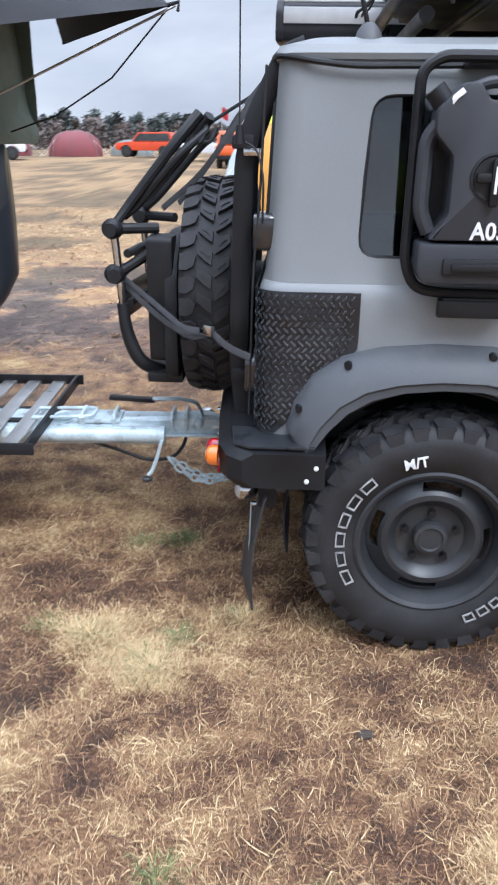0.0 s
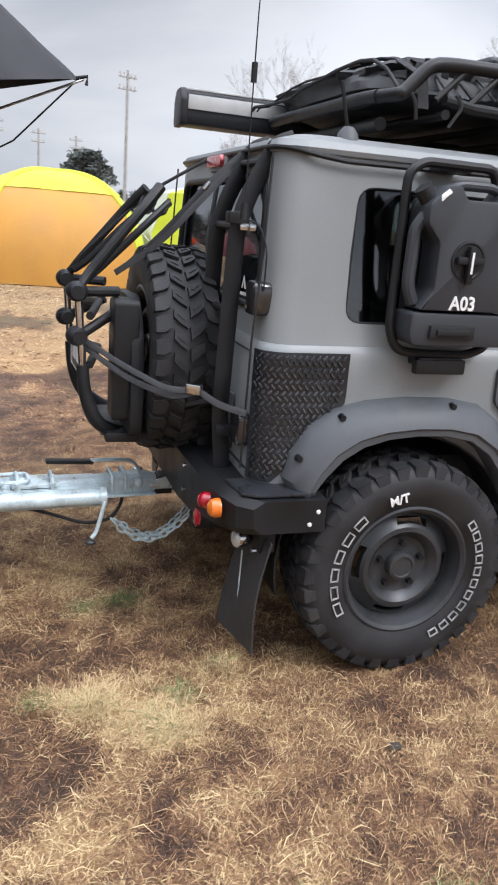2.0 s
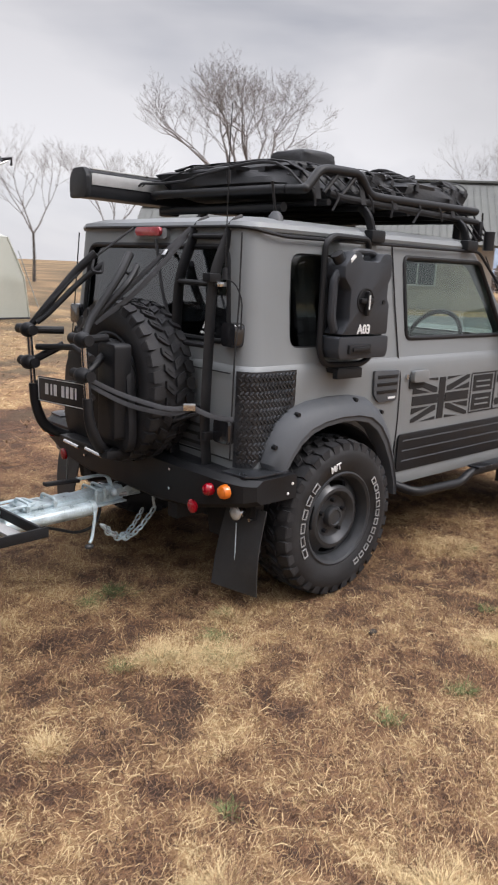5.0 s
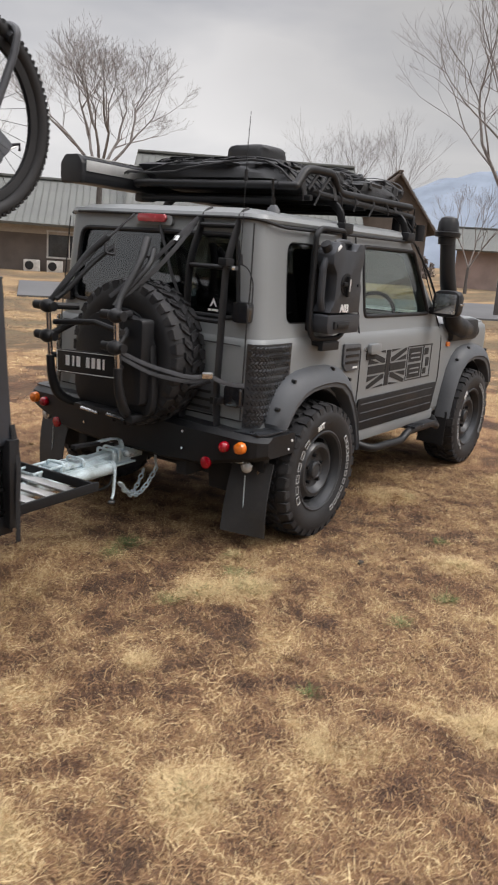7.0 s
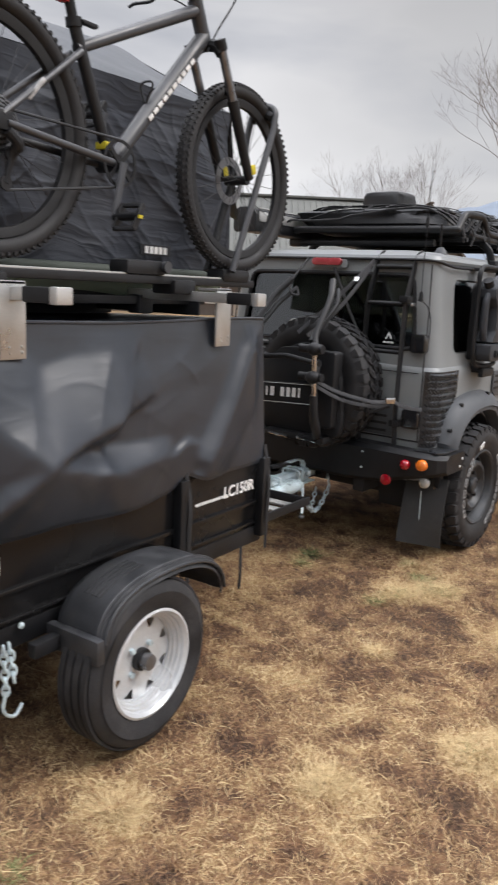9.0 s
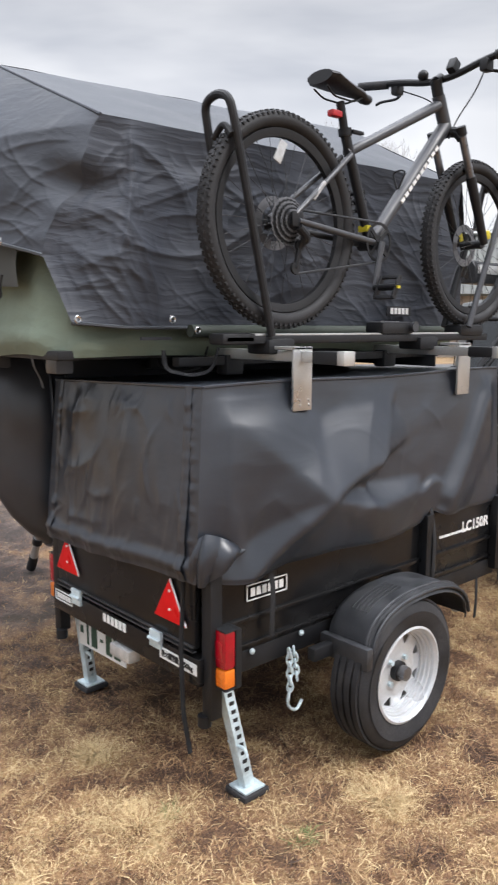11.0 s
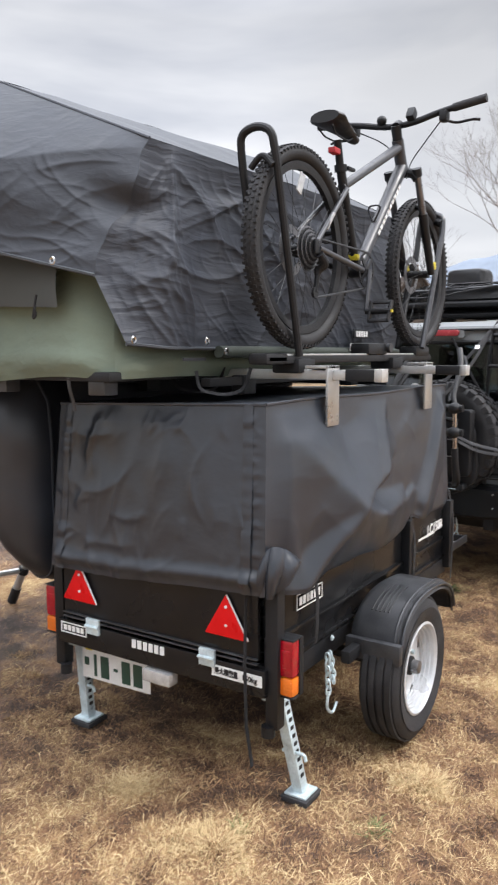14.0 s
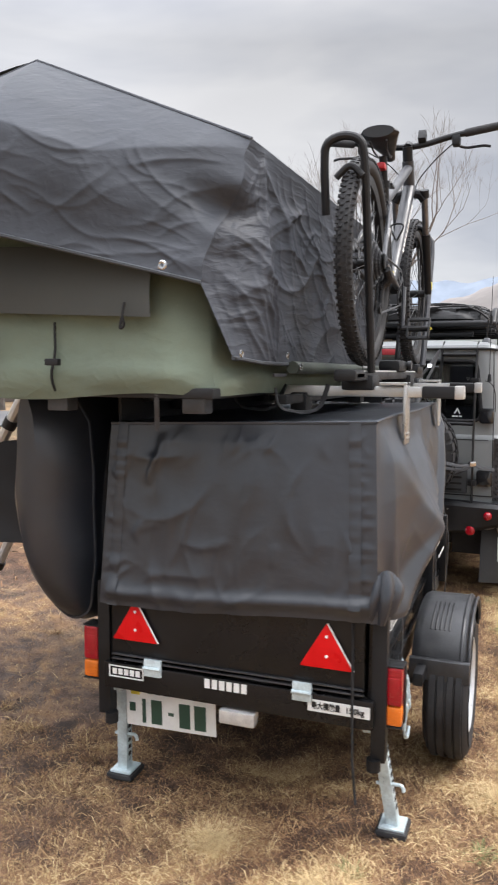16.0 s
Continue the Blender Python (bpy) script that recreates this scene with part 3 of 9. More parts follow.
# inner arches
for x in (0.0, BASE):
    for s in (-1, 1):
        bm = B()
        sheet(bm, lambda u, v: Vector((x + 0.425 * math.cos(math.pi * (1.08 - 1.16 * u)), s * (0.40 + 0.34 * v), 0.36 + 0.425 * math.sin(math.pi * (1.08 - 1.16 * u)))), 24, 2, 0.006)
        box(bm, (x, s * 0.40, 0.58), (0.84, 0.01, 0.42))
        part("wheel_arch_liner", bm, INTERIOR, car)
# chassis under the floor
bm = B()
for s in (-1, 1):
    box(bm, (1.05, s * 0.36, 0.40), (3.3, 0.07, 0.11), bev=0.01)
box(bm, (0.9, 0, 0.46), (2.7, 0.9, 0.06), bev=0.01)
cyl(bm, (-0.35, -0.42, 0.38), (-0.35, 0.25, 0.38), 0.075, 20)
part("chassis", bm, INTERIOR, car, "dark underbody frame and silencer")
for x in (0.0, BASE):
    bm = B()
    cyl(bm, (x, -0.68, 0.355), (x, 0.68, 0.355), 0.04, 14)
    ball(bm, (x, 0.12, 0.355), 0.12)
    part("axle", bm, INTERIOR, car)


# ---- wheels
def tyre_profile(R, rim, w):
    h = w / 2
    return [(rim - 0.004, -h * 0.80), (rim + 0.012, -h * 0.90), (rim + 0.05, -h * 1.02), ((R + rim) / 2 + 0.01, -h * 1.07), (R - 0.05, -h * 1.03), (R - 0.025, -h * 0.94), (R - 0.014, -h * 0.80),
            (R - 0.012, 0.0), (R - 0.014, h * 0.80), (R - 0.025, h * 0.94), (R - 0.05, h * 1.03), ((R + rim) / 2 + 0.01, h * 1.07), (rim + 0.05, h * 1.02), (rim + 0.012, h * 0.90), (rim - 0.004, h * 0.80)]


def block(bm, pts_in, pts_out):
    a = [bm.verts.new(p) for p in pts_in]
    b = [bm.verts.new(p) for p in pts_out]
    k = len(a)
    bm.faces.new(b)
    for i in range(k):
        bm.faces.new((a[i], a[(i + 1) % k], b[(i + 1) % k], b[i]))


def wrap(a, h, r, W):
    return W @ Vector((r * math.cos(a), r * math.sin(a), h))


def tread_bm(R, w, W, n=32):
    """Mud-terrain blocks: slanted middle lugs, deep shoulder lugs that bite round the edge."""
    bm = B()
    h = w / 2
    st = 2 * math.pi / n
    for i in range(n):
        a = i * st
        for sgn in (-1, 1):
            o = 0.0 if sgn < 0 else st * 0.5
            lo = 0.74 + 0.06 * (i % 2)
            # shoulder lug with a hooked inner end
            q = [(a + o + st * 0.05, sgn * h * 0.97), (a + o + st * lo, sgn * h * 0.97), (a + o + st * (lo + 0.10), sgn * h * 0.66), (a + o + st * 0.66, sgn * h * 0.50), (a + o + st * 0.20, sgn * h * 0.57), (a + o + st * 0.05, sgn * h * 0.74)]
            block(bm, [wrap(x, y, R - 0.022, W) for x, y in q], [wrap(x + (0.02 * st if k in (0, 4, 5) else -0.02 * st), y, R - (0.002 if abs(y) < h * 0.8 else 0.010), W) for k, (x, y) in enumerate(q)])
            # side biter below the shoulder
            q = [(a + o + st * 0.10, R - 0.014), (a + o + st * lo, R - 0.014), (a + o + st * (lo - 0.06), R - 0.048 - 0.012 * (i % 2)), (a + o + st * 0.18, R - 0.048 - 0.012 * (i % 2))]
            block(bm, [wrap(x, sgn * h * 0.93, r, W) for x, r in q], [wrap(x, sgn * h * (1.02 if r < R - 0.03 else 0.99), r, W) for x, r in q])
            # middle lug, bent like a hook
            q = [(a + o + st * 0.24, sgn * h * 0.05), (a + o + st * 0.84, sgn * h * 0.03), (a + o + st * 1.02, sgn * h * 0.22), (a + o + st * 1.18, sgn * h * 0.45), (a + o + st * 0.74, sgn * h * 0.46), (a + o + st * 0.46, sgn * h * 0.27)]
            block(bm, [wrap(x, y, R - 0.022, W) for x, y in q], [wrap(x + (0.02 * st if k in (0, 4, 5) else -0.02 * st), y, R + 0.001, W) for k, (x, y) in enumerate(q)])
            # a sipe's lip on the middle lug
            q = [(a + o + st * 0.58, sgn * h * 0.14), (a + o + st * 0.64, sgn * h * 0.12), (a + o + st * 0.92, sgn * h * 0.34), (a + o + st * 0.86, sgn * h * 0.36)]
            block(bm, [wrap(x, y, R - 0.004, W) for x, y in q], [wrap(x, y, R + 0.0035, W) for x, y in q])
    return bm


def glyph_arc(bm, W, r0, r1, a0, a1, count, hh, line=0.004, solid=False):
    """Outlined letter-sized marks along the sidewall."""
    st = (a1 - a0) / count
    for i in range(count):
        p, q = a0 + st * (i + 0.12), a0 + st * (i + 0.86)
        da = line / r0 * (1 if q > p else -1)
        strips = [(p, p + da, r0, r1), (q - da, q, r0, r1), (p, q, r1 - line, r1), (p, q, r0, r0 + line)]
        for aa, bb, ra, rb in strips:
            n = max(1, int(abs(bb - aa) / 0.03))
            for k in range(n):
                x, y = aa + (bb - aa) * k / n, aa + (bb - aa) * (k + 1) / n
                z0 = hh
                block(bm, [wrap(x, z0 - 0.004, ra, W), wrap(y, z0 - 0.004, ra, W), wrap(y, z0 - 0.004, rb, W), wrap(x, z0 - 0.004, rb, W)],
                      [wrap(x, z0, ra, W), wrap(y, z0, ra, W), wrap(y, z0, rb, W), wrap(x, z0, rb, W)])


MARKGREY = mat("worn_white_rubber", (0.42, 0.42, 0.42), 0.7, 0.0, 0.2, 30.0, 200)


def make_wheel(parent, W, R=0.365, w=0.235, rim=0.205, marks=True, turn=0.0, name="wheel"):
    """A mud-terrain tyre on a dark steel rim; its outer face looks along W's z."""
    tyre = part("tyre", lathe(B(), tyre_profile(R, rim, w), 72, W), SIDEWALL, parent, "black mud-terrain tyre")
    part("tread", tread_bm(R, w, W), RUBBER, tyre, "chunky muddy tread", 20)
    h = w / 2
    if marks:
        d = math.radians
        for a0, a1, k in ((212, 130, 6), (40, -66, 11)):
            for i in range(k):
                bm = B()
                glyph_arc(bm, W, 0.246, 0.273, d(a0 + (a1 - a0) * i / k) + turn, d(a0 + (a1 - a0) * (i + 1) / k) + turn, 1, h * 1.085)
                part("sidewall_mark", bm, MARKGREY, tyre, "white outlined raised mark", 60)
        t = lettering("M/T", 0.040, 0.002)
        a = d(105) + turn
        moved(t, W @ Matrix.Translation((0.259 * math.cos(a), 0.259 * math.sin(a), h * 1.075)) @ Matrix.Rotation(a - math.pi / 2, 4, "Z"))
        part("sidewall_letters", t, WHITE, tyre, "white letters")
    # steel rim: lip, well and dished disc with slots
    bm = lathe(B(), [(rim + 0.012, h * 0.88), (rim + 0.016, h * 0.93), (rim + 0.008, h * 0.96), (rim - 0.004, h * 0.90), (rim - 0.012, h * 0.72), (rim - 0.020, h * 0.55), (rim - 0.022, h * 0.40), (rim - 0.026, -h * 0.8), (rim + 0.012, -h * 0.88), (rim + 0.012, h * 0.88)], 64, W)
    rim_ob = part("rim", bm, RIM, parent, "dark grey steel rim", 30)
    disc = lathe(B(), [(rim - 0.018, h * 0.42), (rim - 0.028, h * 0.50), (rim - 0.045, h * 0.56), (0.140, h * 0.72), (0.125, h * 0.74), (0.112, h * 0.66), (0.098, h * 0.50), (0.080, h * 0.46), (0.060, h * 0.47), (0, h * 0.47), (0, h * 0.30), (0.1, h * 0.32), (0.125, h * 0.55), (rim - 0.03, h * 0.36), (rim - 0.018, h * 0.36)], 64, W)
    cuts = []
    for k in range(4):
        a0 = math.radians(82 + 90 * k) + turn
        arc = [(0.150, a0 + math.radians(q)) for q in (-21, -10, 0, 10, 21)] + [(0.172, a0 + math.radians(q)) for q in (19, 9, 0, -9, -19)]
        cuts.append(prism(B(), [(r * math.cos(a), r * math.sin(a)) for r, a in arc], 0, h * 1.2, "xy", W))
    part("disc", carve(disc, cuts), RIM, rim_ob, "dark steel wheel disc with slots", 30)
    bm = lathe(B(), [(0.050, h * 0.46), (0.050, h * 0.66), (0.046, h * 0.72), (0.036, h * 0.74), (0.033, h * 0.70), (0, h * 0.70)], 32, W)
    part("hub_cap", bm, RIM, rim_ob)
    for k in range(5):
        a = math.radians(90 + 72 * k) + turn
        p = Vector((0.076 * math.cos(a), 0.076 * math.sin(a), h * 0.46))
        part("wheel_nut", cyl(B(), W @ p, W @ (p + Vector((0, 0, 0.022))), 0.011, 6), BLACK, rim_ob)


for x, y, s in ((0, -0.715, 1), (BASE, -0.70, 1), (0, 0.715, -1), (BASE, 0.70, -1)):
    wheel = new("wheel")
    wheel.parent = car
    make_wheel(wheel, pose(x, y, 0.352, 90 * s, 0, 0), marks=s > 0, turn=0.0 if x == 0 else 0.5)

# ---- tread-plate corner guards
def corner(u, z, off=0.0):
    """A point on the rear corner's skin: u metres ahead of the corner along the side, negative round to the rear."""
    r = 0.085 + off
    cx, cy = -0.515 + 0.085, -0.722 + 0.085
    L = r * math.pi / 2
    if u >= 0:
        return Vector((cx + u, cy - r, z))
    if u > -L:
        a = -math.pi / 2 + u / r
        return Vector((cx + r * math.cos(a), cy + r * math.sin(a), z))
    return Vector((cx - r, cy + (-L - u), z))


def guard_edge(z):
    """How far the guard reaches ahead at height z: it is cut by the flare."""
    return 0.195 if z > 0.885 else -0.03 + (0.225) * max(0.0, (z - 0.63) / 0.255) ** 0.9


for s in (-1, 1):
    bm = B()

    def gp(u, v):
        z = 0.632 + 0.402 * v
        e = guard_edge(z)
        p = corner(-0.12 + (e + 0.12) * u, z, 0.004)
        return Vector((p.x, -s * p.y, p.z))
    sheet(bm, gp, 14, 16, 0.003)
    guard = part("corner_guard", bm, TREADPLATE, car, "black tread-plate corner guard")
    bm = B()
    sp = 0.0205
    for i in range(-6, 14):
        for j in range(22):
            u, z = i * sp * 1.0 + (sp / 2 if j % 2 else 0), 0.645 + j * 0.0178
            if z > 1.024 or u > guard_edge(z) - 0.018 or u < -0.105:
                continue
            t = radians(45 if j % 2 else -45)
            base, top = [], []
            for a, b in ((-0.0115, 0), (-0.0065, 0.0032), (0.0065, 0.0032), (0.0115, 0), (0.0065, -0.0032), (-0.0065, -0.0032)):
                du, dz = a * math.cos(t) - b * math.sin(t), a * math.sin(t) + b * math.cos(t)
                p, q = corner(u + du, z + dz, 0.005), corner(u + du * 0.66, z + dz * 0.66, 0.0115)
                base.append(Vector((p.x, -s * p.y, p.z)))
                top.append(Vector((q.x, -s * q.y, q.z)))
            block(bm, base, top)
    tagged(part("tread_pattern", bm, TREADBAR, guard, "raised tread bars, toned pale for their glints", 25), kind="stuff")

# ---- doors: seams, handle, cladding, decals
def seam(pts, r=0.0035):
    return part("panel_seam", tube(B(), fillet(pts, 0.03, 3), r, 6), DECAL, car)


def on_side(x, z, off=0.002):
    y = 0.722 if z < 1.0 else (0.722 - (z - 1.0) * 0.5 if z < 1.045 else 0.700 - (z - 1.05) * 0.106)
    return Vector((x, -y - off, z))


for s in (1,):
    seam([on_side(0.455, 1.575), on_side(0.478, 1.30), on_side(0.505, 1.06), on_side(0.508, 0.96), on_side(0.515, 0.74), on_side(0.50, 0.47)])
    seam([on_side(1.30, 1.565), on_side(1.50, 1.30), on_side(1.66, 1.08), on_side(1.70, 0.96), on_side(1.72, 0.70), on_side(1.64, 0.47)])
    seam([on_side(0.50, 0.472), on_side(1.64, 0.472)])
    seam([(-0.498, -0.635, 1.58), (-0.508, -0.645, 1.30), (-0.525, -0.650, 1.06), (-0.5325, -0.655, 0.66)])
    seam([(-0.4985, 0.60, 1.58), (-0.509, 0.62, 1.30), (-0.525, 0.63, 1.06), (-0.5325, 0.63, 0.66)])
    seam([(-0.519, 0.63, 0.66), (-0.519, -0.655, 0.66)])
    seam([(-0.519, -0.62, 1.02), (-0.519, 0.62, 1.02)], 0.003)
    # black cladding along the door's foot, with pale pinstripes
    clad = part("door_cladding", prism(B(), rounded([(0.525, 0.475), (1.63, 0.475), (1.70, 0.665), (0.525, 0.665)], 0.03), -0.7225, -0.734, "xz", bev=0.003), BLACK, car, "black door cladding with pale lines")
    for z in (0.525, 0.578, 0.63):
        part("pinstripe", box(B(), (1.09, -0.735, z), (1.06, 0.003, 0.006)), FLARE, clad)
    # sill and tubular side step
    part("sill", box(B(), (1.08, -0.695, 0.435), (1.25, 0.06, 0.075), bev=0.015), GREY, car)
    step = part("side_step", tube(B(), fillet([(0.50, -0.66, 0.42), (0.62, -0.80, 0.365), (1.02, -0.815, 0.360), (1.10, -0.815, 0.405), (1.50, -0.815, 0.405), (1.60, -0.815, 0.365), (1.72, -0.72, 0.40)], 0.06, 5), 0.024, 12), BLACK, car, "black tubular side step")
    part("step_pad", box(B(), (1.30, -0.815, 0.430), (0.34, 0.075, 0.012), bev=0.004), TREADPLATE, step)
    # handle
    part("handle_recess", prism(B(), rect(0.585, 0.89, 0.705, 0.955, 0.015), -0.722, -0.7265, "xz"), DECAL, car)
    part("door_handle", prism(B(), rect(0.590, 0.925, 0.720, 0.985, 0.018), -0.724, -0.752, "xz", bev=0.006), GREY, car, "grey pull handle")
    part("lock", cyl(B(), (0.562, -0.72, 0.955), (0.562, -0.732, 0.955), 0.013, 16), CHROME, car)
    # vent panel behind the door
    vent = part("side_vent", prism(B(), rounded([(0.295, 0.885), (0.335, 0.845), (0.475, 0.845), (0.485, 0.995), (0.290, 1.000)], 0.015), -0.721, -0.735, "xz", bev=0.003), FLARE, car, "dark vent panel with slots")
    for z in (0.895, 0.932, 0.968):
        part("slot", box(B(), (0.392, -0.7355, z), (0.155, 0.005, 0.016), bev=0.002), BLACK, vent)
    part("badge", box(B(), (0.43, -0.7365, 0.864), (0.055, 0.003, 0.010)), WHITE, vent)
    # flag decal on the door
    def decal(poly):
        return part("door_decal", prism(B(), poly, -0.7222, -0.7248, "xz"), DECAL, car, "matt black flag decal")
    x0, z0, x1, z1 = 0.625, 0.715, 1.145, 0.935
    cx, cz = (x0 + x1) / 2, (z0 + z1) / 2
    decal([(cx - 0.028, z0), (cx + 0.028, z0), (cx + 0.028, z1), (cx - 0.028, z1)])
    for sx in (-1, 1):
        decal([(cx + sx * 0.034, cz - 0.024), (cx + sx * (x1 - cx), cz - 0.024), (cx + sx * (x1 - cx), cz + 0.024), (cx + sx * 0.034, cz + 0.024)])
        for sz in (-1, 1):
            hx, hz = (x1 - cx) * sx, (z1 - cz) * sz
            decal([(cx + 0.045 * sx, cz + 0.095 * sz), (cx + 0.045 * sx, cz + hz), (cx + hx * 0.70, cz + hz)])
            decal([(cx + 0.105 * sx, cz + 0.036 * sz), (cx + hx, cz + 0.036 * sz), (cx + hx, cz + hz * 0.62)])
            decal([(cx + 0.045 * sx, cz + 0.034 * sz), (cx + 0.078 * sx, cz + 0.034 * sz), (cx + hx, cz + hz * 0.84), (cx + hx, cz + hz), (cx + hx * 0.90, cz + hz), (cx + 0.045 * sx, cz + 0.060 * sz)])
    for a, b, c, d in ((1.19, 0.73, 1.39, 0.82), (1.19, 0.835, 1.39, 0.925)):
        decal([(a, b), (c, b), (c, d), (a, d)])
    for a, b, c, d in ((1.41, 0.72, 1.425, 0.935), (1.44, 0.74, 1.49, 0.78), (1.47, 0.79, 1.52, 0.85), (1.44, 0.87, 1.50, 0.915), (1.545, 0.72, 1.555, 0.935), (1.17, 0.715, 1.56, 0.722), (1.17, 0.933, 1.56, 0.940), (1.165, 0.72, 1.172, 0.935)):
        decal([(a, b), (c, b), (c, d), (a, d)])
    for z in (0.760, 0.79, 0.86, 0.89):
        part("decal_line", box(B(), (1.29, -0.7255, z), (0.14, 0.002, 0.008)), GREY, car)
    part("indicator", prism(B(), rect(1.80, 0.905, 1.86, 0.94, 0.012), -0.70, -0.733, "xz", bev=0.004), ORANGELENS, car, "orange side indicator")
    # mirror
    mir = part("door_mirror", loft(B(), [[Vector((1.535 + dx, -0.805 + k * 0.095 * math.copysign(abs(math.cos(t)) ** 0.5, math.cos(t)), 1.215 + k * 0.088 * math.copysign(abs(math.sin(t)) ** 0.5, math.sin(t)))) for t in [2 * math.pi * i / 28 for i in range(28)]] for dx, k in ((-0.050, 0.82), (-0.045, 0.95), (-0.03, 1.0), (0.02, 1.0), (0.055, 0.88), (0.075, 0.62), (0.08, 0.3))]), BLACK, car, "black door mirror with chrome strip")
    part("mirror_glass", box(B(), (1.484, -0.805, 1.215), (0.006, 0.145, 0.13), bev=0.002), CHROME, mir, "mirror glass")
    part("mirror_arm", box(B(), (1.54, -0.715, 1.16), (0.05, 0.10, 0.05), bev=0.01), BLACK, mir)
    part("mirror_strip", box(B(), (1.535, -0.902, 1.215), (0.07, 0.006, 0.014), bev=0.002), CHROME, mir)
    # front fender top and snorkel
    snork = part("snorkel", tube(B(), fillet([(2.45, -0.66, 0.985), (1.98, -0.742, 1.03), (1.82, -0.745, 1.07), (1.74, -0.745, 1.16), (1.62, -0.735, 1.42), (1.58, -0.725, 1.66)], 0.10, 6), [0.075, 0.075, 0.07, 0.062, 0.056], 16, flat=0.85), BLACK, car, "black intake snorkel up the windscreen pillar")
    part("snorkel_head", loft(B(), [[Vector((1.58 + 0.095 * k * math.cos(t), -0.72 + 0.080 * k * math.sin(t), z)) for t in [2 * math.pi * i / 22 for i in range(22)]] for z, k in ((1.595, 0.66), (1.640, 0.70), (1.645, 1.0), (1.672, 1.04), (1.678, 0.86), (1.735, 0.80), (1.765, 0.62), (1.775, 0.3))]), BLACK, snork)
    part("snorkel_body", box(B(), (2.08, -0.720, 1.015), (0.50, 0.085, 0.155), bev=0.035), BLACK, snork)
    # rear-facing badges and cutouts near the hinge
    part("air_pump", cyl(B(), (1.36, -0.62, 1.60), (1.36, -0.62, 1.70), 0.03, 12), BLACK, car, "small black bracket on the roof front")

# ---- rear door fittings
brake = part("high_brake_lamp", prism(B(), rounded([(-0.085, 1.565), (0.085, 1.565), (0.10, 1.587), (0.085, 1.605), (-0.085, 1.605), (-0.10, 1.587)], 0.008), -0.47, -0.505, "yz", bev=0.006), PINKLENS, car, "pale red high brake lamp")
part("lamp_housing", prism(B(), rect(-0.13, 1.553, 0.13, 1.60, 0.02), -0.455, -0.490, "yz"), GREY, brake)
for y in (-0.605, 0.605):
    s = 1 if y > 0 else -1
    lamp = part("tail_lamp", prism(B(), rect(y - 0.045, 1.125, y + 0.045, 1.225, 0.022), -0.47, -0.528, "yz", bev=0.012), SMOKELENS, car, "smoked rear lamp")
    lamp = part("tail_lamp", prism(B(), rect(y - 0.05, 0.725, y + 0.05, 0.83, 0.022), -0.50, -0.548, "yz", bev=0.012), SMOKELENS, car, "smoked rear lamp")
part("glass_sticker", prism(B(), [(0.20 + 0.042 * math.cos(t), 1.215 + 0.042 * math.sin(t)) for t in [2 * math.pi * i / 24 for i in range(24)]], -0.490, -0.492, "yz"), WHITE, car, "round white sticker on the rear glass")
part("glass_sticker", prism(B(), [(0.20 + 0.026 * math.cos(t), 1.215 + 0.026 * math.sin(t)) for t in [2 * math.pi * i / 24 for i in range(24)]], -0.4925, -0.494, "yz"), DECAL, car)
bm = prism(B(), [(-0.405, 1.185), (-0.397, 1.185), (-0.418, 1.225), (-0.439, 1.185), (-0.431, 1.185), (-0.418, 1.208)], -0.488, -0.4905, "yz")
for k in range(3):
    box(bm, (-0.489, -0.395 - 0.022 * k, 1.168), (0.0025, 0.016, 0.010))
part("glass_sticker", bm, WHITE, car, "small white stickers on the rear glass")
# plate recess with black number-plate holder on the body, slots below
part("plate_panel", prism(B(), rect(-0.50, 0.67, -0.28, 0.86, 0.015), -0.515, -0.527, "yz", bev=0.004), FLARE, car, "grey plastic panel with slots")
for z in (0.695, 0.735, 0.775):
    part("panel_slot", box(B(), (-0.5285, -0.39, z), (0.005, 0.15, 0.014), bev=0.002), DECAL, car)

# ladder
lad = new("rear_ladder")
lad.parent = car
tagged(lad, "black square-tube ladder on the rear door")


def square(bm, pts, w, d):
    """A flat bar: wide across y, d deep."""
    return tube(bm, pts, w, 4, flat=d / w, up=(0, 1, 1e-3))


for y in (-0.535, -0.315):
    bm = B()
    tube(bm, fillet([(-0.555, y, 0.61), (-0.575, y, 0.80), (-0.560, y, 1.36), (-0.535, y, 1.455), (-0.455, y * 0.99, 1.612), (-0.40, y * 0.99, 1.632)], 0.05, 4), 0.027, 8, flat=0.26, up=(1, 0, 0.001))
    part("ladder_rail", bm, BLACK, lad)
for z, x in ((0.86, -0.575), (1.125, -0.569), (1.375, -0.560), (1.565, -0.488)):
    part("ladder_rung", tube(B(), [(x, -0.535, z), (x, -0.315, z)], 0.012, 10), BLACK, lad)
for z in (0.75, 1.40):
    part("ladder_clamp", box(B(), (-0.562, -0.535, z), (0.06, 0.05, 0.035), bev=0.006), BLACK, lad)
part("ladder_clamp", box(B(), (-0.535, -0.55, 1.375), (0.05, 0.04, 0.02), bev=0.004), CHROME, lad)
# whip aerial on the ladder
aer = part("aerial", tube(B(), [(-0.566, -0.62, 1.42), (-0.566, -0.62, 1.76)], 0.0020, 8), BLACK, car, "thin black whip aerial")
part("aerial_mount", cyl(B(), (-0.566, -0.62, 1.395), (-0.566, -0.62, 1.44), 0.014, 12, 0.009), BLACK, aer)
part("aerial_coil", cyl(B(), (-0.566, -0.62, 1.755), (-0.566, -0.62, 1.805), 0.0085, 10), BLACK, aer)
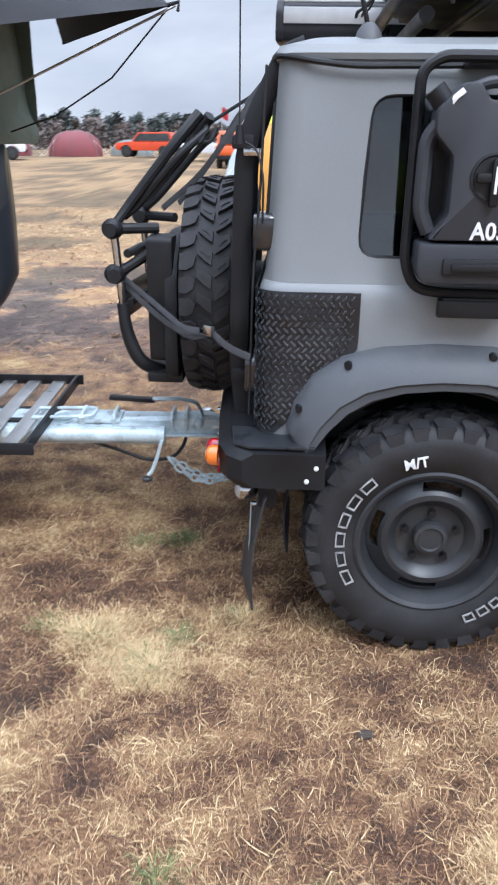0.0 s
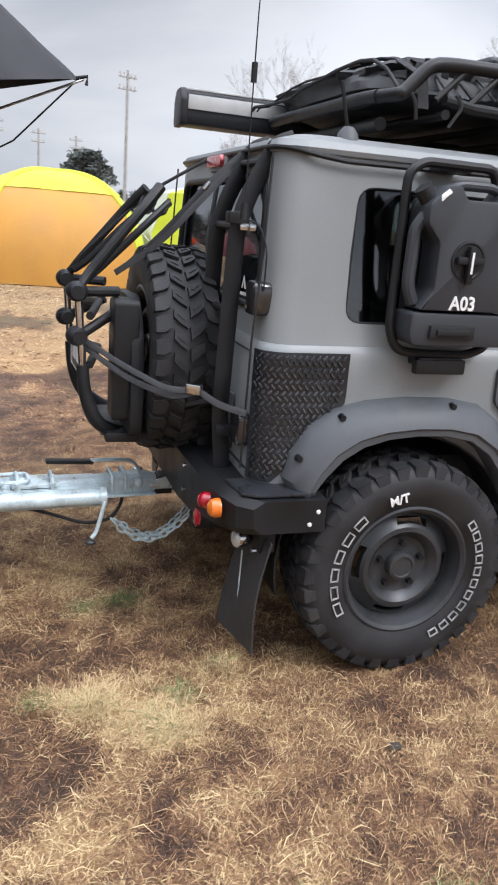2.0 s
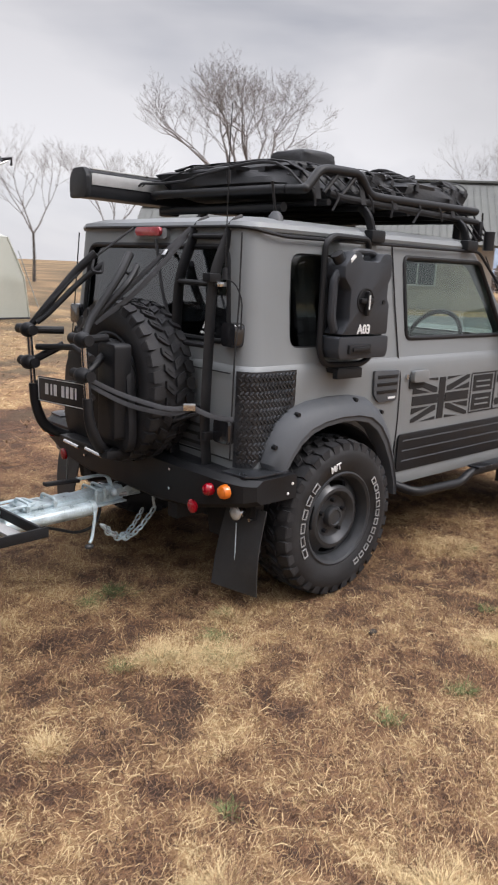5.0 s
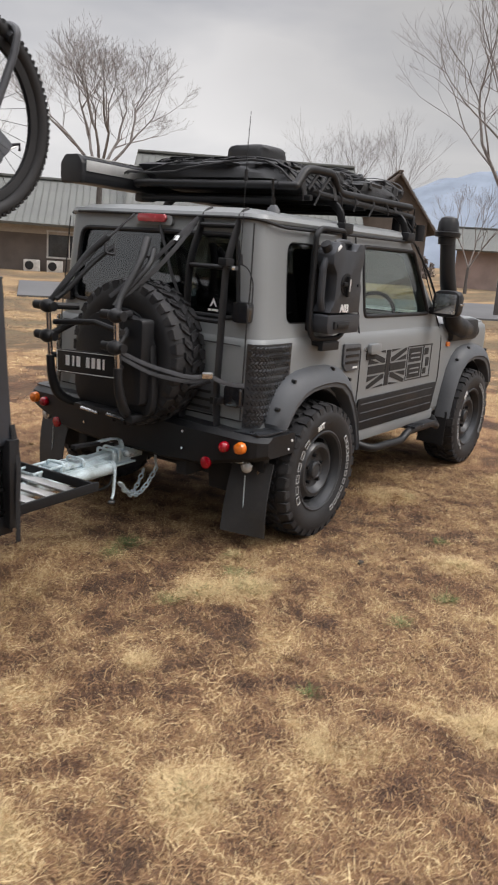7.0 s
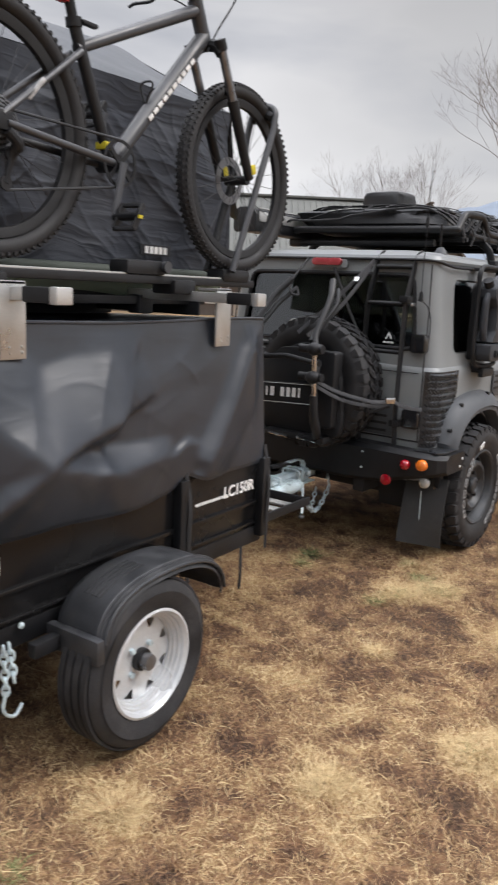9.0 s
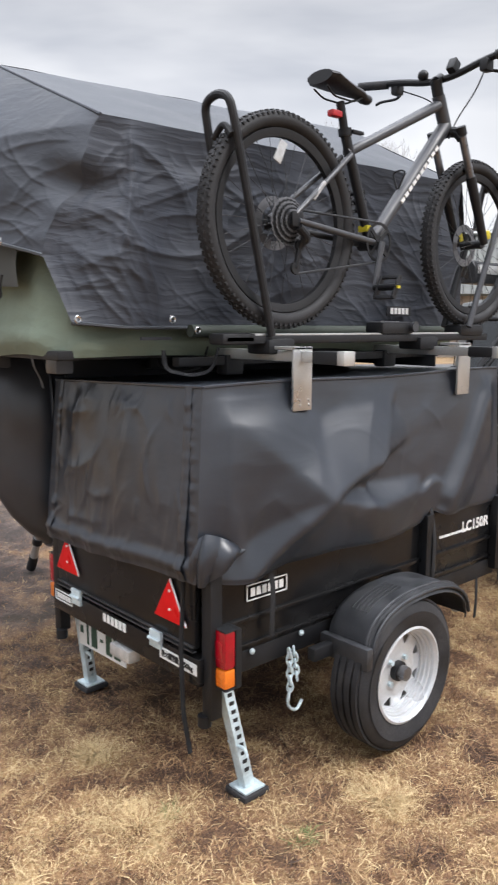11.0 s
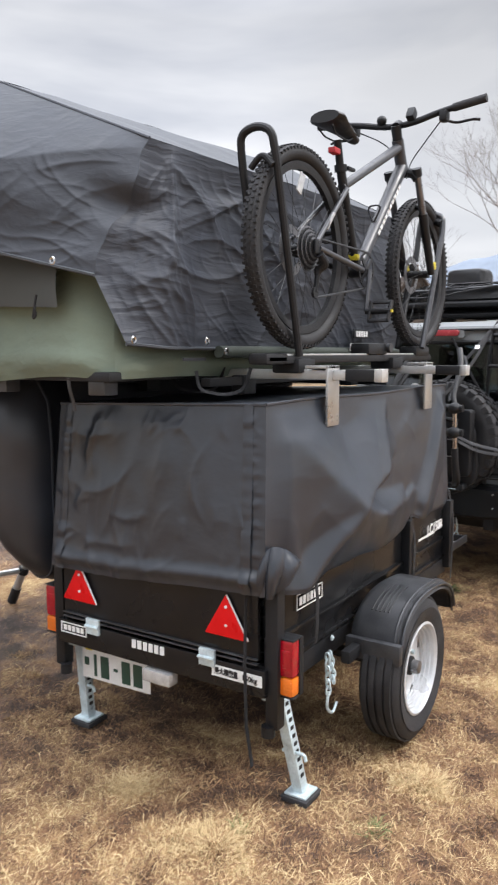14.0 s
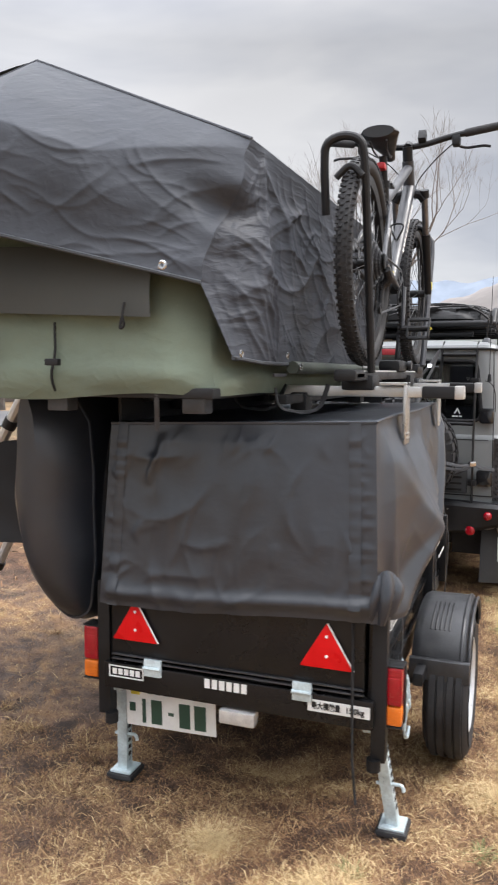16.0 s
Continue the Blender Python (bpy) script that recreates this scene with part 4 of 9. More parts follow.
part("aerial_tip", tube(B(), [(-0.566, -0.62, 1.80), (-0.565, -0.62, 1.93), (-0.562, -0.622, 2.045)], [0.0022, 0.0018, 0.0012], 8), BLACK, aer)
part("aerial_cable", tube(B(), fillet([(-0.555, -0.595, 1.40), (-0.52, -0.63, 1.385), (-0.50, -0.655, 1.32), (-0.502, -0.656, 1.20)], 0.06, 5), 0.0028, 6), BLACK, aer)
# stub aerial on the roof
stub = part("roof_aerial", lathe(B(), [(0.0, 0.052), (0.016, 0.048), (0.030, 0.030), (0.038, 0.0)], 20, pose(-0.245, -0.56, 1.632)), FLARE, car, "grey stub aerial base with a short rod")
part("aerial_rod", tube(B(), [(-0.25, -0.56, 1.68), (-0.285, -0.57, 1.80)], 0.006, 8), BLACK, stub)

# ---- rear bumper: folded steel with wings, lamps and bolts
bump = new("rear_bumper")
bump.parent = car
tagged(bump, "black folded-steel rear bumper with tread-plate top")
bm = B()
prof = lambda y: 1.0
secs = []
for y, xf, xb, zt, zb in ((-0.835, -0.31, -0.54, 0.612, 0.510), (-0.80, -0.31, -0.585, 0.614, 0.500), (-0.72, -0.31, -0.615, 0.618, 0.485), (-0.50, -0.33, -0.635, 0.625, 0.430), (-0.30, -0.36, -0.645, 0.630, 0.415), (0.30, -0.36, -0.645, 0.630, 0.415), (0.50, -0.33, -0.635, 0.625, 0.430), (0.72, -0.31, -0.615, 0.618, 0.485), (0.80, -0.31, -0.585, 0.614, 0.500), (0.835, -0.31, -0.54, 0.612, 0.510)):
    secs.append([Vector(p) for p in ((xf, y, zt), (xb + 0.035, y, zt), (xb, y, zt - 0.022), (xb + 0.004, y, zb + 0.02), (xb + 0.03, y, zb), (xf, y, zb))])
loft(bm, secs)
part("bumper_body", bm, BLACK, bump, sharp=25)
for s in (-1, 1):
    part("bumper_top", prism(B(), [(-0.34, s * 0.66), (-0.34, s * 0.815), (-0.52, s * 0.815), (-0.565, s * 0.79), (-0.58, s * 0.66)], 0.618, 0.627, "xy", bev=0.002), TREADPLATE, bump, "tread-plate step on the bumper wing")
    for x, z in ((-0.36, 0.535), (-0.335, 0.575)):
        part("bolt", lathe(B(), [(0.0075, 0), (0.0065, 0.004), (0, 0.006)], 10, pose(x, s * 0.834, z) @ (SIDE if s < 0 else pose(0, 0, 0, -90, 0, 0))), WHITE, bump, "bright domed bolt")
for y, z, m_, r in ((-0.735, 0.562, ORANGELENS, 0.030), (-0.645, 0.552, REDLENS, 0.027), (0.735, 0.562, ORANGELENS, 0.030), (0.645, 0.552, REDLENS, 0.027)):
    x = -0.615 if abs(y) > 0.7 else -0.622
    lamp = part("round_lamp", lathe(B(), [(r, 0.0), (r, 0.016), (r * 0.85, 0.028), (r * 0.45, 0.036), (0, 0.038)], 24, pose(x, y, z) @ REAR @ pose(0, 0, 0)), m_, bump, "small round lamp")
for y in (-0.54, 0.54):
    part("reflector", lathe(B(), [(0.030, 0.0), (0.030, 0.010), (0.022, 0.014), (0, 0.015)], 24, pose(-0.625, y, 0.452) @ REAR), REDLENS, bump, "round red reflector")
for y in (-0.40, 0.30):
    for z in (0.50, 0.585):
        part("bolt", cyl(B(), (-0.640, y, z), (-0.652, y, z), 0.007, 8), CHROME, bump)
part("tow_bracket", box(B(), (-0.56, 0.0, 0.39), (0.20, 0.08, 0.06), bev=0.008), BLACK, bump)
part("tow_ball", lathe(B(), [(0.022, -0.05), (0.018, -0.01), (0.0245, 0.012), (0.025, 0.03), (0.018, 0.045), (0, 0.05)], 20, pose(-0.735, 0.0, 0.40)), CHROME, bump)
part("tow_tongue", box(B(), (-0.68, 0.0, 0.355), (0.16, 0.06, 0.025), bev=0.006), BLACK, bump)
for y in (-0.045, 0.045):
    part("hitch_gusset", prism(B(), [(-0.715, 0.372), (-0.715, 0.395), (-0.555, 0.442), (-0.555, 0.372)], y - 0.005, y + 0.005, "xz", bev=0.002), ZINC, bump, "galvanised hitch side plate")
# mud flaps with bullet lamps
for s in (-1, 1):
    flap = part("mud_flap", sheet(B(), lambda u, v: Vector((-0.475 - 0.03 * v - 0.02 * math.sin(v * 3) - 0.050 * (1 - u) * v ** 1.5, s * (0.595 + 0.235 * u), 0.475 - 0.37 * v)), 8, 10, 0.006), MUDFLAP, car, "dusty black rubber mud flap")
    part("flap_cord", tube(B(), [(-0.520, s * 0.70, 0.40), (-0.525, s * 0.705, 0.20)], 0.0025, 6), ZINC, flap)
    part("flap_bolt", cyl(B(), (-0.50, s * 0.77, 0.43), (-0.515, s * 0.77, 0.43), 0.008, 8), CHROME, flap)
    lamp = part("bullet_lamp", lathe(B(), [(0.0, -0.01), (0.02, 0.0), (0.030, 0.02), (0.032, 0.04), (0.029, 0.052), (0, 0.056)], 20, pose(-0.505, s * 0.725, 0.455) @ REAR), CHROME, car, "small chrome lamp by the mud flap")
    part("lamp_lens", ball(B(), (-0.550, s * 0.727, 0.455), 0.030, (0.6, 1, 1)), CLEARLENS, lamp, "clear domed lens")
    part("lamp_bracket", box(B(), (-0.47, s * 0.77, 0.47), (0.05, 0.03, 0.09), bev=0.005), BLACK, lamp)
for s in (-1, 1):
    part("front_mud_flap", sheet(B(), lambda u, v: Vector((BASE - 0.44 - 0.02 * v, s * (0.60 + 0.20 * u), 0.44 - 0.24 * v)), 4, 4, 0.006), PLASTIC, car)

# ---- spare wheel on the rear door
spare = new("spare_wheel")
spare.parent = car
tagged(spare, "mud-terrain spare wheel on the rear door")
make_wheel(spare, pose(-0.66, -0.09, 0.93) @ REAR, R=0.362, w=0.215, marks=False)
part("spare_mount", cyl(B(), (-0.50, -0.09, 0.93), (-0.62, -0.09, 0.93), 0.09, 20), BLACK, spare)

# ---------------------------------------------------------------- things carried by the car
rack = thing("roof_rack", "black tubular roof rack strapped with a load", "roof rack", CAR)
R_ = 0.021
for s in (-1, 1):
    y = 0.56 * s - 0.02
    part("side_rail", tube(B(), fillet([(-0.13, y + 0.10 * -s, 1.785), (-0.10, y, 1.785), (-0.09, y, 1.79), (-0.01, y, 1.875), (0.06, y, 1.882), (0.26, y, 1.885), (0.33, y, 1.80), (0.42, y, 1.795), (1.26, y, 1.80)], 0.05, 5), R_, 12), BLACK, rack)
    part("lower_rail", tube(B(), [(0.05, y, 1.785), (0.15, y, 1.77), (1.28, y, 1.745)], R_ * 0.8, 10), BLACK, rack)
part("rear_rail", tube(B(), fillet([(-0.13, -0.50, 1.785), (-0.145, -0.40, 1.785), (-0.145, 0.38, 1.79), (-0.13, 0.50, 1.79)], 0.05, 5), R_, 12), BLACK, rack)
part("rear_rail", tube(B(), [(-0.09, -0.45, 1.715), (-0.09, 0.45, 1.715)], R_, 12), BLACK, rack)
part("front_rail", tube(B(), [(1.27, -0.57, 1.80), (1.30, -0.4, 1.80), (1.30, 0.4, 1.80), (1.27, 0.53, 1.80)], R_, 12), BLACK, rack)
for x in (0.06, 0.35, 0.65, 0.95, 1.2):
    part("cross_bar", tube(B(), [(x, -0.58, 1.745), (x, 0.54, 1.745)], 0.015, 10), BLACK, rack)
for x in (0.30, 1.10):
    for s in (-1, 1):
        y = 0.60 * s
        foot = part("rack_foot", tube(B(), fillet([(x, y * 0.94, 1.745), (x - 0.01, y * 1.04, 1.70), (x, y * 1.06, 1.65), (x, y * 1.09, 1.59)], 0.03, 4), 0.024, 10, flat=0.6), BLACK, rack)
        part("foot_clamp", box(B(), (x, y * 1.10, 1.612), (0.10, 0.055, 0.055), bev=0.012), BLACK, foot)
for x in (0.02, 0.14):
    part("brace", tube(B(), [(x, -0.58, 1.78), (x + 0.10, -0.58, 1.88)], 0.010, 8), BLACK, rack)
for x, y in ((1.25, -0.5), (1.33, -0.56), (1.12, -0.57)):
    part("lamp_bracket", box(B(), (x, y, 1.70), (0.035, 0.05, 0.11), bev=0.01), BLACK, rack)

# awning case along the far edge of the rack
aw = thing("awning_case", "long black awning case with a pale aluminium face", "awning", CAR @ pose(-0.52, 0.58, 1.752, 0, 1.0, -3.0))
part("case_body", prism(B(), rounded([(-0.075, 0.0), (0.075, 0.0), (0.085, 0.03), (0.085, 0.10), (0.05, 0.138), (-0.05, 0.138), (-0.085, 0.10), (-0.085, 0.03)], 0.012), 0.02, 1.95, "yz"), BLACK, aw)
part("case_face", box(B(), (0.99, -0.0885, 0.085), (1.92, 0.006, 0.055), bev=0.002), ALU, aw, "pale aluminium face strip")
part("case_lip", box(B(), (0.99, -0.078, 0.132), (1.92, 0.02, 0.008), bev=0.002), ALU, aw)
part("end_cap", prism(B(), rounded([(-0.08, -0.004), (0.08, -0.004), (0.09, 0.03), (0.09, 0.10), (0.053, 0.142), (-0.053, 0.142), (-0.09, 0.10), (-0.09, 0.03)], 0.014), 0.0, 0.03, "yz", bev=0.008), PLASTIC, aw, "black plastic end cap")
part("case_bracket", box(B(), (0.55, 0.0, -0.02), (0.06, 0.12, 0.05), bev=0.01), BLACK, aw)
part("case_bracket", box(B(), (1.35, 0.0, -0.02), (0.06, 0.12, 0.05), bev=0.01), BLACK, aw)


def lump(c, s, seed, amp=0.12, u=36, v=20, square_=0.62):
    """A soft bundle: a squarish ball with dents."""
    bm = B()
    bmesh.ops.create_uvsphere(bm, u_segments=u, v_segments=v, radius=1.0)
    for q in bm.verts:
        p = q.co.copy()
        w = Vector([math.copysign(abs(t) ** square_, t) for t in p])
        k = 1 + amp * (nz(p.x + seed, p.y, p.z, 1.6) + 0.6 * nz(p.x, p.y + seed, p.z, 4.2) + 0.35 * nz(p.x, p.y, p.z + seed, 9.0))
        q.co = Vector((c[0] + w.x * s[0] * k, c[1] + w.y * s[1] * k, c[2] + max(w.z * s[2] * k, -s[2] * 0.96)))
    return bm


solo("gear_bag", lump((0.20, 0.0, 1.845), (0.36, 0.52, 0.080), 2.0, 0.16), DUFFEL, "black soft gear bag under a net on the rack", "bag", CAR, "load on the roof rack")
solo("gear_bag", lump((0.90, 0.0, 1.845), (0.40, 0.52, 0.085), 7.0, 0.16), DUFFEL, "black soft gear bag under a net on the rack", "bag", CAR, "load on the roof rack")
solo("duffel_bag", lump((0.82, 0.33, 2.008), (0.145, 0.15, 0.110), 11.0, 0.05, 44, 30, 0.30), DUFFEL, "black duffel bag on top of the roof load", "bag", CAR, "load on the roof rack")
solo("folded_tarp", lump((0.95, -0.05, 1.915), (0.22, 0.18, 0.045), 17.0, 0.18), DUFFEL, "black folded tarp on the roof load", "tarp", CAR, "load on the roof rack")
solo("gear_bag", lump((0.52, -0.30, 1.865), (0.17, 0.20, 0.065), 23.0, 0.2), DUFFEL, "lumpy black bag lashed to the rack edge", "bag", CAR, "load on the roof rack")
solo("gear_bag", lump((1.14, -0.34, 1.865), (0.15, 0.17, 0.075), 29.0, 0.22), DUFFEL, "lumpy black bag lashed to the rack edge", "bag", CAR, "load on the roof rack")
solo("gear_bag", lump((0.10, -0.20, 1.875), (0.20, 0.24, 0.045), 31.0, 0.25), DUFFEL, "lumpy black bag lashed to the rack edge", "bag", CAR, "load on the roof rack")
for bag_ in [o for o in bpy.data.objects if o.name.startswith("gear_bag")]:
    xs = [v.co.x for v in bag_.data.vertices]
    zs = [v.co.z for v in bag_.data.vertices]
    ys = [v.co.y for v in bag_.data.vertices]
    x0, x1, y0, y1, zm, zt = min(xs), max(xs), min(ys), max(ys), (min(zs) + max(zs)) / 2, max(zs)
    for f in (0.3, 0.7):
        x = x0 + (x1 - x0) * f
        arch = [Vector((x + 0.01 * math.sin(9 * a), (y0 + y1) / 2 - (y1 - y0) * 0.5 * math.cos(a), zm + (zt - zm + 0.006) * math.sin(a) ** 0.5)) for a in [math.pi * k / 16 for k in range(17)]]
        part("bag_strap", tube(B(), arch, 0.013, 6, flat=0.2, up=(1, 0, 0)), BLACKSTRAP, bag_)
hose = thing("cable_coil", "coil of black cable lashed on the roof load", "cable", CAR, "load on the roof rack")
for k in range(4):
    part("cable_turn", tube(B(), [Vector((0.82 + (0.20 - 0.012 * k) * math.cos(a), -0.30 + (0.15 - 0.01 * k) * math.sin(a), 1.905 + 0.014 * k + 0.014 * math.sin(3 * a + k))) for a in [2 * math.pi * i / 26 for i in range(26)]], 0.009, 6, closed=True), PLASTIC, hose)
# net and straps over the load
net = thing("load_net", "black elastic net stretched over the roof load", "net", CAR)


def over(x, y):
    a = 1.835 + 0.10 * max(0.0, 1 - ((x - 0.18) / 0.36) ** 4) ** 0.5 * max(0, 1 - (y / 0.5) ** 4) ** 0.5
    b = 1.835 + 0.105 * max(0.0, 1 - ((x - 0.88) / 0.44) ** 4) ** 0.5 * max(0, 1 - (y / 0.5) ** 4) ** 0.5
    return max(a, b) + 0.012 * nz(x * 5, y * 5)


random.seed(4)
for i in range(16):
    x0, x1 = -0.10 + 1.34 * i / 16, -0.10 + 1.34 * i / 16 + random.uniform(-0.25, 0.25)
    pts = [Vector((x0 + (x1 - x0) * t, -0.57 + 1.10 * t, over(x0 + (x1 - x0) * t, -0.57 + 1.1 * t) + 0.004)) for t in [k / 14 for k in range(15)]]
    pts[0].z = pts[-1].z = 1.80
    part("net_cord", tube(B(), pts, 0.0040 if i % 3 else 0.0065, 6), NET, net)
for j in range(7):
    y = -0.5 + j * 0.165
    pts = [Vector((-0.13 + 1.40 * t, y + 0.03 * math.sin(9 * t + j), over(-0.13 + 1.40 * t, y) + 0.006)) for t in [k / 18 for k in range(19)]]
    part("net_cord", tube(B(), pts, 0.0038, 6), NET, net)
for x, y0 in ((-0.03, 0), (0.28, 0), (0.52, 0), (1.02, 0)):
    pts = [Vector((x, -0.60, 1.75))] + [Vector((x, -0.575 + 1.12 * t, over(x, -0.575 + 1.12 * t) + 0.008)) for t in [k / 12 for k in range(13)]]
    part("strap", tube(B(), pts, 0.018, 6, flat=0.14, up=(1, 0, 0)), BLACKSTRAP, net)
for k in range(6):
    x = -0.10 + 0.20 * k + random.uniform(-0.03, 0.03)
    part("loose_strap", tube(B(), fillet([(x, -0.59, 1.80), (x + 0.02, -0.605, 1.77), (x + random.uniform(-0.05, 0.05), -0.60, 1.69 + random.uniform(-0.02, 0.04))], 0.02, 3), 0.0055, 6, flat=0.4), BLACKSTRAP, net)
for k in range(5):
    x = 1.15 + 0.05 * k
    part("loose_strap", tube(B(), fillet([(x, -0.45 - 0.03 * k, 1.80), (x + 0.04, -0.55, 1.72), (x + 0.08, -0.60, 1.63 + 0.01 * k)], 0.04, 4), 0.005, 6), BLACKSTRAP, net)

# ---- fuel can in its carrier on the quarter window
holder = thing("can_carrier", "black tube carrier hooked over the roof edge", "carrier", CAR)
part("loop", tube(B(), fillet([(0.17, -0.70, 1.42), (0.172, -0.735, 1.55), (0.145, -0.745, 1.590), (-0.085, -0.745, 1.592), (-0.130, -0.748, 1.56), (-0.134, -0.752, 1.12), (-0.105, -0.755, 1.055), (-0.02, -0.76, 1.045), (0.14, -0.765, 1.045), (0.21, -0.76, 1.075), (0.22, -0.72, 1.12)], 0.045, 5), 0.0140, 10), BLACK, holder)
part("back_plate", prism(B(), rect(-0.08, 1.08, 0.20, 1.50, 0.03), -0.695, -0.732, "xz"), BLACK, holder)
part("foot_bracket", box(B(), (0.04, -0.740, 1.024), (0.15, 0.09, 0.03), bev=0.008), BLACK, holder)
part("foot_bracket", box(B(), (0.04, -0.775, 1.010), (0.17, 0.03, 0.045), bev=0.006), BLACK, holder)
part("top_hook", box(B(), (0.03, -0.69, 1.58), (0.10, 0.10, 0.015), bev=0.004), BLACK, holder)

can = thing("fuel_can", "flat black moulded fuel can with white stencilled letters", "fuel can", CAR)
CANP = [(-0.095, 1.185), (-0.052, 1.245), (-0.052, 1.375), (-0.098, 1.425), (-0.098, 1.475), (-0.040, 1.532), (-0.005, 1.532), (0.018, 1.495), (0.125, 1.495), (0.15, 1.532), (0.198, 1.532), (0.216, 1.505), (0.216, 1.43), (0.198, 1.405), (0.198, 1.34), (0.216, 1.315), (0.216, 1.185)]
part("can_body", prism(B(), rounded(CANP, 0.012, 3), -0.735, -0.840, "xz", bev=0.009), CANMAT, can)
part("can_base", prism(B(), rounded([(-0.115, 1.115), (-0.10, 1.083), (0.210, 1.083), (0.222, 1.11), (0.222, 1.178), (-0.115, 1.178)], 0.012), -0.732, -0.845, "xz", bev=0.008), CANMAT, can)
part("latch", box(B(), (0.02, -0.848, 1.125), (0.15, 0.016, 0.04), bev=0.006), PLASTIC, can)
part("latch", box(B(), (0.02, -0.858, 1.125), (0.11, 0.01, 0.018), bev=0.004), BLACK, can)
part("grip", tube(B(), fillet([(-0.085, -0.79, 1.445), (-0.110, -0.79, 1.41), (-0.112, -0.79, 1.25), (-0.088, -0.79, 1.20)], 0.03, 4), 0.019, 10), CANMAT, can)
part("top_grip", tube(B(), fillet([(-0.01, -0.787, 1.522), (0.02, -0.787, 1.535), (0.122, -0.787, 1.535), (0.155, -0.787, 1.522)], 0.02, 3), 0.014, 10), CANMAT, can)
cap = part("cap", cyl(B(), (-0.066, -0.787, 1.475), (-0.102, -0.787, 1.520), 0.026, 18), PLASTIC, can)
part("cap_strap", tube(B(), [(-0.084, -0.825, 1.465), (-0.062, -0.842, 1.500), (-0.044, -0.843, 1.515)], 0.007, 6, flat=0.3), WHITE, cap, "pale tag on the cap")
knob = part("lock_recess", lathe(B(), [(0.055, 0.0), (0.055, 0.004), (0.050, 0.005), (0.046, 0.002), (0, 0.0015)], 32, pose(0.045, -0.840, 1.330) @ SIDE), PLASTIC, can)
part("lock_bar", box(B(), (0.045, -0.850, 1.330), (0.085, 0.016, 0.022), bev=0.006), BLACK, knob)
part("lock_bar", box(B(), (0.045, -0.854, 1.318), (0.020, 0.018, 0.105), bev=0.006), BLACK, knob)
part("lock_label", box(B(), (0.045, -0.8645, 1.325), (0.006, 0.003, 0.06)), WHITE, knob)
part("stencil", moved(lettering("A03", 0.056, 0.0015, (0.92, 1.0)), pose(0.047, -0.8415, 1.207) @ SIDE), WHITE, can, "white stencilled letters")
part("bolt", cyl(B(), (0.17, -0.835, 1.325), (0.17, -0.845, 1.325), 0.009, 12), BLACK, can)

# ---- folded bike carrier on the spare wheel
br = thing("bike_carrier", "black folding bike carrier bolted over the spare wheel", "bike rack", CAR)
part("carrier_plate", prism(B(), rounded([(-0.34, 0.66), (0.14, 0.66), (0.18, 0.74), (0.17, 0.98), (0.06, 1.12), (-0.22, 1.13), (-0.33, 1.02), (-0.36, 0.76)], 0.05), -0.785, -0.83, "yz", bev=0.012), PLASTIC, br, "black padded carrier plate")
part("carrier_box", prism(B(), rect(-0.33, 0.72, -0.20, 1.12, 0.02), -0.80, -0.885, "yz", bev=0.012), BLACK, br)
part("carrier_foot", box(B(), (-0.84, -0.10, 0.655), (0.12, 0.40, 0.035), bev=0.008), BLACK, br)
for y in (-0.02, -0.20):
    part("chrome_end", tube(B(), [(-0.905, y + 0.06, 0.655), (-0.905, y - 0.06, 0.648)], 0.008, 8), CHROME, br)
for y in (0.185, -0.275):
    post = part("post", tube(B(), [(-0.995, y, 1.14), (-0.975, y, 0.86)], 0.013, 12), CHROME, br, "polished steel post")
    part("lower_arm", tube(B(), fillet([(-0.978, y, 0.90), (-0.970, y, 0.80), (-0.93, y, 0.70), (-0.86, y * 0.85, 0.66), (-0.80, y * 0.7, 0.655)], 0.06, 5), [0.020, 0.024, 0.024, 0.018], 12), PLASTIC, br, "black foam-covered lower arm")
    for z in (1.137, 0.995):
        part("clamp_ball", ball(B(), (-0.998, y, z), 0.036, (1, 1.15, 0.92)), PLASTIC, br)
        part("clamp_arm", tube(B(), [(-0.99, y, z), (-0.86, y * 0.75 - 0.02, z - 0.02 + (0.10 if z < 1.1 else 0.02))], 0.017, 10), PLASTIC, br)
    part("ball_cross", tube(B(), [(-0.998, y + 0.085, 1.137), (-0.998, y - 0.05, 1.137)], 0.022, 12), PLASTIC, br)
    part("ball_cross", tube(B(), [(-0.990, y + 0.085, 0.995), (-0.990, y - 0.05, 0.995)], 0.022, 12), PLASTIC, br)
for y0, y1 in ((0.185, 0.075), (-0.275, -0.19)):
    part("cradle_arm", tube(B(), fillet([(-0.99, y0, 1.15), (-0.955, y0 * 0.9, 1.20), (-0.80, (y0 + y1) / 2, 1.39), (-0.725, y1, 1.478)], 0.05, 4), [0.015, 0.016, 0.017, 0.019], 10), PLASTIC, br, "foam-sleeved cradle arm")
    part("cradle_arm", tube(B(), fillet([(-0.97, y0 * 0.86, 1.17), (-0.93, y0 * 0.8, 1.20), (-0.78, (y0 + y1) / 2 - 0.03, 1.36), (-0.70, y1 - 0.02, 1.43)], 0.05, 4), 0.013, 10), PLASTIC, br)
    part("cradle_strap", tube(B(), fillet([(-0.735, y1, 1.45), (-0.76, y1 - 0.02, 1.40), (-0.72, y1 - 0.05, 1.39), (-0.70, y1 - 0.02, 1.44)], 0.02, 3), 0.007, 6), BLACKSTRAP, br)
for z in (0.90, 1.06):
    part("cross_tube", tube(B(), [(-0.955, 0.185, z), (-0.90, -0.04, z + 0.02), (-0.955, -0.275, z)], 0.014, 10), PLASTIC, br)
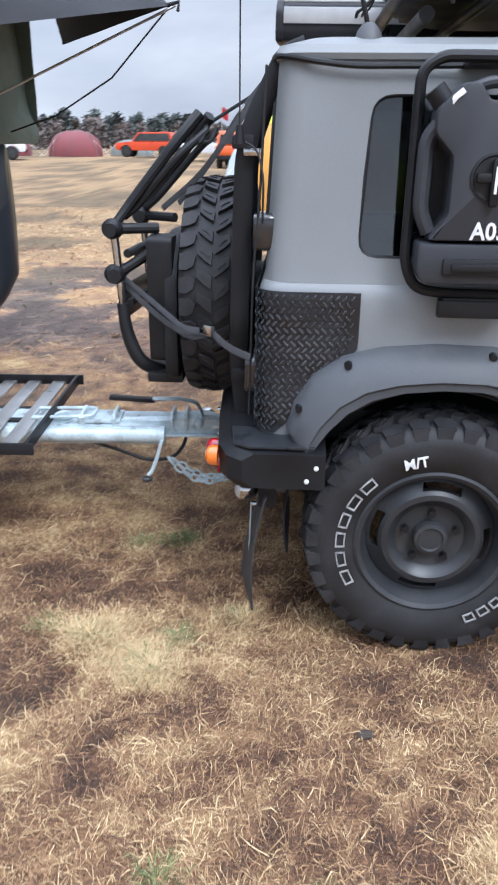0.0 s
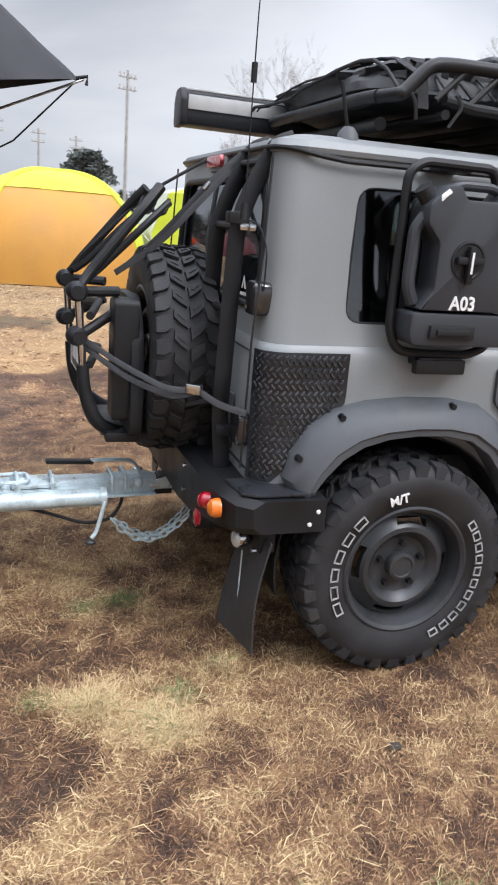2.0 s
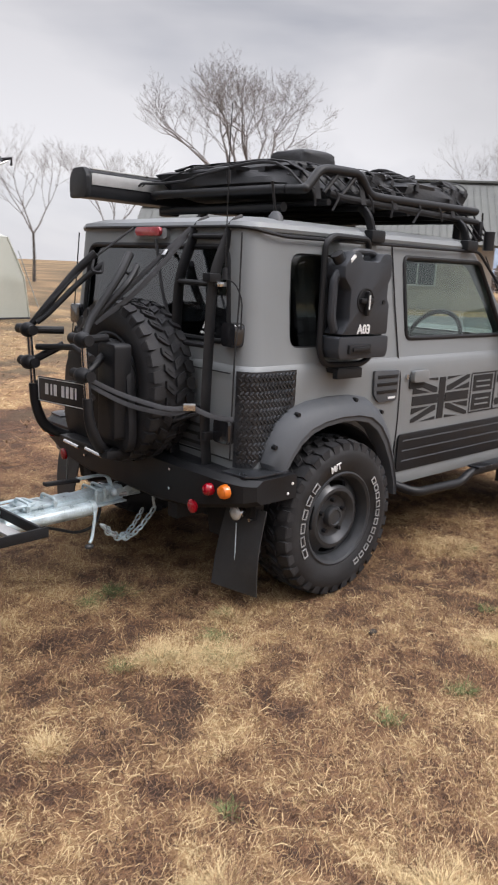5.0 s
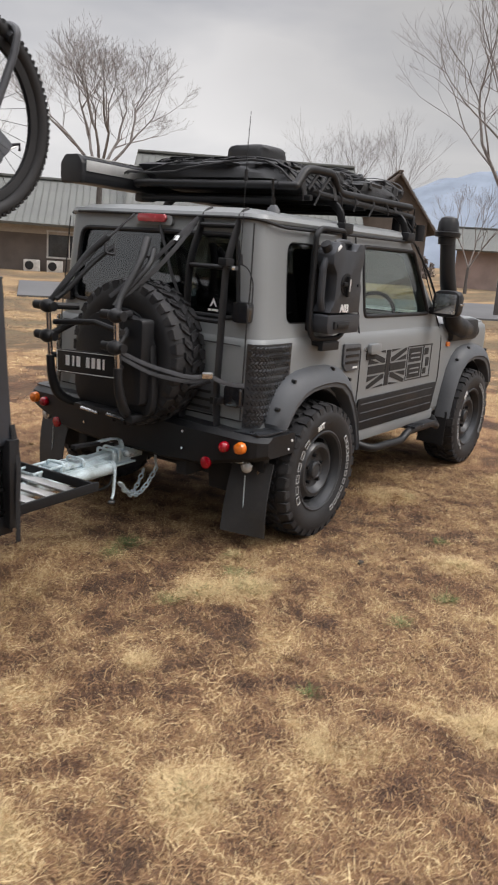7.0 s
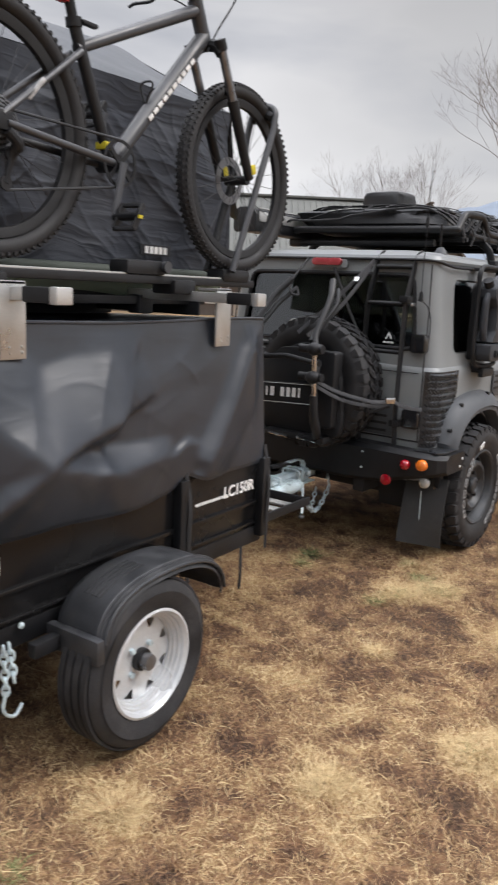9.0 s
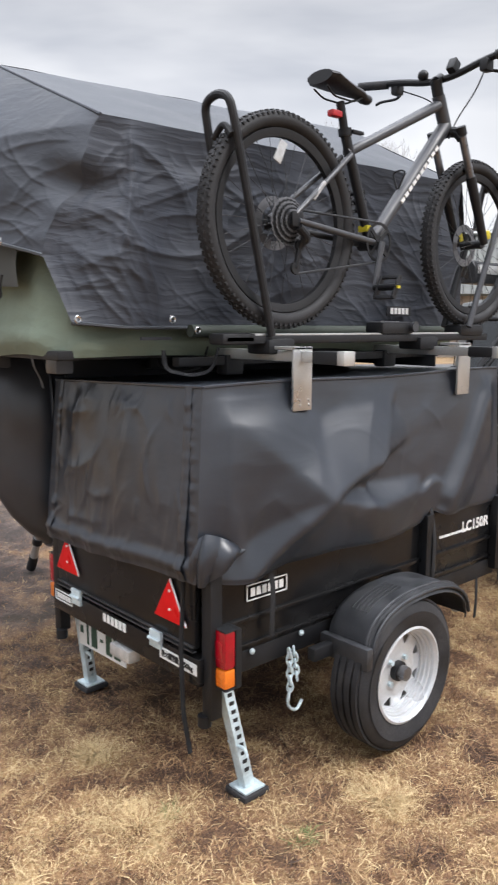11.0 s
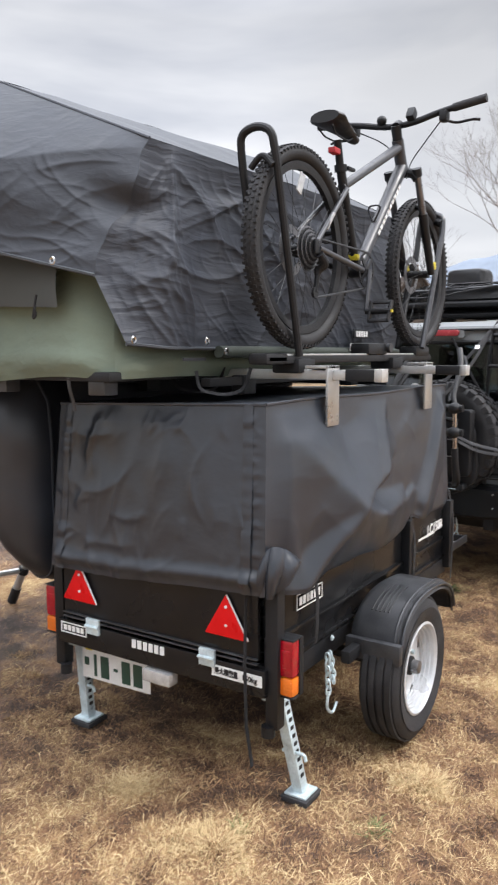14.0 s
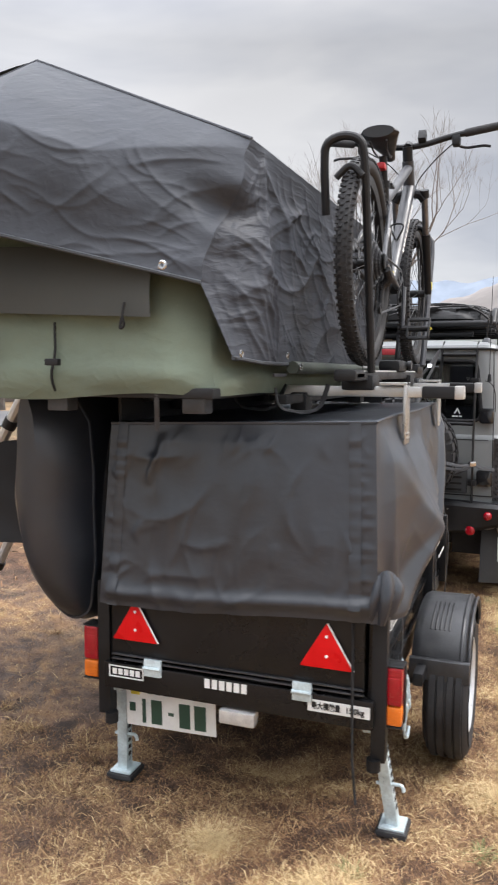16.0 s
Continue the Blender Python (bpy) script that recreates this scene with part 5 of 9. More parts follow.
lic = part("rear_number_plate", box(B(), (-0.972, -0.075, 0.893), (0.010, 0.43, 0.112), pose(0, 0, 0, -3, 0, 0), bev=0.004), BLACK, br, "black number plate with white marks")
for dy, dz, w_, h_ in ((0, 0.050, 0.42, 0.0025), (0, -0.050, 0.42, 0.0025), (-0.209, 0, 0.0025, 0.10), (0.209, 0, 0.0025, 0.10)):
    part("plate_border", box(B(), (-0.9785, -0.075 + dy, 0.893 + dz - dy * 0.05), (0.003, w_, h_), pose(0, 0, 0, -3, 0, 0)), WHITE, lic)
for k, (dy, w) in enumerate(((0.135, 0.030), (0.095, 0.012), (0.060, 0.028), (-0.005, 0.026), (-0.042, 0.026), (-0.078, 0.026), (-0.110, 0.012))):
    part("plate_mark", box(B(), (-0.9785, -0.075 + dy, 0.896 - dy * 0.05 + 0.002), (0.003, w * 0.82, 0.048), bev=0.0), WHITE, lic)

straps = thing("tie_down_strap", "grey webbing strap with buckle holding the carrier", "strap", CAR, "straps on the bike carrier")


def webbing(pts, parent, r=0.0095, m_=STRAP, rad=0.12):
    return part("webbing", tube(B(), fillet(pts, rad, 6), r, 6, flat=0.13, up=(0, 0.2, 1)), m_, parent)


webbing([(-0.98, -0.26, 0.985), (-0.86, -0.34, 0.915), (-0.74, -0.50, 0.870), (-0.655, -0.55, 0.880)], straps)
webbing([(-0.975, -0.26, 0.96), (-0.84, -0.36, 0.870), (-0.72, -0.50, 0.845), (-0.655, -0.55, 0.875)], straps)
webbing([(-0.655, -0.55, 0.880), (-0.60, -0.60, 0.845), (-0.53, -0.665, 0.835)], straps, 0.0105)
part("buckle", box(B(), (-0.665, -0.545, 0.882), (0.05, 0.02, 0.032), pose(0, 0, 0, 0, 0, -40), bev=0.004), CHROME, straps, "steel buckle")
strap_b = thing("tie_down_strap", "grey webbing strap from the roof edge to the carrier", "strap", CAR, "straps on the bike carrier")
webbing([(-0.485, -0.30, 1.60), (-0.59, -0.25, 1.49), (-0.70, -0.14, 1.33), (-0.82, -0.05, 1.20)], strap_b, 0.0105)
webbing([(-0.50, -0.29, 1.57), (-0.62, -0.26, 1.43), (-0.72, -0.20, 1.30), (-0.86, -0.14, 1.19)], strap_b, 0.0105)
part("buckle", box(B(), (-0.588, -0.251, 1.49), (0.012, 0.030, 0.030), pose(0, 0, 0, 0, 35, 0), bev=0.003), CHROME, strap_b)
part("rope", tube(B(), [(-0.49, 0.13, 1.60), (-0.72, 0.09, 1.46), (-0.95, 0.15, 1.22)], 0.006, 6), BLACKSTRAP, strap_b)
part("rope", tube(B(), [(-0.84, -0.20, 0.72), (-0.70, -0.38, 0.78), (-0.58, -0.50, 0.84)], 0.009, 6), BLACKSTRAP, strap_b)
part("rope", tube(B(), [(-0.49, -0.05, 1.55), (-0.56, -0.20, 1.33), (-0.58, -0.30, 1.18)], 0.008, 6), BLACKSTRAP, strap_b)

# ---------------------------------------------------------------- trailer (world x runs along it, towards the car)
X0, X1, Y0, Y1 = -2.87, -1.21, 2.262, 3.170
trailer = thing("cargo_trailer", "small black steel trailer with a PVC cover and silver wheels", "trailer")
part("bed", box(B(), ((X0 + X1) / 2, (Y0 + Y1) / 2, 0.435), (X1 - X0, Y1 - Y0, 0.03), bev=0.003), BOXBLACK, trailer)
for y, s in ((Y0, -1), (Y1, 1)):
    sd = part("side_panel", box(B(), ((X0 + X1) / 2, y - s * 0.012, 0.60), (X1 - X0 - 0.02, 0.022, 0.30), bev=0.004), BOXBLACK, trailer, "glossy black steel side")
    part("side_rib", box(B(), ((X0 + X1) / 2, y + s * 0.004, 0.565), (X1 - X0 - 0.05, 0.012, 0.014), bev=0.003), BOXBLACK, sd)
    part("side_rib", box(B(), ((X0 + X1) / 2, y + s * 0.004, 0.480), (X1 - X0 - 0.05, 0.012, 0.010), bev=0.003), BOXBLACK, sd)
    part("frame_rail", box(B(), ((X0 + X1) / 2, y - s * 0.02, 0.425), (X1 - X0, 0.045, 0.07), bev=0.004), BLACK, trailer)
    for x in (X0 + 0.02, -1.755, X1 - 0.02):
        pt = part("post", box(B(), (x, y + s * 0.012, 0.585 if x > X0 + 0.1 else 0.52), (0.045, 0.045, 0.33 if x > X0 + 0.1 else 0.46), bev=0.004), BLACK, trailer)
    for x in (-2.686, -2.461):
        part("rail_bolt", lathe(B(), [(0.010, 0), (0.0095, 0.005), (0.005, 0.008), (0, 0.009)], 12, pose(x, y - 0.012 if s < 0 else y + 0.012, 0.456) @ (SIDE if s < 0 else pose(0, 0, 0, -90, 0, 0))), ZINC, trailer)
tail = part("tailgate", box(B(), (X0 - 0.002, (Y0 + Y1) / 2, 0.625), (0.022, Y1 - Y0 - 0.06, 0.24), bev=0.003), BOXBLACK, trailer, "glossy black tailgate")
for z in (0.512, 0.497):
    part("tailgate_edge", box(B(), (X0 - 0.015, (Y0 + Y1) / 2, z), (0.014, Y1 - Y0 - 0.06, 0.005), bev=0.001), FENDER, tail)
beam = part("rear_beam", box(B(), (X0 - 0.002, (Y0 + Y1) / 2, 0.438), (0.04, Y1 - Y0, 0.088), bev=0.005), BOXBLACK, trailer, "black rear cross beam with labels")
for y in (2.985, 2.478):
    h = part("hinge", box(B(), (X0 - 0.026, y, 0.485), (0.012, 0.062, 0.058), bev=0.003), ZINC, trailer, "zinc tailgate hinge")
    part("hinge_pin", tube(B(), [(X0 - 0.034, y - 0.031, 0.485), (X0 - 0.034, y + 0.031, 0.485)], 0.006, 8), ZINC, h)


def marks(name, x, y, z, w, h, parent, n, face="rear", m_=WHITE, frame_=False, label=""):
    """White print as plain bars; frame_: bars inside a thin outline."""
    bm = B()
    T = pose(x, y, z) @ (REAR if face == "rear" else SIDE)
    if frame_:
        for a, b, c, d in ((0, h / 2, w, 0.004), (0, -h / 2, w, 0.004), (-w / 2, 0, 0.004, h), (w / 2, 0, 0.004, h)):
            box(bm, (a, b, 0), (c + 0.004 if c > 0.01 else c, d, 0.002))
        w, h = w * 0.86, h * 0.55
    st = w / n
    for i in range(n):
        box(bm, (-w / 2 + st * (i + 0.5), 0, 0), (st * 0.72, h, 0.002))
    return part(name, moved(bm, T), m_, parent, label or "white printed bars")


marks("maker_plate", X0 - 0.024, 3.085, 0.455, 0.125, 0.036, trailer, 5, frame_=True)
marks("label_print", X0 - 0.0245, 2.73, 0.462, 0.15, 0.030, trailer, 6)
lab = part("load_label", box(B(), (X0 - 0.0235, 2.366, 0.447), (0.003, 0.19, 0.036)), PLATEWHITE, trailer, "white load label with print")
part("label_letters", moved(lettering("最大積載量", 0.019, 0.0008, (0.95, 1.25)), pose(X0 - 0.0262, 2.404, 0.447) @ REAR), DECAL, lab)
part("label_letters", moved(lettering("150kg", 0.024, 0.0008), pose(X0 - 0.0262, 2.316, 0.447) @ REAR), DECAL, lab)
PX, PY, PZ = X0 + 0.066, 2.968, 0.312
plate = part("number_plate", box(B(), (PX, PY, PZ), (0.004, 0.335, 0.152), pose(0, 0, 0, -1.5, 0, 0), bev=0.0015), PLATEWHITE, trailer, "white number plate with dark marks")


def plate_mark(dy, dz, w, h, m_=DARKGREEN, name="plate_mark"):
    return part(name, box(B(), (PX - 0.0032, PY + dy, PZ + dz - dy * 0.026), (0.0024, w, h), pose(0, 0, 0, -1.5, 0, 0)), m_, plate)


for dy, w, h in ((0.098, 0.013, 0.084), (0.050, 0.040, 0.084), (-0.004, 0.020, 0.011), (-0.055, 0.040, 0.084), (-0.112, 0.042, 0.084)):
    plate_mark(dy, -0.020, w, h)
for k in range(5):
    plate_mark(0.075 - 0.030 * k, 0.055, 0.019, 0.026)
plate_mark(0.142, -0.010, 0.022, 0.030)
plate_mark(0.132, 0.052, 0.034, 0.034, YELLOWTRIM, "plate_sticker")
for dy in (0.105, -0.105):
    part("plate_bolt", cyl(B(), (PX - 0.002, PY + dy, PZ + 0.064 - dy * 0.026), (PX - 0.006, PY + dy, PZ + 0.064 - dy * 0.026), 0.006, 8), ZINC, plate)
part("plate_bracket", box(B(), (PX + 0.012, PY, PZ + 0.055), (0.018, 0.26, 0.09), bev=0.003), BLACK, plate)
part("plate_lamp", box(B(), (X0 - 0.01, 2.69, 0.365), (0.05, 0.12, 0.045), bev=0.008), CLEARLENS, trailer, "clear number plate lamp")
for yc in (3.050, 2.405):
    tri_o = part("warning_triangle", prism(B(), rounded([(yc - 0.084, 0.566), (yc + 0.084, 0.566), (yc, 0.706)], 0.006, 2), X0 - 0.018, X0 - 0.024, "yz", bev=0.0015), RED, trailer, "red triangular reflector")
    for z in (0.665, 0.604):
        part("rivet", cyl(B(), (X0 - 0.024, yc, z), (X0 - 0.0265, yc, z), 0.005, 10), WHITE, tri_o)
    part("triangle_edge", tube(B(), [(X0 - 0.0235, yc - 0.002, 0.705), (X0 - 0.0235, yc - 0.084, 0.568)], 0.003, 6), WHITE, tri_o)
LX = X0 + 0.028
for yl, side in ((2.212, 1), (3.245, -1)):
    tl = part("tail_lamp", box(B(), (LX + 0.040, yl, 0.490), (0.024, 0.064, 0.190), bev=0.005), PLASTIC, trailer, "tail lamp with red and orange lens")
    for dz in (0.0925, -0.0925):
        part("lamp_rim", box(B(), (LX + 0.012, yl, 0.490 + dz), (0.046, 0.060, 0.005), bev=0.002), PLASTIC, tl)
    rl = part("red_lens", box(B(), (LX + 0.010, yl, 0.522), (0.044, 0.056, 0.118), bev=0.009), REDLENS, tl)
    ol = part("orange_lens", box(B(), (LX + 0.010, yl, 0.431), (0.044, 0.056, 0.060), bev=0.009), ORANGELENS, tl)
    part("lens_step", box(B(), (LX - 0.0110, yl, 0.522), (0.006, 0.036, 0.056), bev=0.0025), REDLENS, rl)
    for k in range(9):
        part("lens_rib", box(B(), (LX - 0.0122, yl, 0.473 + 0.012 * k), (0.0016, 0.048, 0.002)), REDLENS, rl)
    for k in range(4):
        part("lens_rib", box(B(), (LX - 0.0122, yl, 0.412 + 0.012 * k), (0.0016, 0.048, 0.002)), ORANGELENS, ol)
    part("lamp_bracket", box(B(), (LX + 0.04, yl + side * 0.035, 0.5), (0.03, 0.05, 0.08)), BLACK, tl)
for y in (2.262, 3.155):
    part("post_end", cyl(B(), (X0 + 0.0, y, 0.30), (X0 + 0.0, y, 0.265), 0.022, 12), BLACK, trailer)


# prop stands: each leg splays out towards its foot
def stand(y_top, y_foot):
    leg = [(X0 + 0.050, 0.44), (X0 + 0.090, 0.44), (X0 + 0.158, 0.03), (X0 + 0.118, 0.03)]

    def at(z):
        return y_foot + (y_top - y_foot) * (z - 0.03) / 0.39
    bm = prism(B(), leg, -0.019, 0.019, "xz", bev=0.003)
    for v in bm.verts:
        v.co.y += at(v.co.z)
    st_ = part("prop_stand", bm, ZINC, trailer, "zinc drop-leg prop stand")
    part("foot_plate", box(B(), (X0 + 0.140, y_foot, 0.026), (0.085, 0.080, 0.008), bev=0.003), ZINC, st_)
    part("foot_rubber", box(B(), (X0 + 0.140, y_foot, 0.012), (0.104, 0.098, 0.020), bev=0.005), RUBBER, st_)
    for k in range(11):
        z = 0.37 - 0.028 * k
        part("peg_hole", box(B(), (X0 + 0.0733 + (0.42 - z) * 0.1659, at(z) - 0.0195, z), (0.018, 0.003, 0.013), bev=0.001), DECAL, st_)
    part("lock_pin", tube(B(), fillet([(X0 + 0.105, at(0.17) + 0.03, 0.17), (X0 + 0.105, at(0.17) - 0.050, 0.175), (X0 + 0.105, at(0.17) - 0.056, 0.155)], 0.01, 3), 0.006, 8), ZINC, st_)
    part("stand_sleeve", box(B(), (X0 + 0.048, y_top, 0.40), (0.054, 0.050, 0.07), bev=0.004), ZINC, st_)


stand(2.275, 2.221)
stand(3.150, 3.185)


# wheels, hubs and mudguards
def trailer_wheel(y, s):
    W = pose(-2.135, y, 0.276, 90 * s, 0, 0)
    w = new("wheel")
    w.parent = trailer
    tagged(w, "small road wheel on a silver steel rim")
    R, rim, wd = 0.276, 0.163, 0.150
    tyre = part("tyre", lathe(B(), tyre_profile(R, rim, wd), 56, W), RUBBER, w, "black road tyre")
    bm = B()
    for hh in (-0.045, -0.016, 0.016, 0.045):
        lathe(bm, [(R - 0.011, hh - 0.011), (R - 0.003, hh - 0.010), (R - 0.003, hh + 0.010), (R - 0.011, hh + 0.011)], 56, W)
    part("tread_ribs", bm, RUBBER, tyre, "ribbed tread")
    h = wd / 2
    rm = part("rim", lathe(B(), [(rim + 0.008, h * 0.86), (rim + 0.012, h * 0.95), (rim + 0.004, h * 0.99), (rim - 0.006, h * 0.86), (rim - 0.008, h * 0.70), (rim - 0.014, h * 0.67), (rim - 0.015, h * 0.52), (rim - 0.021, h * 0.49), (rim - 0.022, h * 0.34), (rim - 0.027, h * 0.31), (rim - 0.027, -h * 0.8), (rim + 0.008, -h * 0.9), (rim + 0.008, h * 0.86)], 48, W), SILVER, w, "silver steel rim", 30)
    g_ = h * 0.45
    d = lathe(B(), [(rim - 0.020, g_ * 0.42), (rim - 0.035, g_ * 0.44), (0.100, g_ * 0.56), (0.088, g_ * 0.58), (0.068, g_ * 0.46), (0.045, g_ * 0.42), (0.0, g_ * 0.42), (0, g_ * 0.34), (0.07, g_ * 0.36), (0.09, g_ * 0.48), (rim - 0.035, g_ * 0.34), (rim - 0.020, g_ * 0.34)], 48, W)
    cuts = []
    for k in range(8):
        a = math.radians(22.5 + 45 * k)
        slot = rounded([(0.098 * math.cos(a - 0.05), 0.098 * math.sin(a - 0.05)), (0.131 * math.cos(a - 0.17), 0.131 * math.sin(a - 0.17)), (0.131 * math.cos(a + 0.17), 0.131 * math.sin(a + 0.17)), (0.098 * math.cos(a + 0.05), 0.098 * math.sin(a + 0.05))], 0.006, 3)
        cuts.append(prism(B(), slot, -h * 0.5, h, "xy", W))
    part("disc", carve(d, cuts), SILVER, rm, "silver disc with wedge-shaped holes", 30)
    hub = part("hub", cyl(B(), W @ Vector((0, 0, h * 0.1)), W @ Vector((0, 0, h * 0.45)), 0.036, 20, bev=0.004), BLACK, w)
    part("hub_nut", cyl(B(), W @ Vector((0, 0, h * 0.45)), W @ Vector((0, 0, h * 0.85)), 0.026, 20, bev=0.005), SPROCKET, hub, "dull steel hub cap")
    for k in range(4):
        a = math.radians(45 + 90 * k)
        part("wheel_nut", cyl(B(), W @ Vector((0.056 * math.cos(a), 0.056 * math.sin(a), h * 0.15)), W @ Vector((0.056 * math.cos(a), 0.056 * math.sin(a), h * 0.38)), 0.010, 6), ZINC, rm)
    # mudguard
    yi, yo = (y + s * 0.125, y - s * 0.075)

    def mg(u, v):
        a = math.pi * (0.985 - 0.97 * u)
        yy = yi + (yo - yi) * v
        k = (0.010 if 0.08 < v < 0.92 else 0.0) - (0.020 if v >= 1 else 0)
        return Vector((-2.060 + (0.286 + k) * math.copysign(abs(math.cos(a)) ** 0.85, math.cos(a)), yy, 0.383 + (0.180 + k) * math.sin(a) ** 0.72))
    g = part("mudguard", sheet(B(), mg, 26, 12, 0.005), FENDER, trailer, "grey plastic mudguard with grooves")
    for vv in (0.30, 0.38, 0.46, 0.54, 0.62):
        part("groove", tube(B(), [mg(0.22 + 0.02 * k, vv) + Vector((0, 0, 0.001)) for k in range(13)], 0.003, 6), BLACK, g)
    e0 = mg(0, 0.5)
    part("mudguard_flange", box(B(), (e0.x - 0.012, (yi + yo) / 2, e0.z + 0.0), (0.030, abs(yi - yo) + 0.01, 0.075), bev=0.006), FENDER, g)
    for vv in (0.86, 0.99):
        part("edge_bead", tube(B(), [mg(0.02 + 0.06 * k, vv) for k in range(17)], 0.0065, 8), FENDER, g)
    part("mudguard_stay", box(B(), (-2.41, y + s * 0.085, 0.40), (0.13, 0.035, 0.045), bev=0.006), BLACK, g)


trailer_wheel(2.105, 1)
trailer_wheel(3.315, -1)
part("axle", tube(B(), [(-2.135, 2.20, 0.272), (-2.135, 3.22, 0.272)], 0.025, 10), BLACK, trailer)
part("lamp_marker", ball(B(), (-1.725, 2.12, 0.40), 0.022), CLEARLENS, trailer, "small clear marker lamp")

# drawbar and coupling
dbar = part("drawbar", prism(B(), [(2.600, 0.352), (2.765, 0.352), (2.765, 0.422), (2.600, 0.422)], -1.25, -0.33, "yz", bev=0.008), ZINC, trailer, "galvanised box-section drawbar")
tub = part("drawbar_tube", tube(B(), [(-1.25, 2.600, 0.385), (-0.315, 2.600, 0.388)], 0.030, 16), ZINC, trailer, "galvanised tube along the drawbar")
part("tube_collar", cyl(B(), (-0.335, 2.600, 0.388), (-0.312, 2.600, 0.388), 0.034, 16), ZINC, tub)
part("top_plate", box(B(), (-0.43, 2.685, 0.4265), (0.26, 0.085, 0.010), bev=0.003), ZINC, dbar)
part("top_plate", box(B(), (-0.90, 2.700, 0.4265), (0.20, 0.10, 0.010), bev=0.003), ZINC, dbar)
# pressed-steel coupling: a box that narrows to the ball socket
secs = []
for x, w, z0, z1 in ((-0.47, 0.032, 0.395, 0.436), (-0.36, 0.034, 0.385, 0.442), (-0.27, 0.036, 0.380, 0.448), (-0.20, 0.038, 0.376, 0.452), (-0.145, 0.034, 0.378, 0.450), (-0.112, 0.022, 0.384, 0.440)):
    c = min(0.014, w * 0.4)
    secs.append([Vector((x, 2.675 + y, z)) for y, z in ((-w, z0), (-w, z1 - c), (-w + c, z1), (w - c, z1), (w, z1 - c), (w, z0))])
coup = part("coupling", loft(B(), secs), ZINC, trailer, "galvanised pressed-steel ball coupling", 25)
part("coupling_flange", box(B(), (-0.29, 2.675, 0.380), (0.34, 0.130, 0.008), bev=0.002), ZINC, coup)
part("coupling_lever", tube(B(), fillet([(-0.175, 2.655, 0.446), (-0.195, 2.655, 0.500), (-0.26, 2.655, 0.512), (-0.36, 2.655, 0.510)], 0.025, 4), 0.017, 8, flat=0.35, up=(0, 1, 0)), ZINC, coup)
part("coupling_grip", box(B(), (-0.435, 2.655, 0.510), (0.170, 0.034, 0.016), pose(0, 0, 0, 0, 3, 0), bev=0.006), BLACK, coup)
part("side_knob", ball(B(), (-0.188, 2.616, 0.430), 0.019), ZINC, coup)
part("side_knob_stem", cyl(B(), (-0.188, 2.618, 0.430), (-0.188, 2.645, 0.430), 0.011, 10), ZINC, coup)
part("wear_mark", box(B(), (-0.120, 2.648, 0.402), (0.050, 0.010, 0.016), bev=0.004), CLEARLENS, coup, "pale yellowed wear indicator")
for x, y in ((-0.235, 2.650), (-0.285, 2.645), (-0.50, 2.635), (-0.62, 2.64)):
    ub = part("clamp_bolt", tube(B(), fillet([(x, y - 0.030, 0.40), (x, y - 0.030, 0.460), (x, y + 0.075, 0.460), (x, y + 0.075, 0.40)], 0.015, 4), 0.0065, 8), ZINC, trailer, "galvanised clamp over the drawbar")
    part("clamp_nut", cyl(B(), (x, y - 0.030, 0.438), (x, y - 0.030, 0.450), 0.011, 6), ZINC, ub)
part("clamp_saddle", box(B(), (-0.56, 2.675, 0.432), (0.16, 0.12, 0.012), bev=0.003), ZINC, trailer)
part("wire_loop", tube(B(), fillet([(-0.80, 2.610, 0.448), (-0.58, 2.620, 0.452), (-0.58, 2.725, 0.448), (-0.80, 2.720, 0.446)], 0.025, 4), 0.0065, 8, closed=True), ZINC, trailer, "bent wire loop lying on the drawbar")
for x in (-0.76, -0.62):
    part("wire_lug", box(B(), (x, 2.615, 0.434), (0.022, 0.014, 0.036), bev=0.002), ZINC, trailer)
part("wire_ring", lathe(B(), [(0.030 + 0.0055 * math.cos(a), 0.0055 * math.sin(a)) for a in [2 * math.pi * i / 6 for i in range(6)]], 20, pose(-0.70, 2.665, 0.436, 8, 0, 0), closed=True), ZINC, trailer)
part("prop_rod", tube(B(), fillet([(-0.318, 2.592, 0.392), (-0.321, 2.570, 0.380), (-0.334, 2.560, 0.330), (-0.356, 2.545, 0.268), (-0.372, 2.540, 0.252)], 0.02, 3), 0.0075, 8), ZINC, trailer, "small galvanised prop rod")
part("prop_foot", ball(B(), (-0.376, 2.537, 0.238), 0.016, (1.3, 1.0, 0.7)), FENDER, trailer)
part("brake_cable", tube(B(), fillet([(-0.235, 2.66, 0.385), (-0.245, 2.645, 0.335), (-0.285, 2.63, 0.285), (-0.38, 2.62, 0.275), (-0.50, 2.615, 0.325), (-0.60, 2.62, 0.355)], 0.07, 6), 0.0065, 8), PLASTIC, trailer)


def chain(parent, pts, link_r=0.013, wire=0.0035, name="chain_link"):
    """Oval links along a polyline, each turned a quarter against the last."""
    pts = [Vector(p) for p in pts]
    run, step = [], link_r * 1.55
    for a, b in zip(pts, pts[1:]):
        n = max(1, int((b - a).length / step))
        run += [(a + (b - a) * (k + 0.5) / n, (b - a).normalized()) for k in range(n)]
    for i, (p, t) in enumerate(run):
        q = t.to_track_quat("X", "Z").to_matrix().to_4x4() @ Matrix.Rotation(math.pi / 2 * (i % 2), 4, "X")
        loop = [Matrix.Translation(p) @ q @ Vector((link_r * 1.25 * math.cos(a), link_r * 0.72 * math.sin(a), 0)) for a in [2 * math.pi * k / 10 for k in range(10)]]
        part(name, tube(B(), loop, wire, 5, closed=True), ZINC, parent)


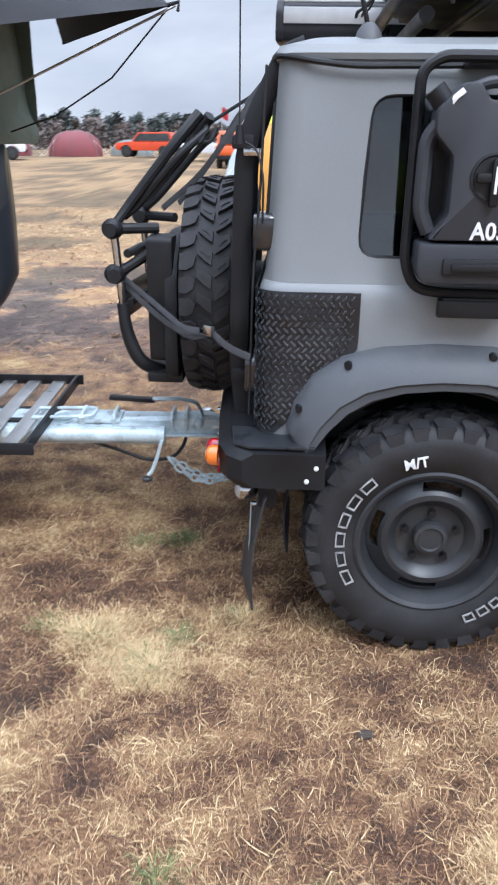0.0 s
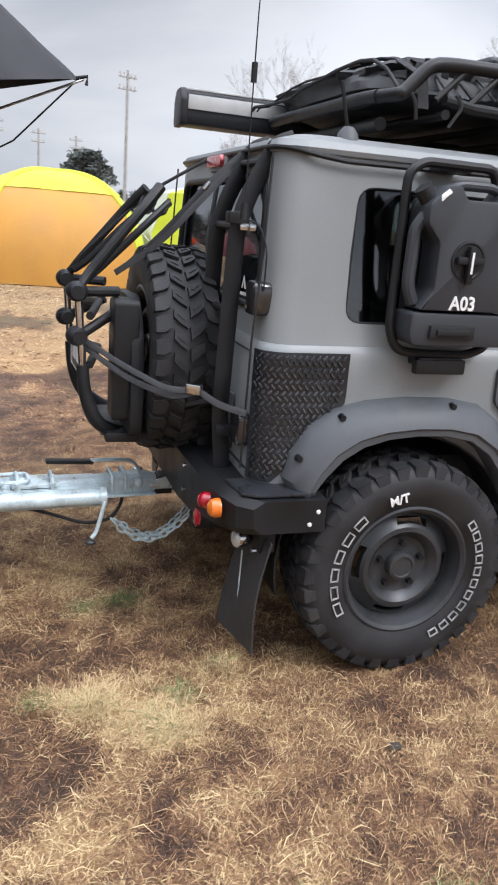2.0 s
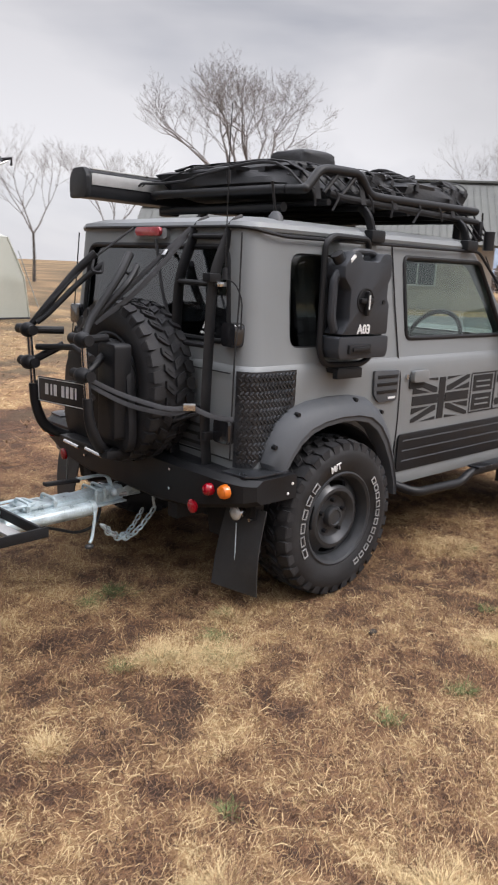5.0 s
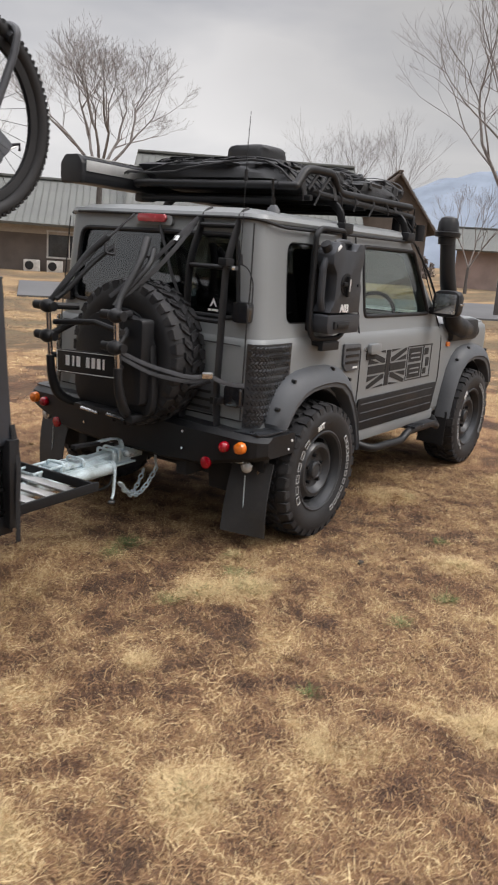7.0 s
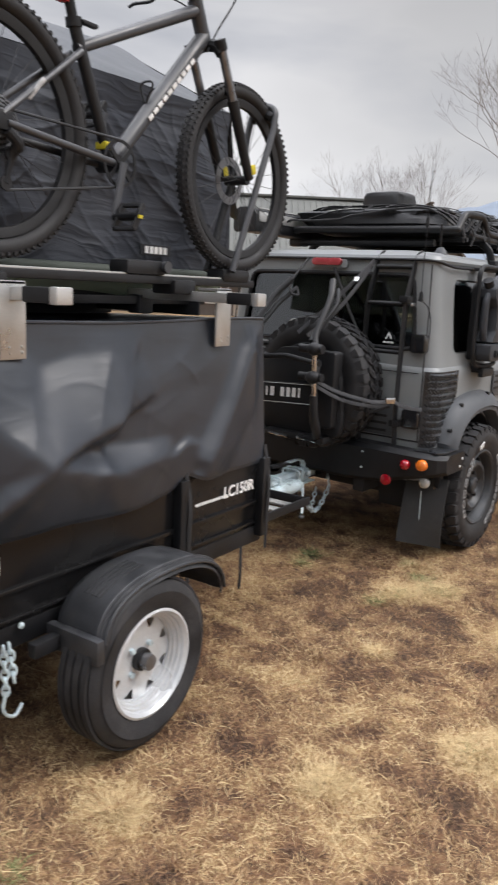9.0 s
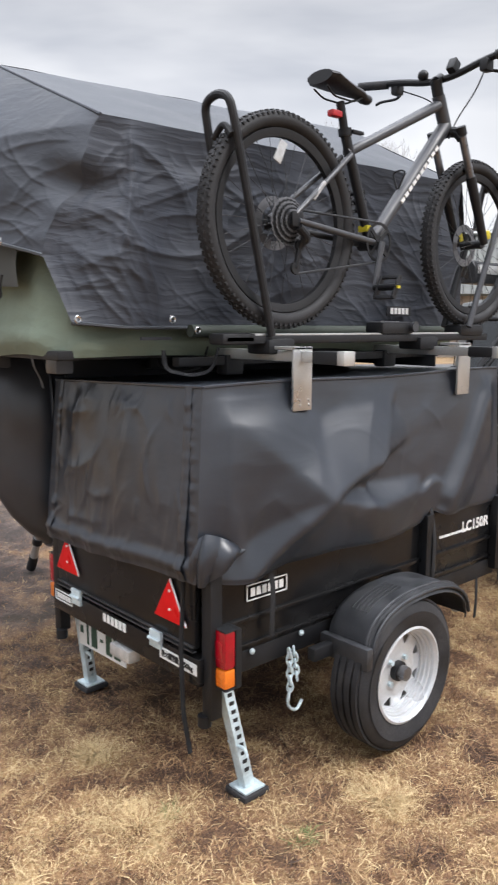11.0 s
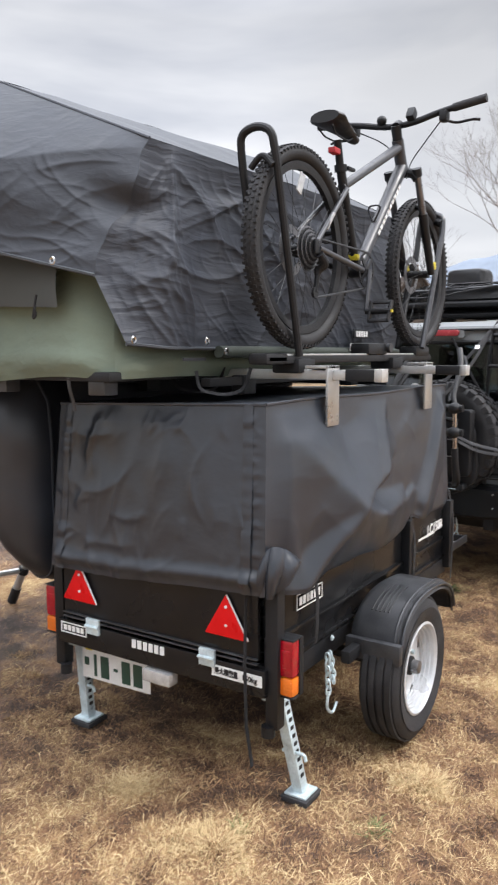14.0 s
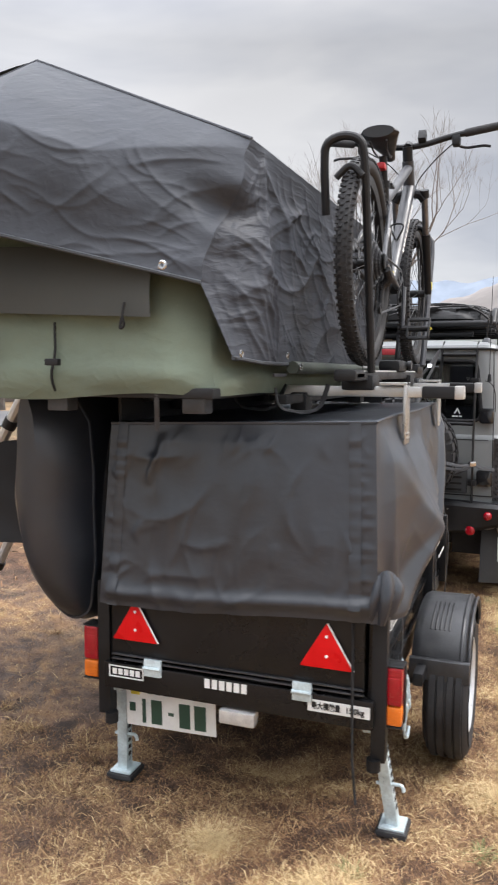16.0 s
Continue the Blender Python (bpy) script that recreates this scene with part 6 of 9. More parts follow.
chain(trailer, [(-0.300 + 0.335 * t, 2.560 + 0.035 * t, 0.318 - 0.105 * math.sin(math.pi * t ** 0.9) + 0.005 * t) for t in [k / 12 for k in range(13)]], 0.0165, 0.0046)
chain(trailer, [(-0.285 + 0.310 * t, 2.565 + 0.110 * t, 0.312 - 0.090 * math.sin(math.pi * t) - 0.015 * t) for t in [k / 12 for k in range(13)]], 0.0150, 0.0042)
part("chain_hook", tube(B(), fillet([(0.030, 2.595, 0.318), (0.024, 2.600, 0.372), (0.040, 2.615, 0.388), (0.052, 2.625, 0.352)], 0.018, 4), 0.0065, 8), ZINC, trailer)
chain(trailer, [(-2.545, 2.222, 0.43), (-2.540, 2.220, 0.285)], 0.014, 0.0042)
chain(trailer, [(-2.525, 2.222, 0.43), (-2.515, 2.214, 0.32)], 0.014, 0.0042)
part("chain_hook", tube(B(), fillet([(-2.54, 2.22, 0.295), (-2.555, 2.22, 0.235), (-2.515, 2.215, 0.205), (-2.49, 2.213, 0.24)], 0.025, 4), 0.0055, 8), ZINC, trailer)

# carrier tray over the drawbar
tray = thing("front_tray", "black angle-iron tray with pale slats over the drawbar", "tray")
for a, b in (((-0.74, 2.31), (-0.74, 3.09)), ((-1.20, 2.31), (-1.20, 3.09)), ((-1.22, 2.31), (-0.72, 2.31)), ((-1.22, 3.09), (-0.72, 3.09))):
    c = ((a[0] + b[0]) / 2, (a[1] + b[1]) / 2, 0.445)
    part("tray_edge", box(B(), c, (abs(a[0] - b[0]) + 0.012, abs(a[1] - b[1]) + 0.012, 0.04), bev=0.002), BLACK, tray)
for k in range(4):
    part("tray_slat", box(B(), (-1.13 + 0.105 * k, 2.70, 0.434), (0.055, 0.77, 0.012), bev=0.003), ALU, tray, "pale aluminium slat")
part("tray_leg", box(B(), (-1.0, 2.70, 0.425), (0.30, 0.16, 0.012)), BLACK, tray)

# ---- PVC cover
def pinches(seed, n, place):
    """Height of many long pinched folds over a unit square; place(rnd) gives u, v, angle, length, width, height, aspect of one."""
    rnd = random.Random(seed)
    U, V = np.meshgrid(np.linspace(0, 1, 641), np.linspace(0, 1, 241), indexing="ij")
    H = np.zeros_like(U)
    for i in range(n):
        u, v, ang, ln, wd, hh, asp = place(rnd)
        du, dv = (U - u) * asp, V - v
        c, s_ = math.cos(ang), math.sin(ang)
        along, off = du * c + dv * s_, -du * s_ + dv * c
        off = off - rnd.uniform(-0.5, 0.5) * along ** 2 / ln
        win = np.exp(-(along / ln) ** 4)
        side = np.where(off > 0, wd, wd * rnd.uniform(1.3, 2.4))
        H += hh * win * np.exp(-(np.abs(off) / side) ** 1.1)
    return H


def sampled(H, u, v):
    x, y = min(max(u, 0), 1) * 639.999, min(max(v, 0), 1) * 239.999
    i, j = int(x), int(y)
    p, q = x - i, y - j
    return (H[i, j] * (1 - p) + H[i + 1, j] * p) * (1 - q) + (H[i, j + 1] * (1 - p) + H[i + 1, j + 1] * p) * q


SLACK = pinches(4, 26, lambda r: (r.random(), r.uniform(0.2, 1.0), r.choice((-0.9, -0.5, 0.6, 0.2)) + r.uniform(-0.2, 0.2), r.uniform(0.1, 0.35), r.uniform(0.02, 0.05), r.uniform(0.002, 0.008), 2.9))
CRINKLE = pinches(6, 60, lambda r: (r.random(), r.random(), r.choice((1.5, 1.35, 1.7, 0.1)) + r.uniform(-0.2, 0.2), r.uniform(0.05, 0.26), r.uniform(0.010, 0.03), r.uniform(0.0012, 0.0050), 1.6))
HEMCRINKLE = pinches(9, 50, lambda r: (r.choice((0.03, 0.97)) + r.uniform(-0.03, 0.03), r.random(), r.uniform(-0.4, 0.4), 0.04, 0.010, r.uniform(0.003, 0.007), 1.6))


# the cover hangs almost plumb; its hem stands a little proud of the box
CXR, CYN, CYF = -2.862, 2.276, 3.148
# taut folds of the near side: start, end (along, down), rise at both, reach above or behind and below or ahead, in metres
FOLDS_SIDE = [((0.00, 0.00), (0.27, 0.65), 0.000, 0.115, 0.23, 0.30), ((0.27, 0.65), (0.465, 0.50), 0.115, 0.068, 0.23, 0.055),
              ((0.465, 0.50), (0.52, 0.26), 0.070, 0.018, 0.22, 0.045), ((0.27, 0.65), (0.09, 1.02), 0.120, 0.055, 0.16, 0.13),
              ((0.27, 0.66), (0.42, 0.735), 0.110, 0.085, 0.07, 0.26), ((0.42, 0.735), (0.62, 0.75), 0.085, 0.028, 0.06, 0.24),
              ((0.975, 0.02), (0.755, 0.88), 0.020, 0.042, 0.17, 0.055), ((0.00, 0.02), (0.10, 1.0), 0.000, 0.040, 0.10, 0.06)]


def tent_of(u, v, fold):
    """A ridge with two flat flanks along one taut fold."""
    (u0, v0), (u1, v1), h0, h1, back, fore = fold
    ax, ay, bx, by, px, py = u0 * 1.62, v0 * 0.57, u1 * 1.62, v1 * 0.57, u * 1.62, v * 0.57
    dx, dy = bx - ax, by - ay
    t = max(0.0, min(1.0, ((px - ax) * dx + (py - ay) * dy) / (dx * dx + dy * dy)))
    qx, qy = px - ax - t * dx, py - ay - t * dy
    up = dx * qy - dy * qx < 0
    return (h0 + (h1 - h0) * t) * max(0.0, 1.0 - math.hypot(qx, qy) / (back if up else fore))


def slack_cloth():
    """Rise of the near side's folds over a grid, the ridges eased as thick cloth eases them."""
    g = np.zeros((163, 83))
    for i in range(163):
        for j in range(83):
            u, v = (i - 1) / 160, (j - 1) / 80
            hs = sorted((tent_of(u, v, f) for f in FOLDS_SIDE), reverse=True)
            g[i, j] = (hs[0] + 0.25 * hs[1] * hs[1] / (hs[0] + 0.02)) * min(1.0, max(0.0, v) / 0.20) ** 1.2
    for k in range(5):
        p = np.pad(g, 1, mode="edge")
        g = (p[:-2, 1:-1] + p[2:, 1:-1] + p[1:-1, :-2] + p[1:-1, 2:] + 2 * g) / 6
    return g


CLOTH = slack_cloth()


def cover_side(u, v):
    """Near side: u from rear to front, v from top to hem."""
    x = CXR - 0.048 * v + (X1 - 0.030 - CXR + 0.048 * v + 0.020 * v) * u
    hem = 0.728 - 0.020 * math.exp(-((u - 0.09) / 0.06) ** 2) - 0.026 * math.exp(-((u - 0.53) / 0.12) ** 2) + 0.035 * math.exp(-((u - 0.70) / 0.035) ** 2)
    z = 1.306 - (1.306 - hem) * v + (0.004 * math.sin(u * 9) if v < 0.02 else 0)
    x_, y_ = 1 + min(0.9999, max(0.0, u)) * 160, 1 + min(0.9999, max(0.0, v)) * 80
    i, j = int(x_), int(y_)
    p, q = x_ - i, y_ - j
    pocket = (CLOTH[i, j] * (1 - p) + CLOTH[i + 1, j] * p) * (1 - q) + (CLOTH[i, j + 1] * (1 - p) + CLOTH[i + 1, j + 1] * p) * q
    pocket += 0.45 * sampled(SLACK, u, v)
    ends = min(1.0, u * 18, (1 - u) * 18)
    y = CYN - 0.026 * v - (0.012 * math.sin(math.pi * v) + pocket - 0.004 * nz(u * 7, v * 5, 2)) * ends * min(1.0, 14 * v)
    if v > 0.98:
        y += 0.004
    return Vector((x, y, z))


def cover_rear(u, v):
    """Rear: u from near to far."""
    y = CYN - 0.026 * v + (CYF - CYN + 0.051 * v) * u
    z = 1.306 - 0.026 * u - (0.588 - 0.010 * math.sin(u * 5 + 1)) * v
    bow = 0.014 * math.sin(math.pi * v) * math.sin(math.pi * u)
    pipe = 0.030 * math.exp(-((v - 0.925) / 0.035) ** 2)
    wr = 0.011 * nz(u * 8, v * 1.8, 1) * (0.4 + 0.6 * math.exp(-v / 0.35)) + 0.003 * nz(u * 14, v * 5, 4)
    wr += 1.5 * sampled(CRINKLE, u, v) + sampled(HEMCRINKLE, u, v)
    edge = 0.007 * (nz(0, v * 26, 6)) * math.exp(-(u / 0.06) ** 2) + 0.007 * nz(1, v * 26, 9) * math.exp(-((1 - u) / 0.06) ** 2)
    ends = min(1.0, u * 16 + 0.0, (1 - u) * 16)
    return Vector((CXR - 0.048 * v - (bow + 0.5 * pipe + wr + edge) * ends * min(1.0, 10 * v), y, z))


cover = thing("trailer_cover", "black glossy PVC tarpaulin cover on the trailer", "tarpaulin")
part("cover_side", sheet(B(), cover_side, 240, 100), PVC, cover, sharp=80)
part("cover_rear", sheet(B(), cover_rear, 110, 80), PVC, cover, sharp=80)
part("cover_side", sheet(B(), lambda u, v: Vector((CXR - 0.030 * v + (X1 - CXR + 0.030 * v) * u, CYF + 0.020 * v + 0.02 * math.sin(math.pi * v), 1.29 - 0.56 * v)), 12, 10), PVC, cover, sharp=80)
part("cover_front", sheet(B(), lambda u, v: Vector((X1 - 0.030 + 0.020 * v + 0.02 * math.sin(math.pi * v) * math.sin(math.pi * u) + 0.006 * nz(u * 4, v * 6, 3), CYN - 0.026 * v + (CYF - CYN) * u, 1.306 - 0.026 * u - 0.58 * v)), 20, 16), PVC, cover, sharp=80)
part("cover_top", sheet(B(), lambda u, v: Vector((CXR + (X1 - 0.030 - CXR) * u, CYN + (CYF - CYN) * v, 1.306 - 0.026 * v - 0.012 * math.sin(math.pi * u) * math.sin(math.pi * v) + 0.005 * nz(u * 6, v * 5, 8) * math.sin(math.pi * u) * math.sin(math.pi * v))), 40, 24), PVC, cover, sharp=80)
part("top_hem", tube(B(), [cover_rear(k / 20, 0.004) + Vector((0, 0, 0.002)) for k in range(21)], 0.005, 6), PVC, cover, "sewn edge")
part("top_hem", tube(B(), [cover_side(k / 30, 0.004) + Vector((0, 0, 0.002)) for k in range(31)], 0.005, 6), PVC, cover, "sewn edge")
part("seam_strip", tube(B(), [cover_rear(0.07, v) + Vector((-0.003, 0, 0)) for v in [k / 60 for k in range(61)]], 0.018, 6, flat=0.12, up=(0, 1, 0)), PVC, cover, "sewn hem strip")
part("seam_strip", tube(B(), [cover_rear(0.945, v) + Vector((-0.003, 0, 0)) for v in [k / 60 for k in range(61)]], 0.018, 6, flat=0.12, up=(0, 1, 0)), PVC, cover, "sewn hem strip")


def flap(u, v):
    """A dog-ear of slack cloth: a rounded lobe round the corner post, drawn out to a point along the side."""
    a = radians(165 + 140 * u)
    k = max(0.0, (u - 0.45) / 0.55)
    top = 0.885 - 0.030 * (1 - u) ** 3 - 0.060 * k ** 1.2
    low = 0.722 + 0.080 * k ** 0.8
    r = 0.024 + 0.018 * math.sin(math.pi * v) + 0.026 * abs(math.sin(8.5 * u + 1.6 * v + 0.6)) ** 0.8 * (0.25 + 0.75 * v)
    return Vector((X0 + 0.006 + r * math.cos(a) + 0.085 * k, Y0 - 0.004 + r * math.sin(a) - 0.030 * k * (1 - k), top + (low - top) * v))


part("corner_flap", sheet(B(), flap, 30, 12, 0.003), PVC, cover, "folded corner flap", 22)
for x in (-2.625, -1.735, X1 - 0.01):
    pts = [(x, Y0 - 0.012, 0.80), (x + 0.005, Y0 - 0.040, 0.66), (x, Y0 - 0.040, 0.54), (x + 0.01, Y0 - 0.03, 0.36 if x > -2 else 0.49)]
    part("tie_strap", tube(B(), fillet(pts, 0.04, 4), 0.011, 6, flat=0.2, up=(1, 0, 0)), BLACKSTRAP, cover, "black tie-down strap")
part("tie_cord", tube(B(), [(X0 - 0.03, 2.325, 0.72), (X0 - 0.045, 2.32, 0.50), (X0 - 0.04, 2.318, 0.30), (X0 - 0.02, 2.31, 0.16)], 0.009, 6, flat=0.4), BLACKSTRAP, cover)
part("tie_cord", tube(B(), [(-1.36, Y0 - 0.01, 0.40), (-1.37, Y0 - 0.02, 0.30), (-1.36, Y0 - 0.01, 0.22)], 0.010, 6, flat=0.4), BLACKSTRAP, cover)
marks("model_print", -1.62, Y0 - 0.0505, 0.655, 0.20, 0.010, trailer, 12, "side")
part("model_letters", moved(lettering("LC150R", 0.062, 0.001, (1.0, 1.0)), pose(-1.385, Y0 - 0.0065, 0.645) @ SIDE), WHITE, trailer, "white printed model letters")
marks("maker_print", -2.615, Y0 - 0.0065, 0.650, 0.175, 0.050, trailer, 6, "side", frame_=True)

# ---- roof bars over the cover
bars = thing("tent_bars", "aluminium bars and brackets that carry tent and bike", "roof bars")
for x in (-2.46, -1.575):
    part("bracket_plate", box(B(), (x + (0.03 if x > -2 else -0.015), 2.250, 1.315), (0.085, 0.010, 0.205), bev=0.003), ALU, bars, "pale aluminium bracket")
    part("bracket_lip", box(B(), (x + (0.03 if x > -2 else -0.015), 2.290, 1.412), (0.085, 0.09, 0.010), bev=0.002), ALU, bars)
    for dz in (-0.07, -0.085):
        for dx in (-0.03, 0.01):
            part("bracket_rivet", cyl(B(), (x + (0.05 if x > -2 else 0.005) + dx, 2.246, 1.315 + dz), (x + (0.05 if x > -2 else 0.005) + dx, 2.2425, 1.315 + dz), 0.0045, 8), ALU, bars)
    part("cross_bar", box(B(), (x, 2.67, 1.385), (0.045, 0.94, 0.035), bev=0.004), ALU, bars, "aluminium cross bar")
    part("bar_sleeve", box(B(), (x, 2.145, 1.385), (0.05, 0.11, 0.04), bev=0.006), PLASTIC, bars)
    part("bar_end", box(B(), (x, 2.080, 1.385), (0.052, 0.030, 0.044), bev=0.004), ALU, bars)
    for y in (2.62, 3.08):
        part("bar_foot", box(B(), (x, y, 1.345), (0.08, 0.06, 0.07), bev=0.008), PLASTIC, bars)
for y in (2.62, 3.10):
    part("long_bar", box(B(), (-1.95, y, 1.36), (1.5, 0.04, 0.03), bev=0.004), BLACK, bars)
for x_, y_ in ((-2.70, 2.56), (-2.60, 2.74)):
    part("sling", tube(B(), fillet([(x_ - 0.05, y_ + 0.06, 1.40), (x_ - 0.05, y_ + 0.05, 1.335), (x_ + 0.01, y_ - 0.02, 1.318), (x_ + 0.06, y_ - 0.06, 1.335), (x_ + 0.07, y_ - 0.08, 1.41)], 0.03, 5), 0.009, 8, flat=0.35, up=(1, 0, 0)), BLACKSTRAP, bars, "black webbing sling")

# ---------------------------------------------------------------- rooftop tent on the trailer
TX0, TX1, TY0, TY1 = -3.12, -1.02, 2.665, 3.86
tent = thing("rooftop_tent", "opened rooftop tent, sage green walls under a dark grey fly", "tent")
part("base_valance", box(B(), (-2.02, 3.135, 1.335), (1.62, 0.012, 0.105), bev=0.003), FLYUNDER, tent, "black cloth below the base")
part("base_valance", box(B(), (-1.300, 2.84, 1.345), (0.012, 0.58, 0.085), bev=0.003), FLYUNDER, tent, "black cloth below the base")
part("base_board", box(B(), ((TX0 + TX1) / 2, (TY0 + TY1) / 2, 1.388), (TX1 - TX0 - 0.04, TY1 - TY0 - 0.04, 0.03), bev=0.006), PLASTIC, tent)


def wall(f, nu=24, nv=14, m_=GREEN, label=""):
    return part("tent_wall", sheet(B(), f, nu, nv), m_, tent, label, 80)


def soft(u, v, k):
    return 0.012 * nz(u * 4 + k, v * 3) + 0.006 * nz(u * 11, v * 9 + k) + 0.014 * math.sin(math.pi * v) * math.sin(math.pi * u)


def skirt(v):
    """The wall's foot puffs out over the base board."""
    return 0.030 * math.exp(-((v - 0.93) / 0.07) ** 2) - 0.02 * v


def crease(u, v):
    """A sewn line low on the wall, and slack drawn into it."""
    k = abs(v - 0.875)
    return -0.007 * math.exp(-(k / 0.010) ** 2) + 0.006 * abs(nz(u * 26, v * 9, 4)) * math.exp(-(k / 0.08) ** 2) + 0.004 * nz(u * 13, v * 22, 6) * max(0.0, v - 0.6)


def rear_top(y):
    return 2.02 + (2.33 - 2.02) * (1 - abs(y - 3.335) / 0.72)


wall(lambda u, v: Vector((TX0 + 0.19 * (1 - v) ** 1.5 + 0.060 * max(0.0, 1 - u / 0.14) ** 2 - (soft(u, v, 1) + skirt(v) + crease(u, v)) * min(1, 3 * v) * min(1, 12 * u), TY0 + 0.10 * (1 - v) + 0.030 * max(0.0, 1 - u / 0.14) ** 2 + (TY1 - TY0 - 0.10 * (1 - v)) * u, 1.375 + 0.012 * math.sin(9 * u) + (rear_top(TY0 + (TY1 - TY0) * u) - 1.375) * (1 - v))), 90, 60)
wall(lambda u, v: Vector((TX1 - 0.10 * (1 - v) + (soft(u, v, 5) + skirt(v)) * min(1, 3 * v), TY0 + (TY1 - TY0) * u, 1.375 + (rear_top(TY0 + (TY1 - TY0) * u) - 1.375) * (1 - v))), 24, 24)
wall(lambda u, v: Vector((TX0 + 0.060 * max(0.0, 1 - u / 0.08) ** 2 + 0.19 * (1 - v) ** 1.5 * (1 - u) + (TX1 - TX0) * u, TY0 + 0.030 * max(0.0, 1 - u / 0.08) ** 2 + 0.10 * (1 - v) - (soft(u, v, 9) + skirt(v) + crease(u + 3, v)) * min(1, 3 * v) * min(1, 24 * u), 2.02 - (0.64 - 0.02 * math.sin(u * 14) * u) * v)), 110, 60)
wall(lambda u, v: Vector((TX0 + (TX1 - TX0) * u, TY1 + soft(u, v, 3), 2.10 - 0.72 * v)), 24, 14)
# dark sheet standing in for shade on the rear wall, with toggles
part("wall_shade_panel", sheet(B(), lambda u, v: Vector((TX0 + 0.02 - 0.035 * v - 0.02 * math.sin(math.pi * v), 2.86 + 0.72 * u, 1.80 + 0.03 * u - 0.20 * v)), 20, 8), WALLSHADE, tent, "dark sheet for the shade on the rear wall")
for y in (2.93, 3.62):
    part("toggle_cord", tube(B(), fillet([(TX0 - 0.035, y, 1.64), (TX0 - 0.042, y + 0.004, 1.60), (TX0 - 0.042, y - 0.004, 1.575), (TX0 - 0.042, y + 0.012, 1.565), (TX0 - 0.04, y + 0.006, 1.60)], 0.01, 3), 0.004, 6), BLACKSTRAP, tent)
part("wall_seam", tube(B(), [Vector((TX0 - soft(0.46, v, 1) - skirt(v) - 0.002, 3.185, 2.15 - 0.775 * v)) for v in [0.72 + 0.26 * k / 10 for k in range(11)]], 0.004, 6), BLACKSTRAP, tent)
part("loose_strap", tube(B(), fillet([(-3.10, 2.86, 1.385), (-3.09, 2.865, 1.345), (-3.06, 2.88, 1.305), (-3.05, 2.885, 1.275)], 0.03, 4), 0.008, 6, flat=0.2, up=(0, 1, 0)), STRAP, tent, "loose grey strap hanging from the base")
part("wall_buckle", box(B(), (TX0 - 0.04, 3.165, 1.475), (0.02, 0.045, 0.02), bev=0.004), PLASTIC, tent)
part("wall_tab", box(B(), (TX0 - 0.036, 3.40, 1.545), (0.006, 0.09, 0.008)), FLYUNDER, tent)
part("wall_tab", box(B(), (-2.80, TY0 - 0.075, 1.44), (0.12, 0.006, 0.010)), FLYUNDER, tent)
for y, m_ in ((2.75, PLASTIC), (3.20, PLASTIC)):
    part("board_hinge", box(B(), (TX0 + 0.06, y, 1.36), (0.06, 0.07, 0.06), bev=0.005), FENDER, tent)

# fly: near wall, near slope, far slope, rear and front faces
SH, RG = (2.645, 2.105), (3.335, 2.420)
FX0, FX1 = -2.965, -1.03


def near_fold(r):
    u = r.random() ** 1.3
    v = r.uniform(0.12, 1.0)
    if u < 0.30 and r.random() < 0.5:
        ang = math.atan2(v + 0.15, (u - 0.02) * 3.1 + 0.05) + r.uniform(-0.25, 0.25)     # fan out from the shoulder
    elif u > 0.55:
        ang = r.choice((0.55, 0.75, -0.2)) + r.uniform(-0.25, 0.25)
    else:
        ang = r.choice((-0.35, -0.2, 0.15, 0.9)) + r.uniform(-0.25, 0.25)
    big = r.random() < 0.3
    return u, v, ang, r.uniform(0.16, 0.42) if big else r.uniform(0.05, 0.2), r.uniform(0.010, 0.018) if big else r.uniform(0.005, 0.010), r.uniform(0.005, 0.009) if big else r.uniform(0.0015, 0.004), 3.1


def rear_fold(r):
    u = r.random()
    v = r.uniform(min(0.8, 0.16 + 0.95 * u), 1.0)
    ang = r.choice((0.15, 0.35, -0.5, 0.7)) + r.uniform(-0.3, 0.3)
    return u, v, ang, r.uniform(0.08, 0.34), r.uniform(0.007, 0.015), r.uniform(0.002, 0.005), 2.6


FOLDS_NEAR, FOLDS_REAR = pinches(3, 170, near_fold), pinches(8, 80, rear_fold)
BIG = iter([(0.085, 0.30, 1.37, 0.36, 0.018, 0.026, 3.1), (0.16, 0.25, 0.73, 0.36, 0.024, 0.022, 3.1), (0.36, 0.17, -0.04, 0.9, 0.028, 0.014, 3.1), (0.25, 0.62, -0.25, 0.6, 0.028, 0.018, 3.1), (0.42, 0.80, -0.3, 0.6, 0.028, 0.016, 3.1), (0.13, 0.60, 1.0, 0.3, 0.02, 0.018, 3.1), (0.62, 0.5, 0.75, 0.7, 0.03, 0.018, 3.1), (0.78, 0.55, 0.75, 0.7, 0.03, 0.016, 3.1)])
FOLDS_NEAR += 0.7 * pinches(5, 8, lambda r: next(BIG))
CORNER = [Vector((FX0, SH[0] - 0.02, SH[1])), Vector((-3.125, 2.712, 1.690)), Vector((-3.075, 2.636, 1.487))]


def jag(t):
    """The fly's rear corner does not run straight."""
    return Vector((-0.028 * math.sin(3 * math.pi * t) - 0.012 * math.sin(7 * math.pi * t), -0.018 * math.sin(2 * math.pi * t) + 0.010 * math.sin(5 * math.pi * t), 0)) * math.sin(math.pi * t)


